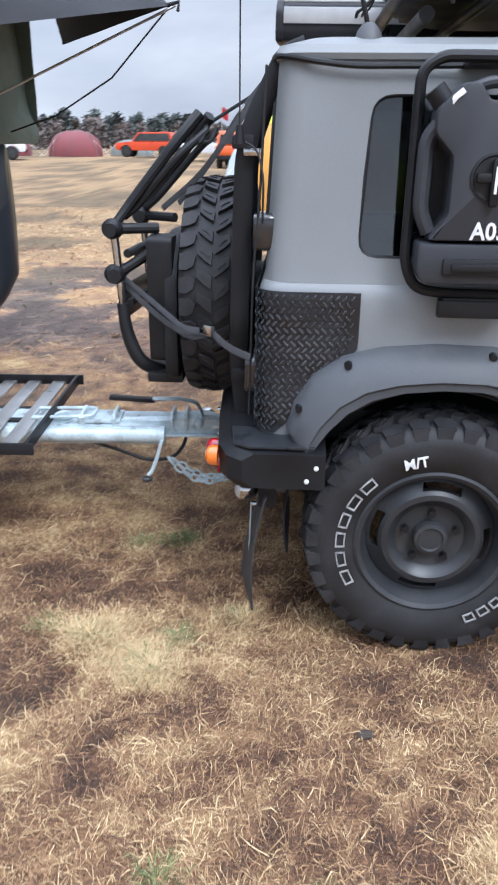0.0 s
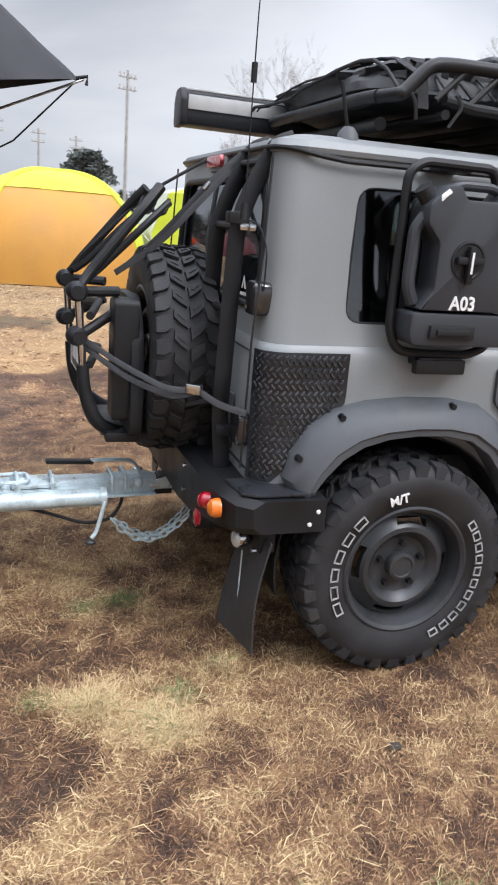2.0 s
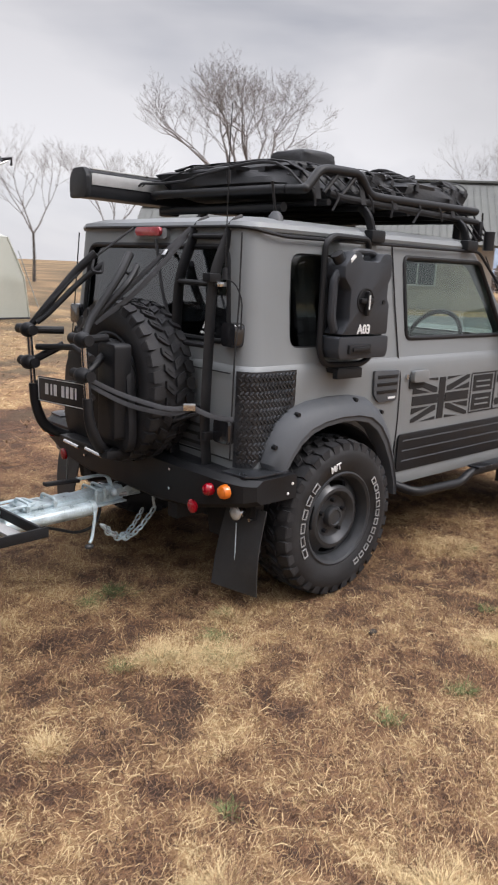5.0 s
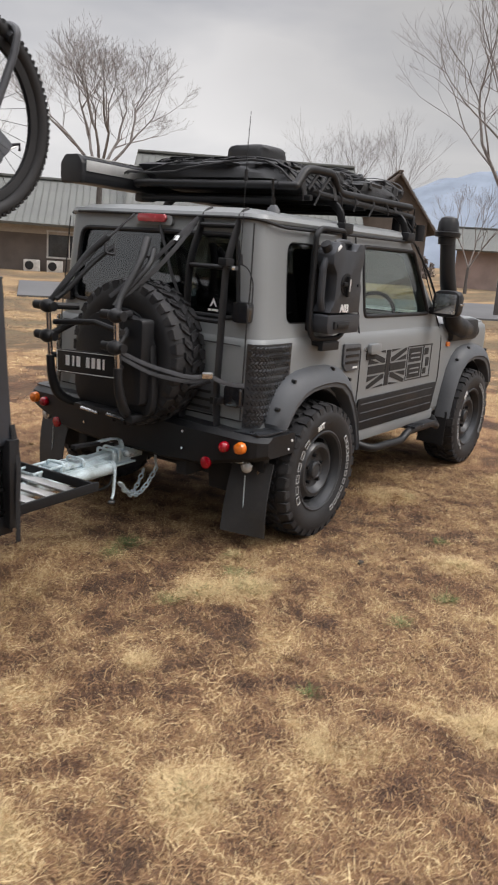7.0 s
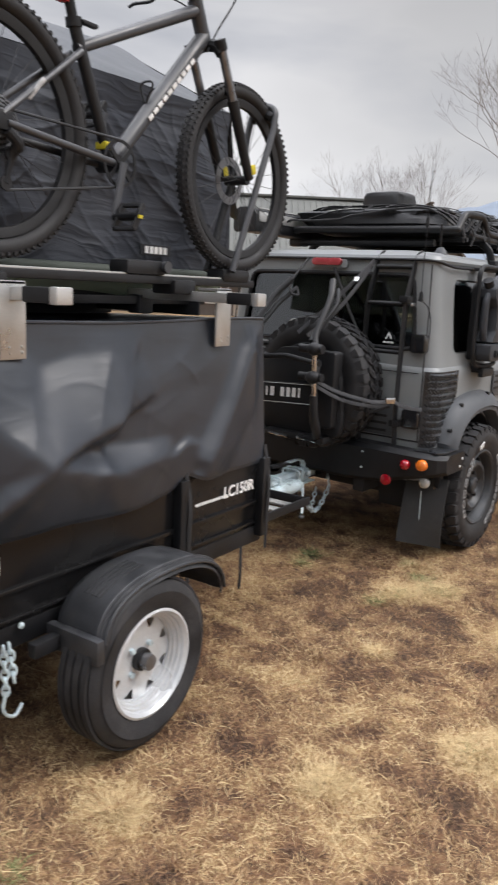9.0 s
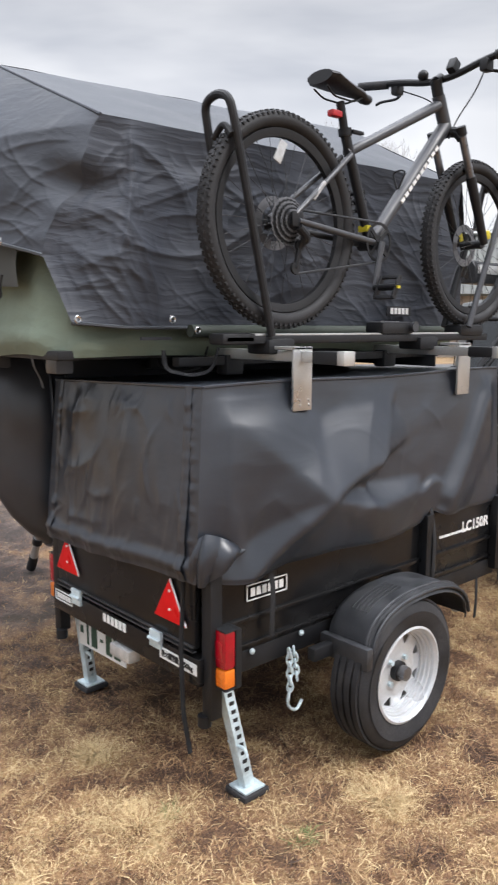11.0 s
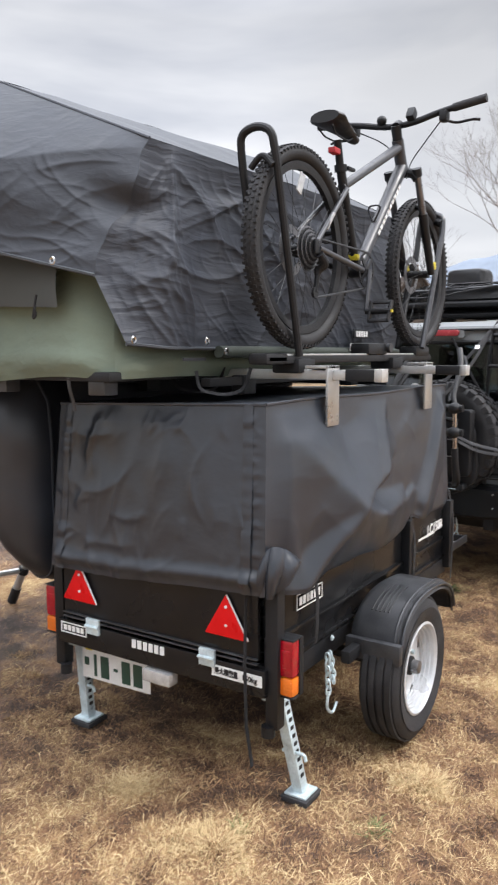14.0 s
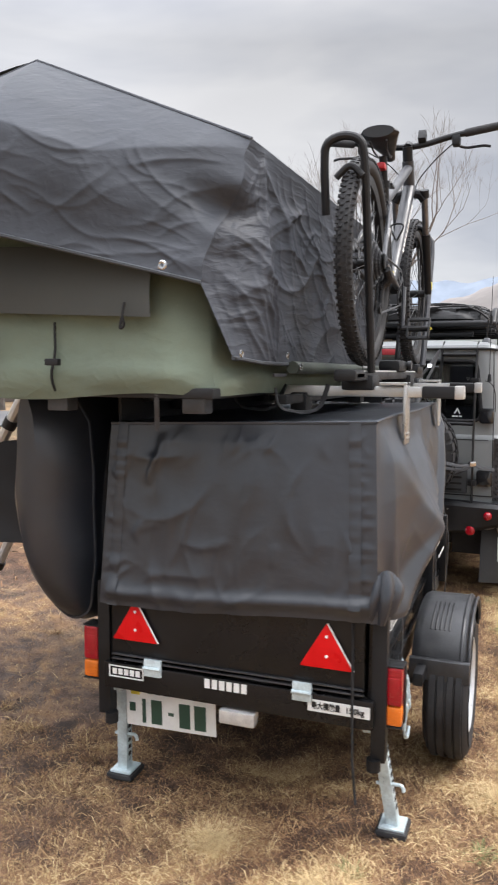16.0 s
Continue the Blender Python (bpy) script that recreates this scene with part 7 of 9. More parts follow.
def fly_near(u, v):
    """Near wall of the fly; its rear edge runs from the shoulder to the hem's corner."""
    e = CORNER[0].lerp(CORNER[1], v / 0.66) if v < 0.66 else CORNER[1].lerp(CORNER[2], (v - 0.66) / 0.34)
    k = min(1.0, u / 0.10)
    k = k * k * (3 - 2 * k)
    z = SH[1] + 0.03 * u - (SH[1] + 0.03 * u - 1.475) * v
    f = sampled(FOLDS_NEAR, u, v) + 0.006 * nz(u * 6, v * 2, 3)
    y = SH[0] - 0.02 - 0.050 * math.sin(math.pi * v * 0.6) + 0.03 * min(1.0, v * 6)
    p = Vector((e.x + (FX1 - e.x) * u, e.y + (y - e.y) * k, e.z + (z - e.z) * k))
    p.y -= f * min(1.0, v * 6) * min(1.0, u * 16)
    if v < 0.66:
        p += jag(v / 0.66) * max(0.0, 1 - u / 0.08)
    p.x -= 0.6 * f * min(1.0, v * 6) * max(0.0, 1 - u * 6) * min(1.0, u * 16)
    return p


def fly_slope(u, v):
    x = FX0 + (FX1 - FX0) * u
    sag = 0.020 * math.sin(math.pi * v) * (0.6 + 0.4 * math.sin(u * 6))
    d = (v - 0.25 - 0.9 * u) / 0.10
    tuck = 0.012 * math.exp(-abs(d)) * math.sin(math.pi * v)
    rnd_ = 0.012 * (1 - math.exp(-((1 - v) / 0.06) ** 2)) - 0.012
    return Vector((x, SH[0] - 0.02 + (RG[0] - SH[0] + 0.02) * v, SH[1] + (RG[1] - SH[1]) * v + (0.03 + 0.06 * v) * u + (tuck - sag + 0.006 * nz(u * 8, v * 4)) * min(1.0, 2.5 * u) + rnd_ * min(1.0, 8 * u) - 0.012 * v * (1 - min(1.0, 8 * u))))


def fly_far(u, v):
    x = FX0 - 0.25 * v * (1 - u) + (FX1 - FX0 + 0.05 * v) * u
    return Vector((x, RG[0] + 1.05 * v, RG[1] - 0.012 + 0.09 * u - 0.40 * v ** 1.15 + 0.008 * nz(u * 8, v * 4, 3)))


TOP = [Vector((FX0, SH[0] - 0.02, SH[1])), Vector((FX0, RG[0], RG[1] - 0.012)), Vector((FX0 - 0.25, RG[0] + 1.05, RG[1] - 0.412))]
HEM = [Vector((-3.125, 2.712, 1.690)), Vector((-3.30, 3.30, 1.835)), Vector((-3.50, RG[0] + 1.05, 1.93))]


def fly_rear(u, v):
    def at(P, t):
        return P[0].lerp(P[1], t * 2) if t < 0.5 else P[1].lerp(P[2], t * 2 - 1)
    a, b = at(TOP, u), at(HEM, u)
    p = a.lerp(b, v)
    out = 0.03 * math.sin(math.pi * v) * (0.4 + 0.6 * u) * min(1, 6 * u)
    # one strong fold runs from the shoulder out to the far corner: above it the cloth leans, below it hangs
    vf = min(0.44, 0.08 + 1.35 * u)
    k = (v / vf) ** 0.9 if v < vf else ((1 - v) / (1 - vf)) ** 1.15
    fold = 0.15 * min(1.0, 0.25 + 1.6 * u) * min(1.0, 12 * u) * k / (1 + 0.03 * k ** 14)
    w = (sampled(FOLDS_REAR, u, v) + 0.010 * nz(u * 5, v * 4, 7)) * min(1, v * 5) * min(1, 14 * u)
    p.x -= out + fold + w
    return p + jag(v) * max(0.0, 1 - u / 0.10)


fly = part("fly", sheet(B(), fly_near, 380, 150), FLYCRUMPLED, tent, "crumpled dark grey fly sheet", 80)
part("label_tag", box(B(), (-1.55, 2.572, 1.545), (0.17, 0.004, 0.040), bev=0.001), FLYUNDER, fly, "black sewn label")
marks("label_print", -1.55, 2.5695, 1.545, 0.13, 0.026, fly, 5, "side")
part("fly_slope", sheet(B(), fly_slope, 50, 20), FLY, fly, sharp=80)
part("fly_seam", tube(B(), [TOP[0].lerp(TOP[1], k / 12) - Vector((0, 0, 0.002)) for k in range(13)] + [TOP[1].lerp(TOP[2], k / 8) - Vector((0, 0, 0.002)) for k in range(1, 9)], 0.006, 8), FLYFOLDED, fly, "rounded seam of the fly")
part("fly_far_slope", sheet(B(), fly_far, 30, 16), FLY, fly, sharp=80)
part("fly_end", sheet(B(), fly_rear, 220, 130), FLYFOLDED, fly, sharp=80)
# front end: drawn out to a pole tip
TIP = Vector((-0.325, 3.283, 1.872))


def fly_front(u, v):
    if u < 0.5:
        a = Vector((FX1, SH[0] - 0.02, SH[1] + 0.03)).lerp(Vector((FX1, RG[0], RG[1] + 0.078)), u * 2)
        b = Vector((-0.98, 2.60, 1.70)).lerp(TIP, (u * 2) ** 1.1)
    else:
        a = Vector((FX1, RG[0], RG[1] + 0.078)).lerp(Vector((FX1 + 0.05, 4.0, RG[1] - 0.19)), u * 2 - 1)
        b = TIP.lerp(Vector((-0.90, 3.95, 1.80)), (u * 2 - 1) ** 0.9)
    p = a.lerp(b, v)
    p.z -= 0.03 * math.sin(math.pi * v)
    p.x += 0.010 * nz(u * 8, v * 6, 5)
    return p


part("fly_end", sheet(B(), fly_front, 40, 20), FLYUNDER, fly, "black awning end drawn out to a pole tip", 80)
part("fly_pole", tube(B(), [(-1.02, 3.25, 1.55), TIP + Vector((0.02, 0, 0))], 0.005, 8), ALU, tent)
part("fly_tip", tube(B(), [TIP + Vector((-0.02, 0, 0)), TIP + Vector((0.035, -0.005, 0.012)), TIP + Vector((0.03, -0.01, -0.02))], 0.007, 8), BLACKSTRAP, tent)
part("guy_line", tube(B(), [TIP, TIP.lerp(Vector((-1.02, 3.40, 1.42)), 0.35) + Vector((0, 0, -0.09)), TIP.lerp(Vector((-1.02, 3.40, 1.42)), 0.7) + Vector((0, 0, -0.07)), Vector((-1.02, 3.40, 1.42))], 0.0035, 6), BLACKSTRAP, tent)
part("guy_line", tube(B(), [HEM[2], HEM[2] + Vector((0.15, -0.1, -0.28)), Vector((TX0 - 0.03, 3.38, 1.455))], 0.0035, 6), BLACKSTRAP, tent)
for p in (Vector((-3.225, 2.775, 1.726)), Vector((-3.066, 2.618, 1.499)), Vector((-2.736, 2.588, 1.500)), Vector((-2.645, 2.572, 1.466))):
    part("grommet", lathe(B(), [(0.006, 0), (0.012, 0.002), (0.013, 0.004), (0.010, 0.006), (0.005, 0.005)], 14, Matrix.Translation(p) @ (REAR if p.x < -3.1 else SIDE)), CHROME, tent, "steel grommet")
part("fly_hem", tube(B(), [fly_rear(k / 40, 1.0) for k in range(41)], 0.006, 6), FLY, tent)
part("fly_hem", tube(B(), [fly_near(k / 60, 1.0) for k in range(61)], 0.006, 6), FLY, tent)
ROLLGREEN = mat("dark_green_canvas", (0.050, 0.062, 0.050), 0.7, 0.0, 0.14, 4.0, 500, 0.1)
roll = part("rolled_cover_edge", tube(B(), [(-2.66, 2.592, 1.464), (-2.0, 2.590, 1.462), (-1.05, 2.588, 1.462)], 0.021, 12), ROLLGREEN, tent, "rolled dark green edge along the base")
marks("tent_label", -1.62, 2.565, 1.485, 0.13, 0.035, tent, 5, "side")

# travel cover hanging under the far edge
bag = thing("travel_cover", "black PVC travel cover hanging below the tent", "cover")
PROFILE = fillet([(0, 3.36, 1.375), (0, 3.46, 1.36), (0, 3.55, 1.20), (0, 3.58, 0.98), (0, 3.54, 0.78), (0, 3.45, 0.63), (0, 3.37, 0.585), (0, 3.29, 0.62), (0, 3.265, 0.80), (0, 3.27, 1.05), (0, 3.29, 1.28)], 0.06, 4)


def bag_row(t, grow=0.0):
    x = -3.03 + 2.0 * t
    e = min(1.0, math.sin(math.pi * min(0.5, t * 3.2)) if t < 0.5 else math.sin(math.pi * min(0.5, (1 - t) * 3.2)))
    e = 0.25 + 0.75 * e ** 0.8
    row = []
    for p in PROFILE:
        zc = 1.375 - (1.375 - p.z) * (0.57 + 0.47 * e)
        row.append(Vector((x, 3.36 + (p.y - 3.40) * (e + grow) + 0.014 * nz(x * 3, p.z * 4), zc + (0.0 if p.z > 1.2 else -grow * 0.1))))
    return row


part("cover_body", loft(B(), [bag_row(k / 32) for k in range(33)]), PVC, bag, sharp=60)
for t in (0.10, 0.55, 0.90):
    part("piping", tube(B(), [p for p in bag_row(t, 0.02)], 0.006, 6, closed=True), PVC, bag, "sewn black piping")
solo("storage_pouch", sheet(B(), lambda u, v: Vector((-2.28 - 0.05 * u + 0.03 * nz(u * 3, v * 3), 3.80 + 0.62 * u, 1.16 - 0.05 * u - (0.46 - 0.06 * u * u) * v)), 12, 10, 0.02), FLYUNDER, "black cloth pouch hung beside the tent ladder", "pouch")

ladder = thing("tent_ladder", "telescopic aluminium ladder leaning on the tent", "ladder")
RAILS = [(Vector((-2.30, 3.89, 1.38)), Vector((-2.208, 4.765, 0.03))), (Vector((-1.90, 3.89, 1.38)), Vector((-1.905, 4.62, 0.03)))]
for a, b in RAILS:
    part("ladder_rail", tube(B(), [a, a.lerp(b, 0.55), b], [0.026, 0.024, 0.022], 10), ALU, ladder)
    part("ladder_foot", cyl(B(), a.lerp(b, 0.955), a.lerp(b, 1.02), 0.028, 12), PLASTIC, ladder)
for k in range(5):
    t = 0.12 + 0.187 * k
    part("ladder_rung", tube(B(), [RAILS[0][0].lerp(RAILS[0][1], t), RAILS[1][0].lerp(RAILS[1][1], t)], 0.017, 8), ALU, ladder)
    for a, b in RAILS:
        part("rail_collar", cyl(B(), a.lerp(b, t - 0.013), a.lerp(b, t + 0.013), 0.031, 12), PLASTIC, ladder)

# ---------------------------------------------------------------- bicycle on its tray
YB = 2.410
tr = thing("bike_tray", "black wheel tray with hooped arms holding the bicycle", "bike rack")
part("tray_rail", box(B(), (-1.93, YB, 1.437), (1.52, 0.075, 0.028), bev=0.006), PLASTIC, tr)
part("tray_top", box(B(), (-1.93, YB - 0.02, 1.453), (1.30, 0.022, 0.008), bev=0.002), ALU, tr, "pale aluminium rail top")
for x in (-2.46, -1.63):
    part("tray_clamp", box(B(), (x, YB, 1.415), (0.12, 0.11, 0.05), bev=0.01), PLASTIC, tr)
part("front_cradle", box(B(), (-1.30, YB, 1.465), (0.18, 0.09, 0.05), bev=0.018), PLASTIC, tr)
part("mid_knob", box(B(), (-1.82, YB, 1.475), (0.20, 0.09, 0.05), bev=0.018), PLASTIC, tr)
part("mid_knob", cyl(B(), (-1.74, YB - 0.05, 1.48), (-1.74, YB - 0.065, 1.48), 0.02, 16), FENDER, tr)
part("end_block", box(B(), (-2.63, YB, 1.440), (0.14, 0.075, 0.038), bev=0.012), PLASTIC, tr)


def hoop(base, top, y, w, sgn):
    """A U-shaped arm over the wheel."""
    pts = [(base[0], y - w, base[1]), (top[0] - sgn * 0.02, y - w, top[1] - 0.09), (top[0] + sgn * 0.0, y - w * 0.9, top[1] - 0.01), (top[0], y, top[1] + 0.01), (top[0], y + w * 0.9, top[1] - 0.01), (top[0] - sgn * 0.02, y + w, top[1] - 0.09), (top[0] - sgn * 0.05, y + w, top[1] - 0.22)]
    return tube(B(), fillet(pts, 0.06, 6), 0.0135, 10)


part("rear_hoop", hoop((-2.50, 1.45), (-2.678, 2.168), YB + 0.02, 0.065, -1), PLASTIC, tr, "black hooped arm")
part("front_hoop", hoop((-1.36, 1.48), (-1.10, 2.125), YB, 0.06, 1), BIKEGREY, tr, "grey hooped arm")
part("front_hoop", tube(B(), [(-1.36, YB + 0.06, 1.48), (-1.20, YB + 0.06, 1.88)], 0.015, 10), PLASTIC, tr)
part("wheel_cup", tube(B(), fillet([(-2.668, YB - 0.040, 2.050), (-2.668, YB + 0.0, 2.094), (-2.668, YB + 0.045, 2.050)], 0.03, 5), 0.011, 10), PLASTIC, tr)
part("wheel_cup", tube(B(), fillet([(-1.11, YB - 0.05, 2.08), (-1.10, YB, 2.105), (-1.11, YB + 0.05, 2.08)], 0.04, 5), 0.020, 10), PLASTIC, tr)

bike = thing("mountain_bike", "graphite grey hardtail mountain bike held upright in the tray", "bicycle")
AR, AF, BB_, WR = Vector((-2.415, YB, 1.820)), Vector((-1.269, YB, 1.827)), Vector((-1.960, YB, 1.785)), 0.348
HT, HB = Vector((-1.560, YB, 2.378)), Vector((-1.505, YB, 2.266))
ST = Vector((-2.100, YB, 2.105))


def bike_wheel(c, cassette):
    w = new("wheel")
    w.parent = bike
    tagged(w, "spoked wheel with knobbly black tyre")
    W = Matrix.Translation(c) @ SIDE
    tyre = part("tyre", lathe(B(), [(WR - 0.028 + 0.027 * math.cos(a), 0.027 * math.sin(a)) for a in [2 * math.pi * i / 12 for i in range(12)]], 64, W, closed=True), BIKETYRE, w)
    bm = B()
    n = 92
    for i in range(n):
        for hh, tt in ((-0.022, 0.35), (-0.008, 0.0), (0.008, 0.5), (0.022, 0.85)):
            a = 2 * math.pi * (i + tt) / n
            r = WR - (0.011 if abs(hh) > 0.015 else 0.002)
            da, dh = 0.42 * math.pi / n, 0.0055
            q = [(a - da, hh - dh), (a + da, hh - dh), (a + da, hh + dh), (a - da, hh + dh)]
            block(bm, [wrap(x, y, r - 0.006, W) for x, y in q], [wrap(x, y, r + 0.0025, W) for x, y in q])
    part("tread", bm, BIKETYRE, tyre, sharp=20)
    part("rim", lathe(B(), [(WR - 0.055, 0.014), (WR - 0.060, 0.014), (WR - 0.082, 0.009), (WR - 0.082, -0.009), (WR - 0.060, -0.014), (WR - 0.055, -0.014)], 64, W, closed=True), PLASTIC, w)
    hub = part("hub", cyl(B(), c + Vector((0, -0.05, 0)), c + Vector((0, 0.05, 0)), 0.018, 16), BLACK, w)
    for i in range(28):
        a = 2 * math.pi * i / 28
        b = a + (0.35 if i % 4 < 2 else -0.35)
        s = 0.026 if i % 2 else -0.026
        part("spoke", tube(B(), [W @ Vector((0.020 * math.cos(b), 0.020 * math.sin(b), s)), W @ Vector(((WR - 0.08) * math.cos(a), (WR - 0.08) * math.sin(a), 0))], 0.0011, 5), RIM, w)
    part("brake_disc", lathe(B(), [(0.058, -0.036), (0.088, -0.036), (0.088, -0.038), (0.058, -0.038)], 40, W, closed=True), SPROCKET, hub)
    if cassette:
        for k in range(8):
            r = 0.076 - 0.0068 * k
            rr = []
            bm = B()
            pts = []
            for i in range(48):
                a = 2 * math.pi * i / 48
                pts.append(((r + (0.003 if i % 2 else 0)) * math.cos(a), (r + (0.003 if i % 2 else 0)) * math.sin(a)))
            prism(bm, pts, 0.028 + 0.0042 * k, 0.0298 + 0.0042 * k, "xy", W)
            part("sprocket", bm, BLACK if k % 2 else SPROCKET, hub)
    return w


wr = bike_wheel(AR, True)
bike_wheel(AF, False)
part("reflector_tag", box(B(), AR + Vector((-0.02, -0.01, 0.22)), (0.034, 0.006, 0.075), pose(0, 0, 0, 0, 25, 0), bev=0.004), CLEARLENS, wr)
fr = new("bike_frame")
fr.parent = bike
tagged(fr, "graphite grey aluminium frame with pale marks")


def tb(name, a, b, r0, r1=None, m_=BIKEGREY, parent=None, flat=1.0):
    return part(name, tube(B(), [Vector(a), (Vector(a) + Vector(b)) / 2, Vector(b)], [r0, ((r1 or r0) + r0) / 2, r1 or r0], 14, flat=flat), m_, parent or fr)


tb("head_tube", HB, HT, 0.026)
tb("top_tube", HT - Vector((0, 0, 0.035)), ST - Vector((0, 0, 0.02)), 0.021, 0.017)
dt = tb("down_tube", HB + Vector((0, 0, 0.01)), BB_, 0.028, 0.024)
tb("seat_tube", BB_, ST + Vector((-0.008, 0, 0.04)), 0.018, 0.018, PLASTIC)
for s in (-1, 1):
    tb("chain_stay", BB_ + Vector((-0.02, s * 0.035, 0)), AR + Vector((0.01, s * 0.066, 0)), 0.012, 0.010, BIKEGREY if s < 0 else PLASTIC)
    tb("seat_stay", ST + Vector((0.0, s * 0.022, -0.03)), AR + Vector((0.0, s * 0.064, 0.02)), 0.010, 0.008)
    part("dropout", box(B(), AR + Vector((0.005, s * 0.066, 0.005)), (0.05, 0.008, 0.05), bev=0.004), BLACK, fr)
part("bottom_bracket", cyl(B(), BB_ + Vector((0, -0.042, 0)), BB_ + Vector((0, 0.042, 0)), 0.026, 18), BLACK, fr)
ax_ = (BB_ - HB).normalized()
for k in range(10):
    p = HB.lerp(BB_, 0.20 + 0.050 * k)
    q = Matrix.Translation(p + Vector((0.0, -0.0275, 0.0))) @ Matrix.Rotation(math.atan2(-ax_.z, ax_.x), 4, "Y")
    part("frame_mark", moved(box(B(), (0, 0, 0), (0.024, 0.003, 0.013)), q), WHITE, dt)
part("stay_mark", box(B(), ST.lerp(AR, 0.62) + Vector((0, -0.053, 0)), (0.085, 0.010, 0.013), pose(0, 0, 0, 0, -48, 0), bev=0.004), MARKGREY, fr)
# seat post, saddle, tail light
SP = Vector((-2.140, YB, 2.250))
tb("seat_post", ST + Vector((-0.005, 0, 0.02)), SP, 0.015, 0.015, BLACK)
part("seat_clamp", cyl(B(), ST + Vector((-0.008, 0, 0.035)), ST + Vector((-0.012, 0, 0.06)), 0.024, 16), BLACK, fr)
part("clamp_lever", box(B(), ST + Vector((0.03, -0.02, 0.05)), (0.06, 0.02, 0.012), bev=0.004), BLACK, fr)
sd_rings = []
for k in range(11):
    t = k / 10
    x = -2.245 + 0.255 * t
    w = 0.060 * (1 - t) ** 1.6 + 0.020 + 0.006 * math.sin(math.pi * t)
    if k == 0:
        w *= 0.72
    zc = 2.292 + 0.018 * (1 - t) ** 2 - 0.004 * t + (0.010 if t > 0.8 else 0) * -1
    sd_rings.append([Vector((x, YB + w * math.cos(a), zc + (0.020 if math.sin(a) > 0 else 0.022 * (1 - 0.4 * t)) * math.sin(a))) for a in [2 * math.pi * i / 16 for i in range(16)]])
sdl = part("saddle", loft(B(), sd_rings), SEATMAT, bike, "black vinyl saddle")
for s in (-1, 1):
    part("saddle_rail", tube(B(), fillet([(-2.24, YB + s * 0.03, 2.277), (-2.20, YB + s * 0.024, 2.252), (-2.09, YB + s * 0.022, 2.252), (-2.03, YB + s * 0.012, 2.282)], 0.03, 4), 0.0035, 6), BLACK, sdl)
part("tail_light", box(B(), SP + Vector((-0.025, 0, -0.045)), (0.05, 0.03, 0.022), bev=0.006), REDPLASTIC, bike, "small red tail light")
# fork
cr = HB + Vector((0.012, 0, -0.035))
fk = new("suspension_fork")
fk.parent = bike
tagged(fk, "black suspension fork with yellow dropout caps")
part("fork_crown", tube(B(), fillet([cr + Vector((0.010, -0.066, -0.012)), cr + Vector((0.004, -0.050, 0.014)), cr + Vector((0.0, 0.0, 0.022)), cr + Vector((0.004, 0.050, 0.014)), cr + Vector((0.010, 0.066, -0.012))], 0.02, 4), 0.021, 10), BLACK, fk)
for s in (-1, 1):
    a, b = cr + Vector((0.0, s * 0.066, 0.02)), AF + Vector((-0.012, s * 0.066, 0.0))
    mid = a.lerp(b, 0.40)
    part("stanchion", tube(B(), [a, mid], 0.0155, 12), SPROCKET, fk, "dull silver stanchion")
    part("stanchion_cap", cyl(B(), a - (b - a).normalized() * 0.012, a + (b - a).normalized() * 0.022, 0.021, 14), BLACK, fk)
    part("lower_leg", tube(B(), [mid, b], [0.021, 0.017], 12), BLACK, fk)
    part("dropout_cap", box(B(), b + Vector((0.005, 0, 0.035)), (0.030, 0.036, 0.036), pose(0, 0, 0, 0, -17, 0), bev=0.006), YELLOWTRIM, fk, "yellow band")
part("fork_arch", tube(B(), fillet([cr.lerp(AF, 0.42) + Vector((0.02, -0.066, 0)), cr.lerp(AF, 0.28) + Vector((0.035, -0.05, 0)), cr.lerp(AF, 0.28) + Vector((0.035, 0.05, 0)), cr.lerp(AF, 0.42) + Vector((0.02, 0.066, 0))], 0.03, 4), 0.012, 8), BLACK, fk)
# bar, stem, grips, levers, cables
SM = Vector((-1.578, YB, 2.435))
tb("steerer", HT, HT + Vector((-0.022, 0, 0.055)), 0.022, 0.022, BLACK)
part("stem", tube(B(), [HT + Vector((-0.02, 0, 0.05)), SM + Vector((0.03, 0, 0.012))], 0.019, 12), BLACK, bike)
bar = part("handlebar", tube(B(), fillet([(-1.545, YB - 0.370, 2.492), (-1.545, YB - 0.18, 2.470), (-1.548, YB - 0.06, 2.440), (-1.548, YB + 0.06, 2.440), (-1.570, YB + 0.18, 2.465), (-1.605, YB + 0.355, 2.478)], 0.06, 6), 0.0135, 10), BLACK, bike, "black riser handlebar")
for s in (-1, 1):
    part("grip", tube(B(), [(-1.578, YB + 0.235, 2.466), (-1.606, YB + 0.365, 2.479)] if s > 0 else [(-1.545, YB - 0.240, 2.477), (-1.545, YB - 0.378, 2.493)], 0.0175, 12), RUBBER, bar)
    part("brake_clamp", box(B(), (-1.555, YB + s * 0.205, 2.445), (0.05, 0.035, 0.045), bev=0.01), BLACK, bar)
    part("brake_lever", tube(B(), fillet([(-1.53, YB + s * 0.205, 2.435), (-1.505, YB + s * 0.24, 2.425), (-1.520, YB + s * 0.32, 2.425), (-1.515, YB + s * 0.345, 2.42)], 0.02, 3), 0.006, 8), BLACK, bar)
part("bell", ball(B(), (-1.56, YB + 0.075, 2.47), 0.022), BLACK, bar)
part("display_mount", box(B(), (-1.555, YB - 0.06, 2.475), (0.04, 0.035, 0.05), pose(0, 0, 0, 0, 30, 0), bev=0.006), BLACK, bar)
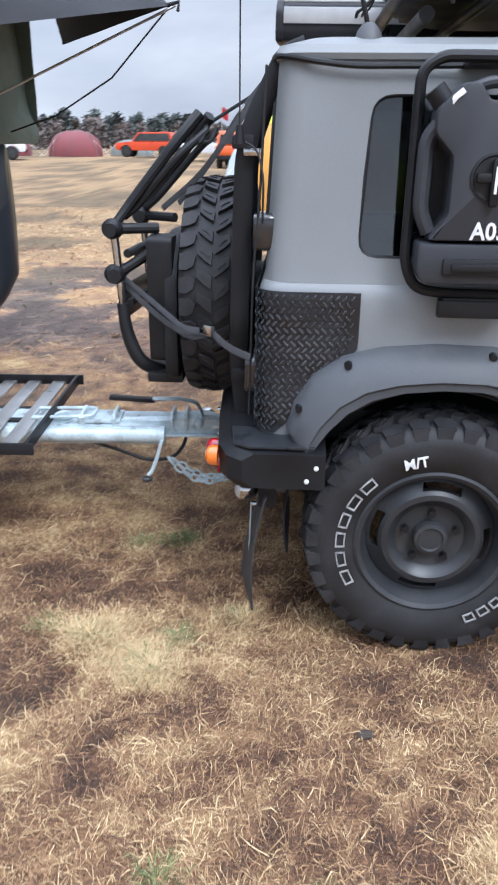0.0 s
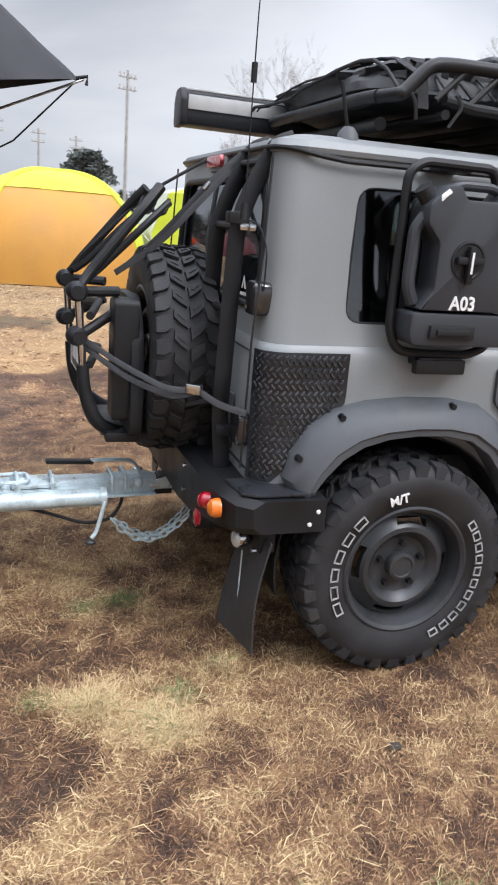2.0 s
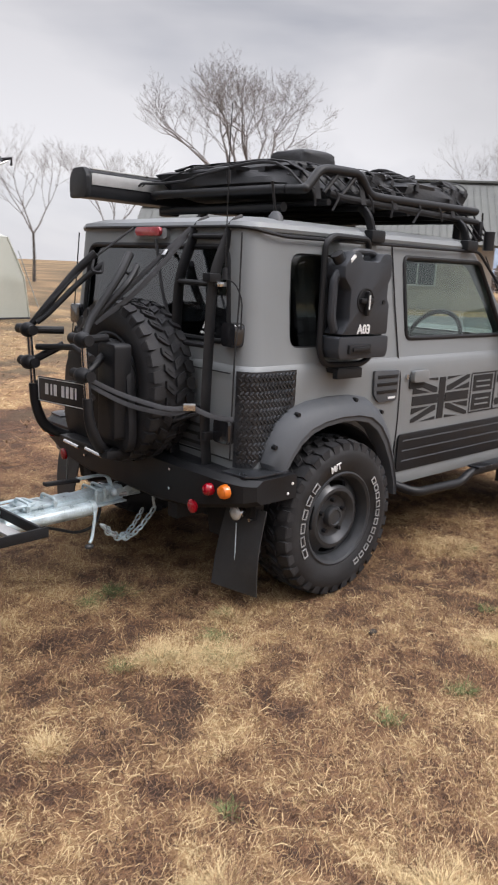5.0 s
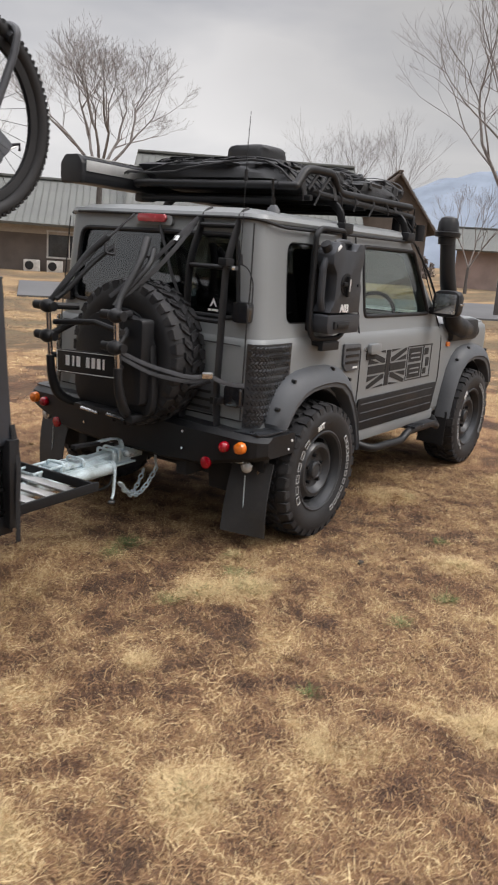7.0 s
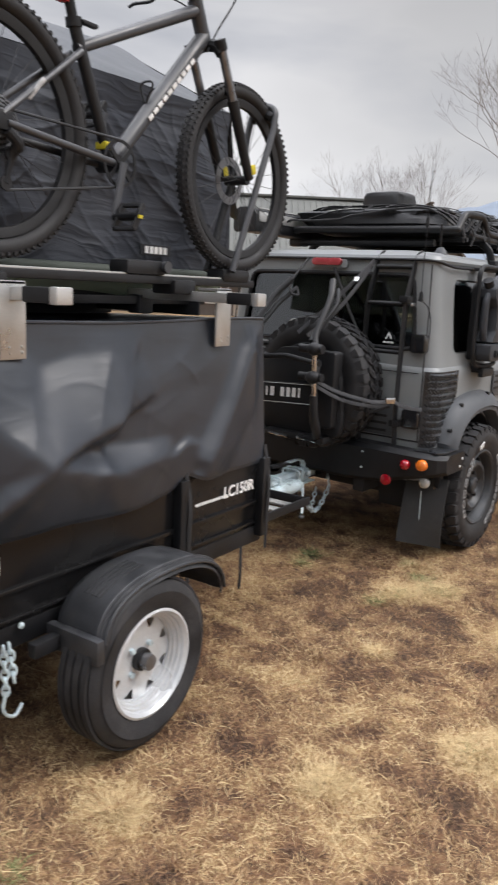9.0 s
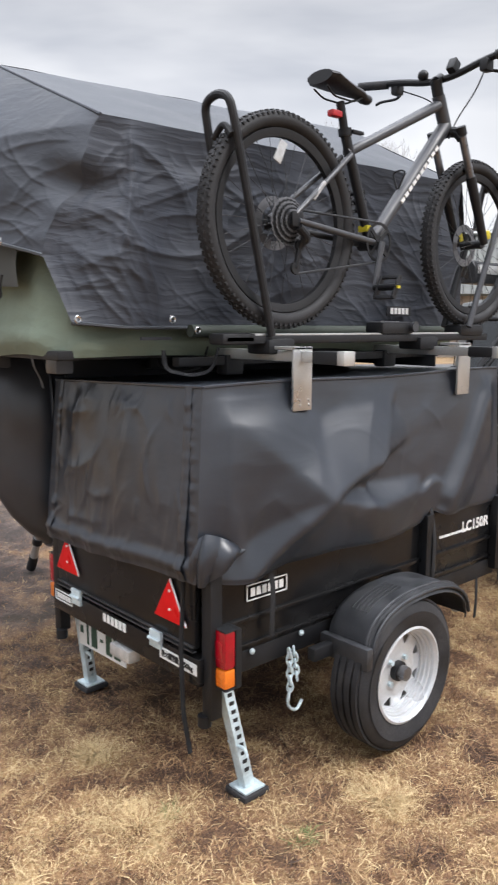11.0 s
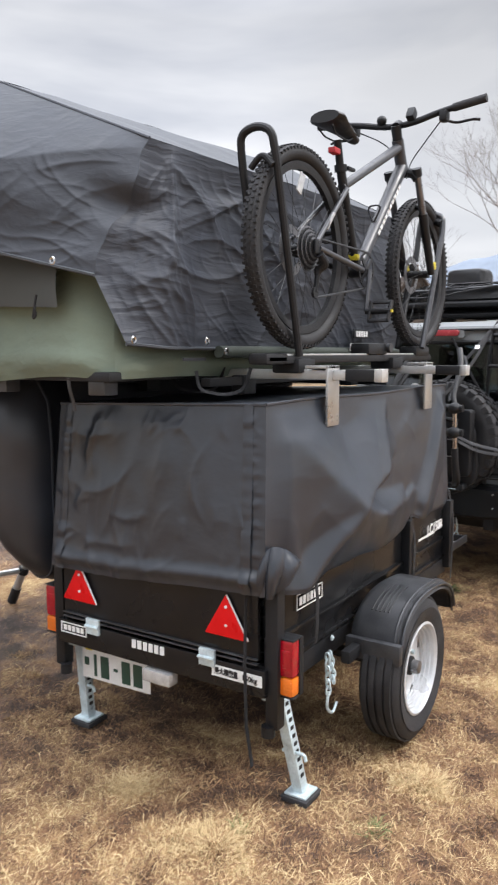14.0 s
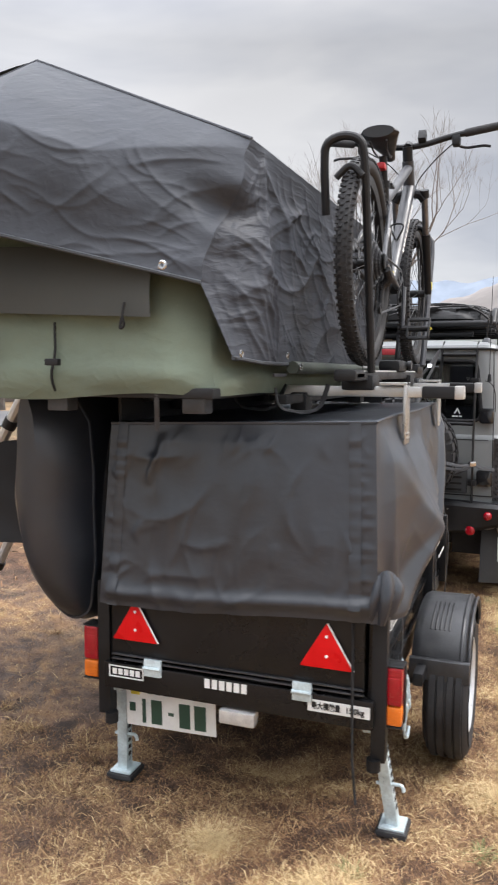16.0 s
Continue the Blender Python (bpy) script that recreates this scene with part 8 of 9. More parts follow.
for s in (-1, 1):
    part("brake_cable", tube(B(), fillet([(-1.54, YB + s * 0.19, 2.44), (-1.45, YB + s * 0.10, 2.40), (-1.46, YB + s * 0.02, 2.30), (-1.52, YB + s * 0.03, 2.22)], 0.08, 6), 0.0028, 6), BLACK, bike)
# drivetrain
cw = part("chain_ring", lathe(B(), [(0.062, 0.043), (0.072, 0.043), (0.072, 0.046), (0.062, 0.046)], 40, Matrix.Translation(BB_) @ SIDE, closed=True), BLACK, bike)
for k in range(4):
    a = math.pi / 4 + k * math.pi / 2
    part("ring_arm", box(B(), BB_ + Vector((0.034 * math.cos(a), -0.0445, 0.034 * math.sin(a))), (0.06, 0.005, 0.014), pose(0, 0, 0, 0, -math.degrees(a), 0)), BLACK, cw)
P1, P2 = BB_ + Vector((-0.045, -0.066, -0.165)), BB_ + Vector((0.045, 0.066, 0.165))
for a, b, s in ((BB_ + Vector((0, -0.06, 0)), P1, -1), (BB_ + Vector((0, 0.06, 0)), P2, 1)):
    part("crank_arm", tube(B(), [a, b], [0.014, 0.011], 8, flat=0.7), BIKEGREY, bike)
    pd = part("pedal", cyl(B(), b, b + Vector((0, s * 0.105, 0)), 0.012, 10), BLACK, bike, "black cage pedal")
    for k in (-1, 1):
        part("pedal_cage", box(B(), b + Vector((0.018 * k, s * 0.06, 0.036 * k)), (0.014, 0.090, 0.010), pose(0, 0, 0, 0, -60, 0), bev=0.003), PLASTIC, pd)
        part("pedal_cage", box(B(), b + Vector((0.0, s * (0.06 + 0.040 * k), 0)), (0.086, 0.008, 0.022), pose(0, 0, 0, 0, -62, 0), bev=0.003), PLASTIC, pd)
    part("pedal_reflector", box(B(), b + Vector((0.0, s * 0.108, 0)), (0.016, 0.005, 0.010)), YELLOWTRIM, pd)
CH = [BB_ + Vector((0, -0.045, 0.070)), AR + Vector((0, -0.045, 0.040))]
part("chain", tube(B(), CH, 0.004, 6), RIM, bike)
J1, J2 = AR + Vector((0.035, -0.05, -0.075)), AR + Vector((0.015, -0.05, -0.150))
part("chain", tube(B(), [J2 + Vector((0, 0, -0.018)), BB_ + Vector((0, -0.045, -0.070))], 0.004, 6), RIM, bike)
der = part("rear_derailleur", tube(B(), fillet([AR + Vector((0.01, -0.07, -0.02)), AR + Vector((0.045, -0.075, -0.05)), J1, J2], 0.03, 4), [0.014, 0.018, 0.012, 0.008], 10), BLACK, bike)
for p in (J1, J2):
    part("jockey_wheel", cyl(B(), p + Vector((0, -0.004, 0)), p + Vector((0, 0.006, 0)), 0.019, 14), PLASTIC, der)
part("bottle_cage", tube(B(), fillet([HB.lerp(BB_, 0.62) + Vector((-0.01, 0, 0.03)), HB.lerp(BB_, 0.50) + Vector((-0.06, -0.035, 0.04)), HB.lerp(BB_, 0.50) + Vector((-0.06, 0.035, 0.04)), HB.lerp(BB_, 0.62) + Vector((-0.01, 0.005, 0.03))], 0.03, 4), 0.004, 6), BLACK, bike)
part("lock_box", box(B(), BB_ + Vector((-0.03, 0, 0.05)), (0.022, 0.046, 0.024), bev=0.005), YELLOWTRIM, bike)

# ---------------------------------------------------------------- ground
def ground_z(x, y):
    k = max(0.0, min(1.0, (math.hypot(x + 1, y - 2) - 6) / 14))
    return 0.016 * nz(x, y, 0, 1.1) + 0.009 * nz(x, y, 3, 3.7) + k * 0.05 * nz(x, y, 5, 0.22) - 0.012


def spread(lo, hi, step, far, grow=1.22):
    """Even steps between lo and hi, growing steps beyond, out to +-far."""
    core = list(np.arange(lo, hi + step / 2, step))
    up, d = [core[-1]], step
    while up[-1] < far:
        d *= grow
        up.append(up[-1] + d)
    dn, d = [core[0]], step
    while dn[-1] > -far:
        d *= grow
        dn.append(dn[-1] - d)
    return np.array(dn[:0:-1] + core + up[1:])


def vnoise(x, y, s, k):
    """Smooth value noise on arrays."""
    tab = np.random.default_rng(k).random((64, 64))
    fx, fy = x * s + 0.13 * k, y * s + 0.37 * k
    ix, iy = np.floor(fx).astype(int), np.floor(fy).astype(int)
    tx, ty = fx - ix, fy - iy
    tx, ty = tx * tx * (3 - 2 * tx), ty * ty * (3 - 2 * ty)
    q = lambda a, b: tab[(ix + a) % 64, (iy + b) % 64]
    return (q(0, 0) * (1 - tx) + q(1, 0) * tx) * (1 - ty) + (q(0, 1) * (1 - tx) + q(1, 1) * tx) * ty


# bare muddy places and bleached tufts: x, y, radius
BARE = [(-2.70, 3.06, 0.18), (-2.4, 4.9, 0.35), (-2.2, 5.8, 0.5), (-1.84, 6.07, 0.7), (-0.41, 9.2, 0.9), (-2.6, 4.4, 0.62), (-2.2, 3.0, 0.25), (-2.85, 2.62, 0.20), (-2.72, 2.28, 0.14), (-0.73, 1.66, 0.10), 
        (0.4, 1.73, 0.09), (1.1, 8.6, 0.8), (-0.41, 2.12, 0.10), (-0.33, 1.45, 0.11), (0.32, 1.53, 0.06), (-0.85, 2.27, 0.14), (-0.9, 0.61, 0.10), (-1.29, 1.81, 0.15), (-1.8, 1.16, 0.12), (-0.74, 1.2, 0.10), (0.9, 1.55, 0.12), (-3.9, 5.2, 0.5), (3.0, 11.5, 1.2), (-1.2, 13.0, 1.0)]
TUFTS = [(-0.48, 1.93, 0.16), (-0.27, 1.77, 0.13), (-0.02, 2.0, 0.10), (-1.06, 0.97, 0.15), (-0.67, 0.62, 0.15), (-1.52, 1.18, 0.13), (-3.08, 2.32, 0.13), (-2.97, 2.75, 0.12), (-2.42, 1.91, 0.13), (1.5, 1.8, 0.18), (0.62, 1.12, 0.14), (-1.08, 1.74, 0.08), (-1.95, 1.5, 0.12), (-3.6, 2.1, 0.13), (2.4, 1.3, 0.2), (-1.75, 4.9, 0.3), (-0.9, 7.4, 0.5)]


STRAWY = [(-3.15, 2.65, 0.75), (-2.6, 1.95, 0.45), (-2.2, 3.7, 0.5)]


def cover_of(x, y):
    """0 bare dark soil, 0.5 brown matted straw, 1 pale bleached straw."""
    wx, wy = x + 0.22 * (vnoise(x, y, 3.1, 21) - 0.5), y + 0.22 * (vnoise(x, y, 3.1, 22) - 0.5)
    c = 0.08 * vnoise(wx, wy, 0.75, 1) + 0.12 * vnoise(wx, wy, 2.3, 2) + 0.32 * vnoise(wx, wy, 7.5, 3) + 0.48 * vnoise(wx, wy, 19.0, 4)
    p = 0.45 + 1.25 * (c - 0.5)
    rag = vnoise(x, y, 11.0, 8) * 0.5 + vnoise(x, y, 27.0, 9) * 0.5
    for bx, by, r in BARE:
        p = p - 0.24 * (0.35 + 1.3 * rag) * np.exp(-((wx - bx) ** 2 + (wy - by) ** 2) / (r * r))
    for bx, by, r in STRAWY:
        p = p + 0.08 * np.exp(-((wx - bx) ** 2 + (wy - by) ** 2) / (r * r))
    for bx, by, r in TUFTS:
        p = p + 0.40 * (0.45 + 1.1 * rag) * np.exp(-(((0.7 * x + 0.3 * wx - bx) ** 2 + (0.7 * y + 0.3 * wy - by) ** 2) / (r * r)) ** 1.5)
    # farther out, clear-edged mats of straw with bare soil between them
    patch = 0.55 * vnoise(wx, wy, 0.8, 41) + 0.30 * vnoise(wx, wy, 2.4, 42) + 0.15 * vnoise(x, y, 6.0, 43)
    edge = np.clip((patch - 0.445) / 0.10, 0.0, 1.0)
    mats = 0.13 + 0.55 * edge * edge * (3 - 2 * edge) + 0.28 * (vnoise(x, y, 3.3, 44) - 0.5)
    far = np.clip((np.hypot(x + 1, y - 1.5) - 2.6) / 3.0, 0.0, 0.85)
    return np.clip(p + (mats - p) * far, 0.0, 1.0)


STRAW_STOPS = [(0.0, (0.062, 0.040, 0.030)), (0.22, (0.138, 0.076, 0.047)), (0.46, (0.262, 0.150, 0.082)), (0.72, (0.40, 0.262, 0.134)), (1.0, (0.62, 0.475, 0.265))]


def field_material():
    m = bpy.data.materials.new("dry_field_soil")
    m.use_nodes = True
    n, l = m.node_tree.nodes, m.node_tree.links
    b = n["Principled BSDF"]
    co = n.new("ShaderNodeTexCoord")

    def tex(scale, detail, rough=0.55, stretch=None, dist=0.0):
        t = n.new("ShaderNodeTexNoise")
        t.inputs["Scale"].default_value, t.inputs["Detail"].default_value, t.inputs["Roughness"].default_value, t.inputs["Distortion"].default_value = scale, detail, rough, dist
        if stretch:
            mp = n.new("ShaderNodeMapping")
            mp.inputs["Scale"].default_value = stretch
            mp.inputs["Rotation"].default_value = (0, 0, 0.35)
            l.new(co.outputs["Object"], mp.inputs["Vector"])
            l.new(mp.outputs["Vector"], t.inputs["Vector"])
        else:
            l.new(co.outputs["Object"], t.inputs["Vector"])
        return t.outputs["Fac"]

    def mad(src, k, add):
        x = n.new("ShaderNodeMath")
        x.operation = "MULTIPLY_ADD"
        l.new(src, x.inputs[0])
        x.inputs[1].default_value = k
        if isinstance(add, float):
            x.inputs[2].default_value = add
        else:
            l.new(add, x.inputs[2])
        return x.outputs[0]
    at = n.new("ShaderNodeAttribute")
    at.attribute_name = "cover"
    p = mad(tex(60, 6, 0.8, (1, 2.6, 1), 0.8), 1.5, mad(tex(9.0, 5, 0.65), 0.6, mad(at.outputs["Fac"], 1.0, -1.13)))
    r = n.new("ShaderNodeValToRGB")
    for i, (q, c) in enumerate(STRAW_STOPS):
        e = r.color_ramp.elements[i] if i < 2 else r.color_ramp.elements.new(q)
        e.position, e.color = q, (*c, 1)
    l.new(p, r.inputs["Fac"])
    # farther out the grass was never trampled: paler and greener
    fa = n.new("ShaderNodeAttribute")
    fa.attribute_name = "untrodden"
    ol_ = n.new("ShaderNodeMixRGB")
    ol_.inputs["Color2"].default_value = (0.205, 0.172, 0.104, 1)
    l.new(mad(fa.outputs["Fac"], 1.0, mad(tex(1.6, 4, 0.6), 0.9, -0.45)), ol_.inputs["Fac"])
    ol_.use_clamp = True
    ga_ = n.new("ShaderNodeAttribute")
    ga_.attribute_name = "greyed"
    hs = n.new("ShaderNodeHueSaturation")
    l.new(mad(ga_.outputs["Fac"], -0.5, 1.0), hs.inputs["Saturation"])
    l.new(r.outputs["Color"], hs.inputs["Color"])
    l.new(hs.outputs["Color"], ol_.inputs["Color1"])
    l.new(ol_.outputs["Color"], b.inputs["Base Color"])
    b.inputs["Roughness"].default_value = 0.95
    b.inputs["Specular IOR Level"].default_value = 0.15
    bp = n.new("ShaderNodeBump")
    bp.inputs["Strength"].default_value, bp.inputs["Distance"].default_value = 0.8, 0.02
    l.new(tex(34, 7, 0.75), bp.inputs["Height"])
    l.new(bp.outputs["Normal"], b.inputs["Normal"])
    return m


SOIL = field_material()
gx, gy = spread(-6.6, 5.0, 0.05, 900, 1.10), spread(-1.6, 8.0, 0.05, 900, 1.10)
gv = [(x, y, ground_z(x, y)) for x in gx for y in gy]
ny = len(gy)
gf = [(i * ny + j, (i + 1) * ny + j, (i + 1) * ny + j + 1, i * ny + j + 1) for i in range(len(gx) - 1) for j in range(ny - 1)]
gm = bpy.data.meshes.new("ground")
gm.from_pydata(gv, [], gf)
gm.materials.append(SOIL)
gm.polygons.foreach_set("use_smooth", [True] * len(gm.polygons))
ga = np.array(gv)
gm.attributes.new("cover", "FLOAT", "POINT").data.foreach_set("value", cover_of(ga[:, 0], ga[:, 1]).astype(np.float32))
far_ = np.clip((np.hypot(ga[:, 0] + 1, ga[:, 1] - 1.5) - 4.5) / 14, 0.0, 0.42)
gm.attributes.new("untrodden", "FLOAT", "POINT").data.foreach_set("value", far_.astype(np.float32))
bare_ = np.clip((ga[:, 1] - 2.6) / 1.2, 0.0, 1.0) * np.clip((10.5 - ga[:, 1]) / 3.0, 0.0, 1.0) * np.exp(-((ga[:, 0] + 2.5) / 1.9) ** 4) * np.clip(1.45 - 2.2 * cover_of(ga[:, 0], ga[:, 1]), 0.0, 1.0)
gm.attributes.new("greyed", "FLOAT", "POINT").data.foreach_set("value", bare_.astype(np.float32))
ground = tagged(link("ground", gm), "field of dry trampled grass with bare dark soil", "ground", kind="structure")


# ---- dry grass
def grass_material(name, stops, jitter):
    m = bpy.data.materials.new(name)
    m.use_nodes = True
    n, l = m.node_tree.nodes, m.node_tree.links
    b = n["Principled BSDF"]
    g = n.new("ShaderNodeNewGeometry")
    at = n.new("ShaderNodeAttribute")
    at.attribute_name = "cover"
    a1 = n.new("ShaderNodeMath")
    a1.operation = "MULTIPLY_ADD"
    l.new(g.outputs["Random Per Island"], a1.inputs[0])
    a1.inputs[1].default_value, a1.inputs[2].default_value = jitter, -jitter * 0.48
    a2 = n.new("ShaderNodeMath")
    a2.operation = "ADD"
    l.new(at.outputs["Fac"], a2.inputs[0])
    l.new(a1.outputs[0], a2.inputs[1])
    r = n.new("ShaderNodeValToRGB")
    for i, (p, c) in enumerate(stops):
        e = r.color_ramp.elements[i] if i < 2 else r.color_ramp.elements.new(p)
        e.position, e.color = p, (*c, 1)
    l.new(a2.outputs[0], r.inputs["Fac"])
    l.new(r.outputs["Color"], b.inputs["Base Color"])
    b.inputs["Roughness"].default_value = 0.7
    b.inputs["Specular IOR Level"].default_value = 0.25
    return m


STRAWMAT = grass_material("dry_straw", STRAW_STOPS, 0.85)
GREENMAT = grass_material("green_grass", [(0.0, (0.085, 0.110, 0.040)), (0.5, (0.16, 0.19, 0.075)), (1.0, (0.38, 0.33, 0.17))], 0.9)
rng = np.random.default_rng(5)
GZ = np.array([v[2] for v in gv]).reshape(len(gx), ny)


def height_at(x, y):
    i = np.clip(np.searchsorted(gx, x) - 1, 0, len(gx) - 2)
    j = np.clip(np.searchsorted(gy, y) - 1, 0, ny - 2)
    u, v = (x - gx[i]) / (gx[i + 1] - gx[i]), (y - gy[j]) / (gy[j + 1] - gy[j])
    return (GZ[i, j] * (1 - u) + GZ[i + 1, j] * u) * (1 - v) + (GZ[i, j + 1] * (1 - u) + GZ[i + 1, j + 1] * u) * v


def blades(name, x, y, length, width, rise, material, label, up=0.0, shade=0.0, lay=None):
    """Thin bent blades, each a quad and a tip; lay gives each a bearing."""
    n = len(x)
    z = height_at(x, y)
    a = rng.random(n) * 2 * np.pi if lay is None else lay
    bend = a + rng.normal(0, 0.75, n)
    L = length * (0.45 + 1.1 * rng.random(n) ** 1.5)
    w = width * (0.6 + 0.8 * rng.random(n)) / 2
    h1 = rise * rng.random(n) ** 1.8 + 0.003
    h2 = h1 * (rng.random(n) * 1.3 - 0.15) + up * L
    mx, my = x + np.cos(a) * L * 0.5, y + np.sin(a) * L * 0.5
    ex, ey = mx + np.cos(bend) * L * 0.5, my + np.sin(bend) * L * 0.5
    px, py = -np.sin(a) * w, np.cos(a) * w
    tw = (rng.random(n) - 0.5) * w * 1.6
    v = np.stack([np.stack([x - px, y - py, z - 0.003], 1), np.stack([x + px, y + py, z - 0.003], 1),
                  np.stack([mx + px, my + py, z + h1 + up * L * 0.6 + tw], 1), np.stack([mx - px, my - py, z + h1 + up * L * 0.6 - tw], 1),
                  np.stack([ex, ey, z + np.maximum(h2, 0.0)], 1)], 1).reshape(-1, 3)
    k = np.arange(n)[:, None] * 5
    loops = np.concatenate([k + np.array([[0, 1, 2, 3]]), k + np.array([[3, 2, 4]])], 1).reshape(-1)
    me = bpy.data.meshes.new(name)
    me.vertices.add(n * 5)
    me.vertices.foreach_set("co", v.reshape(-1).astype(np.float32))
    me.loops.add(len(loops))
    me.loops.foreach_set("vertex_index", loops.astype(np.int32))
    me.polygons.add(2 * n)
    st = np.stack([np.arange(n) * 7, np.arange(n) * 7 + 4], 1).reshape(-1)
    me.polygons.foreach_set("loop_start", st.astype(np.int32))
    me.update()
    me.validate()
    me.attributes.new("cover", "FLOAT", "POINT").data.foreach_set("value", np.repeat(cover_of(x, y) + shade, 5).astype(np.float32))
    me.materials.append(material)
    return tagged(link(name, me), label, "grass", kind="stuff")


def scatter(n, x0, x1, y0, y1, sparse):
    x, y = rng.uniform(x0, x1, n), rng.uniform(y0, y1, n)
    keep = rng.random(n) < np.clip((cover_of(x, y) - 0.10) * 3.2, sparse, 1.0)
    return x[keep], y[keep]


def joined(*runs):
    return np.concatenate([r[0] for r in runs]), np.concatenate([r[1] for r in runs])


near = joined(scatter(385000, -4.9, 2.6, 0.15, 2.5, 0.55), scatter(80000, -4.2, 5.5, 2.4, 5.5, 0.3), scatter(40000, 2.4, 7.0, -0.5, 2.6, 0.3), scatter(60000, -4.6, -2.5, 2.4, 3.9, 0.3), scatter(65000, -2.9, 0.5, 2.4, 3.5, 0.55), scatter(45000, -3.6, 3.2, 3.5, 7.0, 0.2))
pick = rng.random(len(near[0])) < 0.16
blades("dry_grass", near[0][~pick], near[1][~pick], 0.039, 0.0018, 0.014, STRAWMAT, "tangled dry brown straw lying on the soil")
blades("dry_grass", near[0][pick], near[1][pick], 0.070, 0.0019, 0.018, STRAWMAT, "longer curled straw strewn over the field", 0.02, 0.14)
mid = joined(scatter(70000, -8.0, 16.0, 5.0, 17.0, 0.06), scatter(22000, 6.5, 18.0, -3.0, 6.0, 0.1))
blades("dry_grass", *mid, 0.11, 0.006, 0.03, STRAWMAT, "dry straw tufts farther out on the field")


def clumps(places, dense, thin):
    """Blades that lie outward from the middle of each ragged clump."""
    tx, ty, ta = [], [], []
    for cx, cy, r in places:
        k = int(dense * r * r)
        d, a = r * np.abs(rng.normal(0, 0.55, k)), rng.random(k) * 2 * np.pi
        d = d * (0.6 + 0.8 * vnoise(np.cos(a) * 1.3 + cx * 7, np.sin(a) * 1.3 + cy * 7, 1.0, 31))
        tx.append(cx + d * np.cos(a)), ty.append(cy + d * np.sin(a)), ta.append(a + rng.normal(0, thin, k))
    return np.concatenate(tx), np.concatenate(ty), np.concatenate(ta)


# pale bleached tufts
many = [(rng.uniform(-4.8, 5.0), rng.uniform(0.3, 6.0), rng.uniform(0.02, 0.05)) for k in range(150)]
tx, ty, ta = clumps([t for t in TUFTS if t[1] < 4] + many, 76000, 0.9)
blades("pale_grass", tx, ty, 0.048, 0.0014, 0.024, STRAWMAT, "pale bleached grass tufts", 0.14, 0.12, ta)
# green shoots
GREENS = [(0.20, 1.02, 0.045), (0.16, 1.05, 0.03), (-0.17, 1.10, 0.045), (-0.28, 1.79, 0.08), (-0.20, 1.92, 0.06), (-0.25, 2.53, 0.08), (-0.40, 2.50, 0.06), (-0.87, 1.16, 0.035), (-0.02, 2.05, 0.05), (0.9, 1.3, 0.04), (-2.75, 1.95, 0.04), (-1.5, 1.2, 0.03), (-2.98, 2.3, 0.03), (2.2, 0.9, 0.06), (-0.62, 1.97, 0.05), (1.55, 1.75, 0.05), (-0.48, 1.93, 0.06), (0.62, 1.12, 0.05)]
tx, ty, ta = clumps(GREENS, 60000, 1.2)
blades("green_grass", tx, ty, 0.045, 0.0018, 0.014, GREENMAT, "small tufts of fresh green grass", 0.20, -0.15, ta)
# dark stone by the wheel track
solo("stone", lump((0.31, 1.51, 0.004), (0.020, 0.014, 0.007), 9.0, 0.25, 20, 12), mat("dark_stone", (0.085, 0.066, 0.052), 0.95, 0.0, 0.2, 20.0, 200, 0.3), "small dark grey stone in the grass", "stone")

# ---------------------------------------------------------------- road and far buildings
ASPHALT = mat("asphalt", (0.115, 0.115, 0.118), 0.9, 0.0, 0.15, 0.6, 40)
bm = B()
prism(bm, [(10.1, 15.3), (20.1, 6.8), (60.0, -27.1), (75.0, -28.5), (30.6, 9.8), (14.7, 20.5)], -0.05, 0.045, "xy")
solo("road", bm, ASPHALT, "grey asphalt road along the edge of the field", "road", kind="structure")

WALLBROWN = mat("brown_siding", (0.13, 0.105, 0.09), 0.8, 0.0, 0.15, 1.5, 30)
WALLBEIGE = mat("beige_render", (0.42, 0.36, 0.30), 0.85, 0.0, 0.12, 0.9, 20)
WALLPINK = mat("pinkish_render", (0.36, 0.27, 0.24), 0.85, 0.0, 0.12, 0.9, 20)
ROOFGREY = mat("grey_green_metal_roof", (0.14, 0.145, 0.135), 0.75, 0.0, 0.12, 0.8, 16)
ROOFBROWN = mat("brown_roof", (0.11, 0.085, 0.07), 0.6, 0.0, 0.12, 0.8, 16)
PANE = mat("dark_window_pane", (0.05, 0.055, 0.06), 0.12, 0.0, 0.2, 2.0, 20)
FRAMEW = mat("pale_window_frame", (0.55, 0.53, 0.50), 0.6)


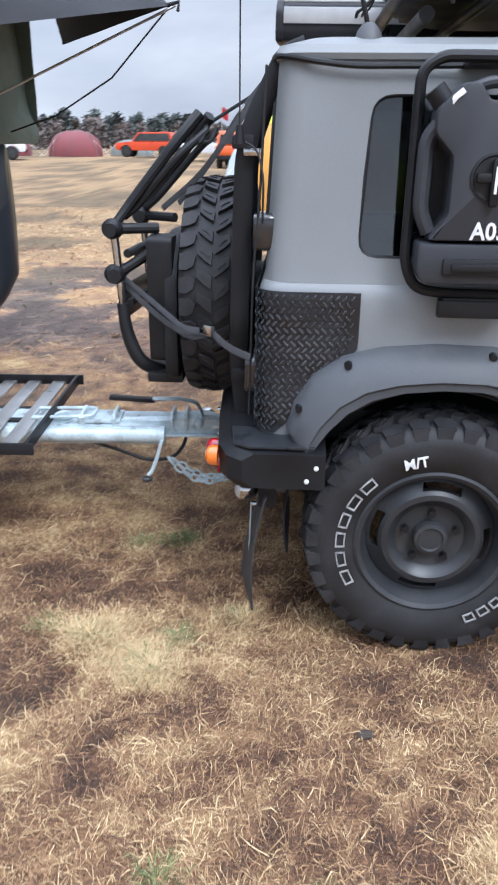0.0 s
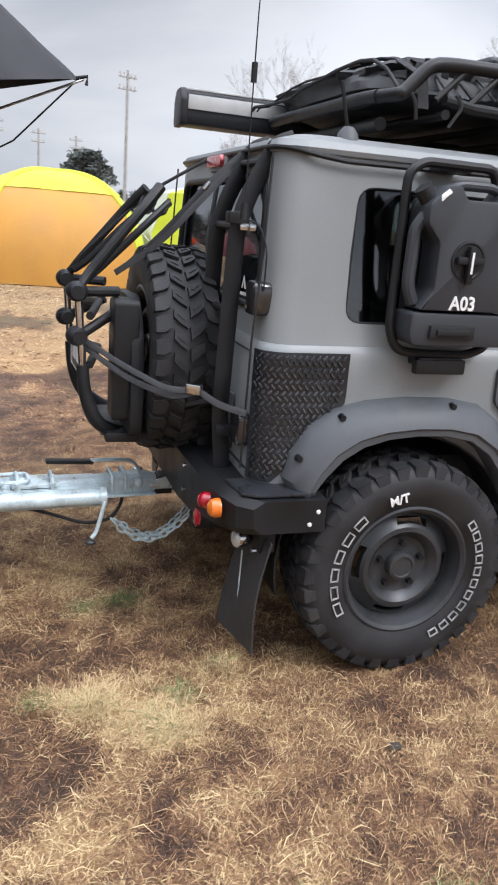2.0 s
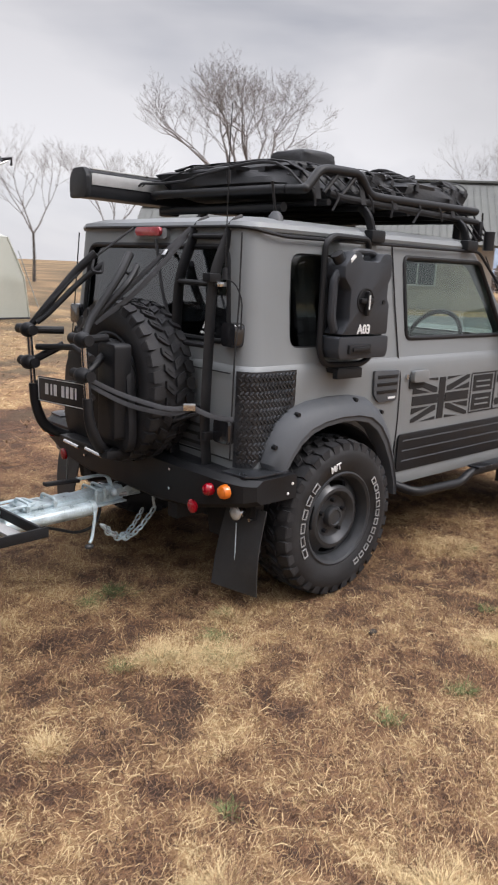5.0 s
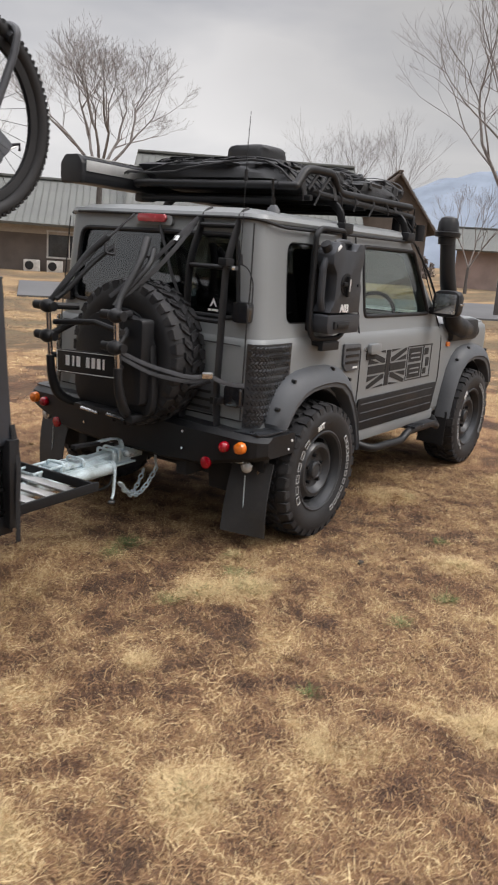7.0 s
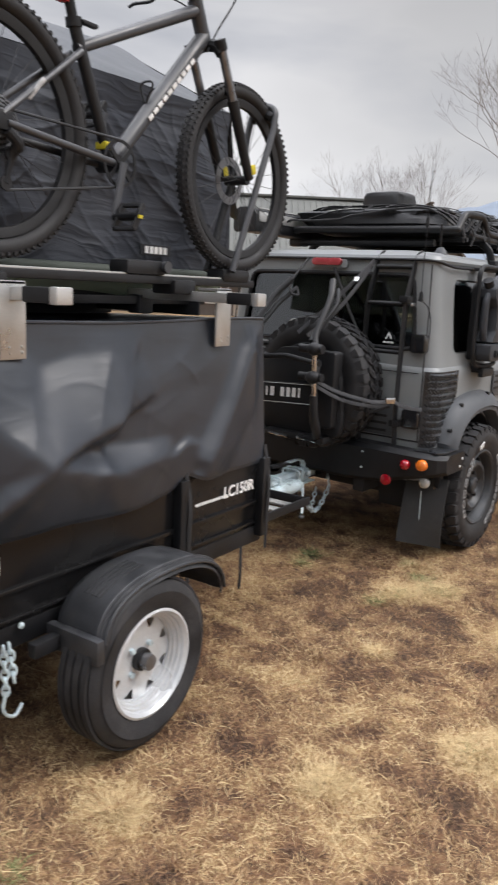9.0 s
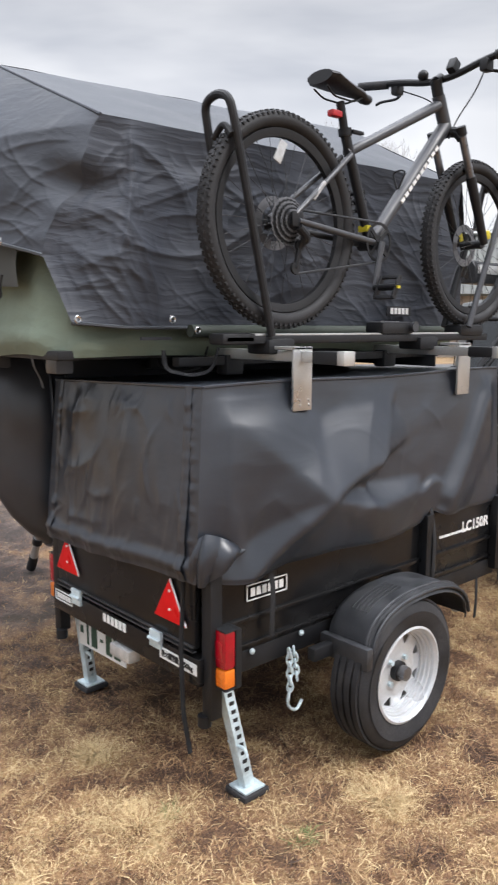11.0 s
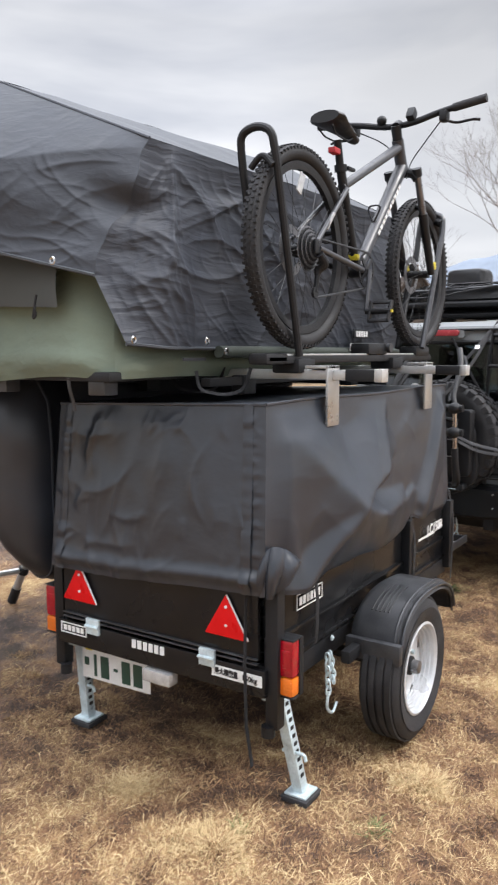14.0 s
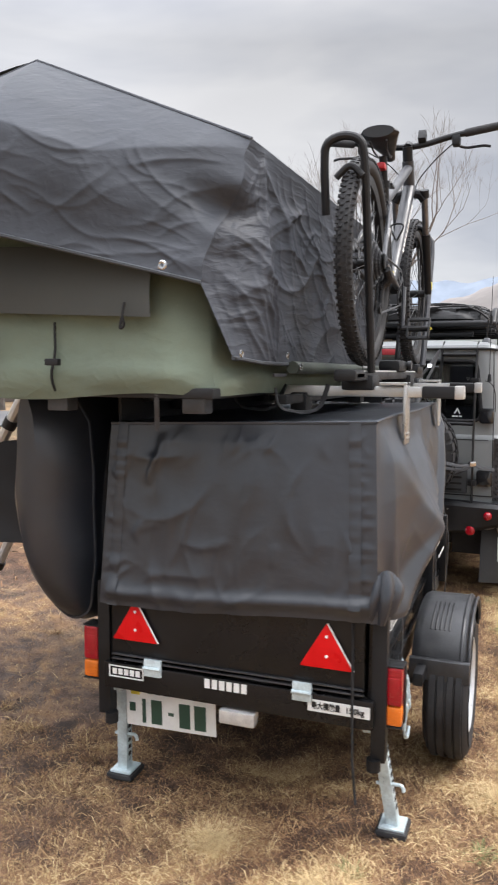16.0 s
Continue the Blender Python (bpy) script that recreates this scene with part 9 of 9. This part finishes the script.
def house(name, label, m, length, depth, eave, ridge, wall_m, roof_m, windows, over=0.7, band=None):
    """A gabled house: x along its front, y into it. windows: (x, z, w, h) on the front."""
    h = thing(name, label, "house", m)
    gable = [(0, 0), (depth, 0), (depth, eave), (depth / 2, ridge - 0.15), (0, eave)]
    bm = prism(B(), gable, -length / 2, length / 2, "yz")
    cuts = [box(B(), (x, 0.0, z), (w, 0.24, hh)) for x, z, w, hh in windows]
    part("wall", carve(bm, cuts) if cuts else bm, wall_m, h)
    if band:
        part("wall_band", box(B(), (0, -0.015, band), (length, 0.03, 0.55)), WALLBEIGE, h)
    run = math.hypot(depth / 2, ridge - eave)
    for s in (0, 1):
        y0, y1 = (-over, depth / 2) if s == 0 else (depth + over, depth / 2)
        z0 = eave - over * (ridge - eave) / (depth / 2)
        rf = part("roof", sheet(B(), lambda u, v: Vector((-length / 2 - over + (length + 2 * over) * u, y0 + (y1 - y0) * v, z0 + (ridge - z0) * v)), 2, 2, 0.12), roof_m, h)
        n = int(length / 0.27)
        for k in range(n + 1):
            x = -length / 2 - over + (length + 2 * over) * k / n
            part("roof_rib", tube(B(), [(x, y0, z0 + 0.05), (x, y1, ridge + 0.05)], 0.014, 4), roof_m, rf)
    part("ridge_cap", box(B(), (0, depth / 2, ridge + 0.06), (length + 2 * over, 0.35, 0.12), bev=0.03), roof_m, h)
    for x, z, w, hh in windows:
        wd = part("window", box(B(), (x, 0.09, z), (w, 0.02, hh)), PANE, h)
        for a, b, c, d in ((0, hh / 2, w + 0.1, 0.07), (0, -hh / 2, w + 0.1, 0.07), (-w / 2, 0, 0.07, hh), (w / 2, 0, 0.07, hh), (0, 0, 0.05, hh)):
            part("frame", box(B(), (x + a, -0.02, z + b), (c, 0.08, d)), FRAMEW, wd)
    return h


def facing(x, y, az):
    """A front at x, y that looks back along the bearing az (degrees right of +y)."""
    return pose(x, y, -0.05, 0, 0, -az)


h1 = house("lodge_house", "low brown lodge with a grey metal roof", facing(23.6, 25.0, 47), 9.5, 7.5, 2.45, 4.25, WALLBROWN, ROOFGREY, [(-1.6, 1.25, 1.9, 1.15), (2.6, 1.2, 1.6, 1.2)], band=1.95)
for x in (-3.2, -2.2):
    ac = part("air_conditioner", box(B(), (x, -0.35, 0.28), (0.70, 0.28, 0.52), bev=0.03), FRAMEW, h1, "white outdoor air-conditioning unit")
    part("fan_grille", lathe(B(), [(0.19, 0), (0.19, 0.02), (0.05, 0.02), (0, 0.02)], 20, pose(x - 0.1, -0.495, 0.29) @ SIDE), PLASTIC, ac)
house("lodge_house", "tall house with a grey-green ribbed metal roof", facing(27.6, 20.2, 56), 9.5, 8.0, 3.4, 6.0, WALLBEIGE, ROOFGREY, [(-2.5, 1.7, 1.6, 1.2), (1.5, 1.7, 1.6, 1.2)])
house("lodge_house", "brown house with a steep gable", facing(50.0, 24.9, 150), 5.0, 4.6, 4.6, 7.6, WALLBROWN, ROOFBROWN, [(0, 1.5, 1.4, 1.1)])
h4 = house("shop_house", "pinkish beige shop building with a glazed front", facing(57.9, 12.0, 79), 15, 8.0, 3.2, 4.7, WALLPINK, ROOFGREY, [(1.2, 1.15, 2.6, 1.9), (-3.2, 1.2, 2.0, 1.7), (5.0, 1.2, 2.2, 1.7)])
part("blue_panel", box(B(), (-0.9, -0.4, 0.55), (1.0, 0.5, 0.9), bev=0.04), mat("blue_paint", (0.05, 0.16, 0.30), 0.5), h4, "blue vending box by the wall")

# ---------------------------------------------------------------- tents on the field
ORANGE_T = mat("orange_tent_fabric", (0.52, 0.255, 0.042), 0.6, 0.0, 0.08, 1.2, 60)
LIME_T = mat("lime_tent_fabric", (0.52, 0.60, 0.030), 0.6, 0.0, 0.06, 1.2, 60)
WHITE_T = mat("pale_tent_fabric", (0.46, 0.475, 0.42), 0.6, 0.0, 0.06, 1.0, 60)
BLUE_T = mat("pale_blue_tent_fabric", (0.52, 0.60, 0.64), 0.6, 0.0, 0.06, 1.0, 60)
MAROON_T = mat("maroon_tent_fabric", (0.20, 0.05, 0.055), 0.7, 0.0, 0.1, 1.0, 60)
GREYT = mat("grey_tent_fabric", (0.20, 0.22, 0.21), 0.7, 0.0, 0.1, 1.0, 60)


def dome_panel(rx, ry, h, a0, a1, e0, e1, grow=0.0, nu=14, nv=10):
    """A patch of a squarish dome between two bearings and two heights (0 foot, 1 crown)."""
    def f(u, v):
        a, e = radians(a0 + (a1 - a0) * u), (e0 + (e1 - e0) * v) * math.pi / 2
        c, s = math.cos(a), math.sin(a)
        k = 1 / (abs(c) ** 3 + abs(s) ** 3) ** (1 / 3)
        cr = math.cos(e) ** 0.72
        return Vector(((rx + grow) * c * k * cr, (ry + grow) * s * k * cr, (h + grow) * math.sin(e) ** 0.95 + 0.012 * nz(u * 6 + a0, v * 6)))
    return sheet(B(), f, nu, nv)


def dome(name, label, m, rx, ry, h, panels, rim=None):
    t = thing(name, label, "tent", m)
    for a0, a1, e0, e1, mt in panels:
        part("panel", dome_panel(rx, ry, h, a0, a1, e0, e1, 0.015 if e0 else 0.0), mt, t, sharp=60)
    for a in (45, 135, 225, 315):
        pts = []
        for k in range(15):
            e = k / 14 * math.pi / 2
            c, s = math.cos(radians(a)), math.sin(radians(a))
            q = 1 / (abs(c) ** 3 + abs(s) ** 3) ** (1 / 3)
            pts.append(Vector(((rx + 0.03) * c * q * math.cos(e) ** 0.72, (ry + 0.03) * s * q * math.cos(e) ** 0.72, (h + 0.03) * math.sin(e) ** 0.95)))
        part("pole", tube(B(), pts, 0.055 if rim else 0.018, 6, flat=0.5 if rim else 1.0), rim or GREYT, t)
        foot = pts[0]
        part("guy_line", tube(B(), [pts[6], foot * 1.55 + Vector((0, 0, 0.0))], 0.006, 5), WHITE, t)
    return t


FULL = ((-45, 45), (45, 135), (135, 225), (225, 315))
dome("dome_tent", "orange, lime and pale blue dome tent pitched on the grass", pose(1.10, 15.8, 0, 0, 0, 0), 1.80, 1.80, 1.99,
     [(-45, 45, 0, 0.62, LIME_T), (45, 135, 0, 0.62, LIME_T), (135, 225, 0, 0.62, BLUE_T), (225, 315, 0, 0.66, ORANGE_T)] + [(a, b, 0.60, 1.0, LIME_T) for a, b in FULL], LIME_T)
# large pale cabin tent with a lime end: leaning walls that bulge at half height, and a hipped roof
cab = thing("cabin_tent", "large pale cream cabin tent with a lime end panel", "tent", pose(4.4, 16.5, 0))
FOOT = [(-1.06, -0.60), (-0.02, 0.0), (3.20, 0.20), (3.30, 2.70), (0.60, 3.00), (-1.20, 1.40)]
WAIST = [(-1.34, -0.62), (0.06, 0.02), (3.02, 0.10), (3.40, 2.80), (0.55, 3.15), (-1.50, 1.45)]
EAVE = [(-0.93, -0.40), (0.20, 0.08), (2.66, 0.20), (2.85, 2.45), (0.75, 2.70), (-0.95, 1.20)]
EAVEZ = [1.79, 1.88, 1.90, 1.86, 1.86, 1.78]
RIDGE = [Vector((0.78, 0.90, 2.22)), Vector((2.00, 1.10, 2.31))]


def cabin_wall(k, u, v):
    """Wall k: u along it, v from the ground to the eave."""
    m = (k + 1) % 6
    w = lambda q: Vector((*FOOT[q], 0.0)).lerp(Vector((*WAIST[q], 0.96)), v / 0.5) if v < 0.5 else Vector((*WAIST[q], 0.96)).lerp(Vector((*EAVE[q], EAVEZ[q])), v / 0.5 - 1)
    p = w(k).lerp(w(m), u)
    n = (w(m) - w(k)).cross(Vector((0, 0, 1))).normalized()
    return p + n * (0.05 * nz(u * 3 + k, v * 2, 1) - 0.05 * math.sin(math.pi * u)) * math.sin(math.pi * v)


def cabin_roof(k, u, v):
    m = (k + 1) % 6
    a, b = Vector((*EAVE[k], EAVEZ[k])), Vector((*EAVE[m], EAVEZ[m]))
    top = lambda q: RIDGE[1] if q in (2, 3) else RIDGE[0]
    return a.lerp(b, u).lerp(top(k).lerp(top(m), u), v) - Vector((0, 0, 0.05 * math.sin(math.pi * u) * math.sin(math.pi * v)))


for k in range(6):
    skin = LIME_T if k == 0 else WHITE_T
    wl_ = part("wall_panel", sheet(B(), lambda u, v: cabin_wall(k, u, v), 16, 14, 0.004), skin, cab, "lime end panel" if k == 0 else "pale cream wall", 70)
    part("roof_panel", sheet(B(), lambda u, v: cabin_roof(k, u, v), 14, 10, 0.004), skin, cab, "lime roof gore" if k == 0 else "pale cream roof", 70)
    part("seam", tube(B(), [cabin_wall(k, 0.0, q / 10) for q in range(11)], 0.022, 6), GREYT if k == 1 else WHITE_T, wl_)
    part("skirt", tube(B(), [cabin_wall(k, q / 8, 0.0) + Vector((0, 0, 0.02)) for q in range(9)], 0.03, 6), FLYUNDER, wl_, "dark ground skirt")
for a, b in (((0.62, -0.50, 0.0), (0.86, -0.22, 1.58)), ((0.55, -0.50, 0.0), (0.60, -0.22, 1.60)), ((-0.95, -1.10, 0.0), (-0.55, -0.42, 1.70)), ((3.1, -0.6, 0.0), (2.85, 0.05, 1.6))):
    part("guy_line", tube(B(), [a, b], 0.011, 5), GREYT, cab, "grey guy line")
dome("dome_tent", "maroon dome tent far across the field", pose(-13.0, 58, 0, 0, 0, 10), 1.9, 1.6, 1.7, [(a, b, 0, 1.0, MAROON_T) for a, b in FULL])
dome("dome_tent", "maroon dome tent far across the field", pose(-18.0, 58, 0, 0, 0, 30), 1.7, 1.6, 1.6, [(a, b, 0, 1.0, MAROON_T) for a, b in FULL])
dome("dome_tent", "low grey-green dome tent far across the field", pose(-9.6, 62, 0, 0, 0, 0), 1.6, 1.5, 1.1, [(a, b, 0, 1.0, GREYT) for a, b in FULL])


# ---------------------------------------------------------------- parked vehicles far across the field
CARS = {"red": mat("orange_red_paint", (0.60, 0.060, 0.012), 0.35, 0.0, 0.04, 1.0, 60, coat=0.4), "white": mat("white_car_paint", (0.68, 0.69, 0.70), 0.35, 0.0, 0.04, 1.0, 60, coat=0.4), "orange": mat("red_orange_paint", (0.62, 0.10, 0.012), 0.35, 0.0, 0.04, 1.0, 60, coat=0.4)}


def far_car(label, m, paint, pickup=False):
    c = thing("parked_car", label, "car", m)
    W = 0.85
    prof = [(-2.1, 0.45), (2.1, 0.45), (2.15, 0.9), (1.1, 1.02), (-2.1, 1.02), (-2.18, 0.7)]
    part("body", carve(prism(B(), rounded(prof, 0.1), -W, W, "xz", bev=0.05), [cyl(B(), (x, -1, 0.38), (x, 1, 0.38), 0.42, 24) for x in (-1.35, 1.35)]), paint, c)
    cab = [(-0.2 if pickup else -2.05, 1.0), (1.0, 1.0), (0.45, 1.62), (0.0 if pickup else -1.75, 1.66)]
    part("cabin", prism(B(), rounded(cab, 0.08), -W + 0.06, W - 0.06, "xz", bev=0.05), paint, c)
    lo = -0.1 if pickup else -1.85
    for s in (-1, 1):
        part("side_window", prism(B(), rounded([(lo, 1.08), (0.82, 1.08), (0.38, 1.54), (lo + 0.15, 1.56)], 0.05), s * (W - 0.075), s * (W - 0.05), "xz"), PANE, c)
        for x in (-1.35, 1.35):
            w = part("wheel", cyl(B(), (x, s * (W - 0.22), 0.37), (x, s * (W + 0.02), 0.37), 0.37, 24, bev=0.03), RUBBER, c)
            part("hub_cap", cyl(B(), (x, s * (W + 0.02), 0.37), (x, s * (W + 0.035), 0.37), 0.22, 20), RIM, w)
        part("headlamp", box(B(), (2.13, s * 0.62, 0.80), (0.06, 0.28, 0.14), bev=0.02), CLEARLENS, c)
        part("tail_lamp", box(B(), (-2.13, s * 0.72, 0.85), (0.06, 0.14, 0.28), bev=0.02), REDLENS, c)
    part("rear_glass", prism(B(), [(-0.65, 1.1), (0.65, 1.1), (0.6, 1.5), (-0.6, 1.5)], lo - 0.22, lo - 0.12, "yz"), PANE, c)
    part("bumper", box(B(), (-2.17, 0, 0.5), (0.1, 1.6, 0.18), bev=0.04), PLASTIC, c)
    return c


far_car("bright orange-red off-road car parked by the woods", pose(-7.8, 57.6, 0, 0, 0, 172), CARS["red"])
far_car("white pickup truck parked on the field", pose(-3.2, 50, 0, 0, 0, 160), CARS["white"], True)
far_car("red and orange car seen from behind", pose(-0.95, 40, 0, 0, 0, 84), CARS["orange"])
far_car("white car parked on the far side of the field", pose(-16.0, 48, 0, 0, 0, 200), CARS["white"])
far_car("orange-red car parked by the dome tent", pose(3.4, 36, 0, 0, 0, 20), CARS["red"])
fl = thing("red_flag", "red flag on a thin pole", "flag", pose(-2.1, 47, 0))
part("flag_pole", tube(B(), [(0, 0, 0), (0, 0, 3.0)], 0.03, 6), ALU, fl)
part("flag_cloth", sheet(B(), lambda u, v: Vector((0.36 * u, 0.06 * math.sin(u * 6), 3.0 - 0.6 * v - 0.2 * u)), 8, 8, 0.01), REDPLASTIC, fl)


# ---------------------------------------------------------------- poles, trees, woods, hills
def bearing(x, y, az, d):
    """d metres from x, y along az degrees left of +y."""
    return x - d * math.sin(radians(az)), y + d * math.cos(radians(az))


POLE = mat("grey_concrete_pole", (0.36, 0.35, 0.34), 0.85)


def pole(x, y, h, arms, az):
    p = thing("utility_pole", "grey utility pole with crossarms", "utility pole", pose(x, y, 0, 0, 0, az), "poles along the road")
    part("mast", tube(B(), [(0, 0, 0), (0, 0, h)], [0.12, 0.07], 10), POLE, p)
    for k in range(arms):
        z = h - 0.4 - 0.7 * k
        a = part("crossarm", box(B(), (0, 0, z), (1.3, 0.07, 0.07)), POLE, p)
        for x_ in (-0.55, -0.25, 0.25, 0.55):
            part("insulator", cyl(B(), (x_, 0, z + 0.05), (x_, 0, z + 0.25), 0.05, 8), FRAMEW, a)
    return p


PO = [(*bearing(-0.57, 0.03, -3.0, 66), 7.6, 2), (*bearing(-0.57, 0.03, -5.8, 74), 7.6, 2), (*bearing(-0.57, 0.03, -11.6, 52), 9.6, 2), (*bearing(-0.57, 0.03, -8.3, 78), 7.6, 2)]
for x, y, h, a in PO:
    pole(x, y, h, a, 20)

BARK = mat("grey_brown_bark", (0.11, 0.098, 0.09), 0.9, 0.0, 0.2, 6.0, 60, 0.3)
TWIG = mat("thin_twigs", (0.24, 0.215, 0.205), 0.9, 0.0, 0.15, 6.0, 60)


def bare_tree(x, y, h, seed, spread_=0.55, fork=0.28, stems=3, r0=0.16, lean_=(0, 0), gens=7):
    """A leafless tree: a tapered trunk, forking limbs and fine twigs."""
    rnd = random.Random(seed)
    t = thing("bare_tree", "leafless tree with fine spreading twigs", "tree", pose(x, y, -0.05, 0, 0, rnd.uniform(0, 360)), "bare trees")
    trunk, limbs = B(), B()
    top = Vector((lean_[0], lean_[1], h * fork))
    tube(trunk, [Vector((0, 0, 0)), top * 0.5 + Vector((0.05, 0.03, 0)), top], [r0 * 1.35, r0, r0 * 0.85], 9)

    def grow(p, d, length, r, g):
        n = 3
        pts, q = [p], d.copy()
        for i in range(n):
            q = (q + Vector((rnd.uniform(-1, 1), rnd.uniform(-1, 1), rnd.uniform(-0.2, 0.5))) * 0.16).normalized()
            pts.append(pts[-1] + q * length / n)
        tube(limbs, pts, [r, r * 0.62], 5 if g < 2 else (4 if g < 4 else 3))
        if g >= gens:
            return
        kids = 3 if g < 2 else rnd.choice((2, 3, 3)) if g < 5 else 2
        for k in range(kids):
            s = rnd.uniform(0.45, 1.0) if k else 1.0
            at = pts[-1] if s > 0.9 else pts[1].lerp(pts[-1], s)
            side = Vector((rnd.uniform(-1, 1), rnd.uniform(-1, 1), rnd.uniform(-0.15, 0.55)))
            nd = (q * (1.25 if k == 0 else 0.85) + side.normalized() * spread_ * (0.7 if k == 0 else 1.1)).normalized()
            grow(at, nd, length * rnd.uniform(0.62, 0.80), max(0.0035, r * (0.66 if k == 0 else 0.46)), g + 1)
    for k in range(stems):
        a = 2 * math.pi * k / stems + rnd.uniform(-0.4, 0.4)
        d = Vector((math.cos(a) * spread_, math.sin(a) * spread_, 1.0)).normalized()
        grow(top - Vector((0, 0, 0.05)), d, h * (1 - fork) * 0.36, r0 * 0.62, 0)
    part("trunk", trunk, BARK, t)
    part("crown", limbs, TWIG, t, "fine bare branches", 60)
    return t


bare_tree(18.0, 20.1, 8.3, 3, 0.80, 0.46, 6, 0.11)
bare_tree(23.0, 6.9, 10.2, 8, 0.66, 0.32, 4, 0.12, (0.0, 0.0), 6)
bare_tree(*bearing(-1.8, -0.1, -25.4, 40), 9.2, 12, 0.46, 0.40, 2, 0.10, (0.3, 0.2), 6)
bare_tree(*bearing(-1.8, -0.1, -30.2, 52), 9.0, 15, 0.60, 0.34, 3, 0.09, (0, 0), 6)
bare_tree(*bearing(-1.8, -0.1, -35.5, 50), 8.6, 19, 0.55, 0.34, 3, 0.09, (0, 0), 6)
bare_tree(*bearing(-3.0, 0.16, -63.0, 62), 11.6, 23, 0.50, 0.25, 3, 0.09, (0, 0), 6)
bare_tree(*bearing(-3.0, 0.16, -66.5, 64), 12.2, 27, 0.50, 0.25, 3, 0.09, (0, 0), 6)
bare_tree(*bearing(-3.0, 0.16, -73.0, 50), 6.4, 31, 0.5, 0.25, 3, 0.09, (0, 0), 6)
bare_tree(*bearing(-1.8, -0.1, -21.5, 60), 7.2, 37, 0.5, 0.3, 3, 0.08, (0, 0), 6)

# woods along the horizon: clumps of needles and bare brushwood
def woods(name, label, arcs, material, seed, tall, clump):
    r = np.random.default_rng(seed)
    vs, fs = [], []
    for az0, az1, d0, d1, n in arcs:
        for k in range(n):
            az, d = r.uniform(az0, az1), r.uniform(d0, d1)
            x, y = bearing(0, 0, az, d)
            h = tall * r.uniform(0.65, 1.1)
            w = h * r.uniform(0.24, 0.40)
            for q in range(clump):
                z = h * (1 - r.random() ** 0.8)
                rr = w * (1.05 - 0.75 * z / h) * r.random() ** 0.5
                a = r.uniform(0, 2 * math.pi)
                c = np.array([x + rr * math.cos(a), y + rr * math.sin(a), z])
                s = h * 0.075
                i = len(vs)
                for _ in range(3):
                    vs.append(tuple(c + r.normal(0, 1, 3) * s * np.array([1, 1, 0.7])))
                fs.append((i, i + 1, i + 2))
    me = bpy.data.meshes.new(name)
    me.from_pydata(vs, [], fs)
    me.materials.append(material)
    return tagged(link(name, me), label, "woods", kind="stuff")


# conifer green lifted towards grey to carry the distance haze
PINE = mat("haze_toned_conifer", (0.12, 0.14, 0.13), 0.9, 0.0, 0.3, 0.3, 4, island=0.2)
BRUSH = mat("bare_brushwood", (0.20, 0.165, 0.150), 0.9, 0.0, 0.2, 0.3, 4, island=0.18)
woods("far_woods", "dark pine woods along the horizon", [(4, 24, 120, 150, 110), (-8, 4, 150, 180, 60), (-14, -8, 150, 175, 20)], PINE, 3, 4.4, 420)
woods("far_brushwood", "bare brown brushwood before the pines", [(0, 24, 85, 110, 90), (-10, 2, 90, 120, 50), (-24, -12, 80, 110, 40), (-82, -60, 90, 130, 60), (-110, -82, 60, 90, 60)], BRUSH, 4, 3.0, 260)
pt = thing("pine_tree", "round-topped pine beyond the tents", "tree", pose(*bearing(-0.57, 0.03, -9.0, 70), 0))
part("trunk", tube(B(), [(0, 0, 0), (0.1, 0, 4.0)], [0.25, 0.12], 8), BARK, pt)
r_ = np.random.default_rng(9)
vs, fs = [], []
for k in range(1400):
    a, rr, z = r_.uniform(0, 6.28), 2.6 * r_.random() ** 0.5, r_.uniform(0, 1)
    c = np.array([rr * math.cos(a) * (1.1 - z * 0.7), rr * math.sin(a) * (1.1 - z * 0.7), 3.4 + 2.4 * z])
    i = len(vs)
    for _ in range(3):
        vs.append(tuple(c + r_.normal(0, 0.2, 3)))
    fs.append((i, i + 1, i + 2))
me = bpy.data.meshes.new("crown")
me.from_pydata(vs, [], fs)
me.materials.append(PINE)
link("crown", me, pt)

# distance haze is mixed straight into both hill colours
HILL = mat("haze_tinted_blue_hill", (0.25, 0.29, 0.35), 1.0, 0.0, 0.10, 0.004, 0.02, spec=0.0)
HILL2 = mat("haze_tinted_brown_hill", (0.27, 0.25, 0.24), 1.0, 0.0, 0.12, 0.006, 0.03, spec=0.0)


def hills(name, az0, az1, d, height, material, label, seed):
    bm = B()

    def f(u, v):
        az = az0 + (az1 - az0) * u
        x, y = bearing(-3, 0, az, d + 500 * v)
        e = math.sin(math.pi * min(1, max(0, u))) ** 0.6
        z = height * e * (0.75 + 0.35 * nz(u * 3 + seed, v, 0) + 0.16 * nz(u * 9, v * 2, seed) + 0.05 * nz(u * 30, v * 6, seed))
        return Vector((x, y, -5 + z * math.sin(v * math.pi / 2) + 6 * nz(u * 40, v * 12, seed) * v))
    sheet(bm, f, 120, 12)
    return solo(name, bm, material, label, "hill", kind="structure", sharp=80)


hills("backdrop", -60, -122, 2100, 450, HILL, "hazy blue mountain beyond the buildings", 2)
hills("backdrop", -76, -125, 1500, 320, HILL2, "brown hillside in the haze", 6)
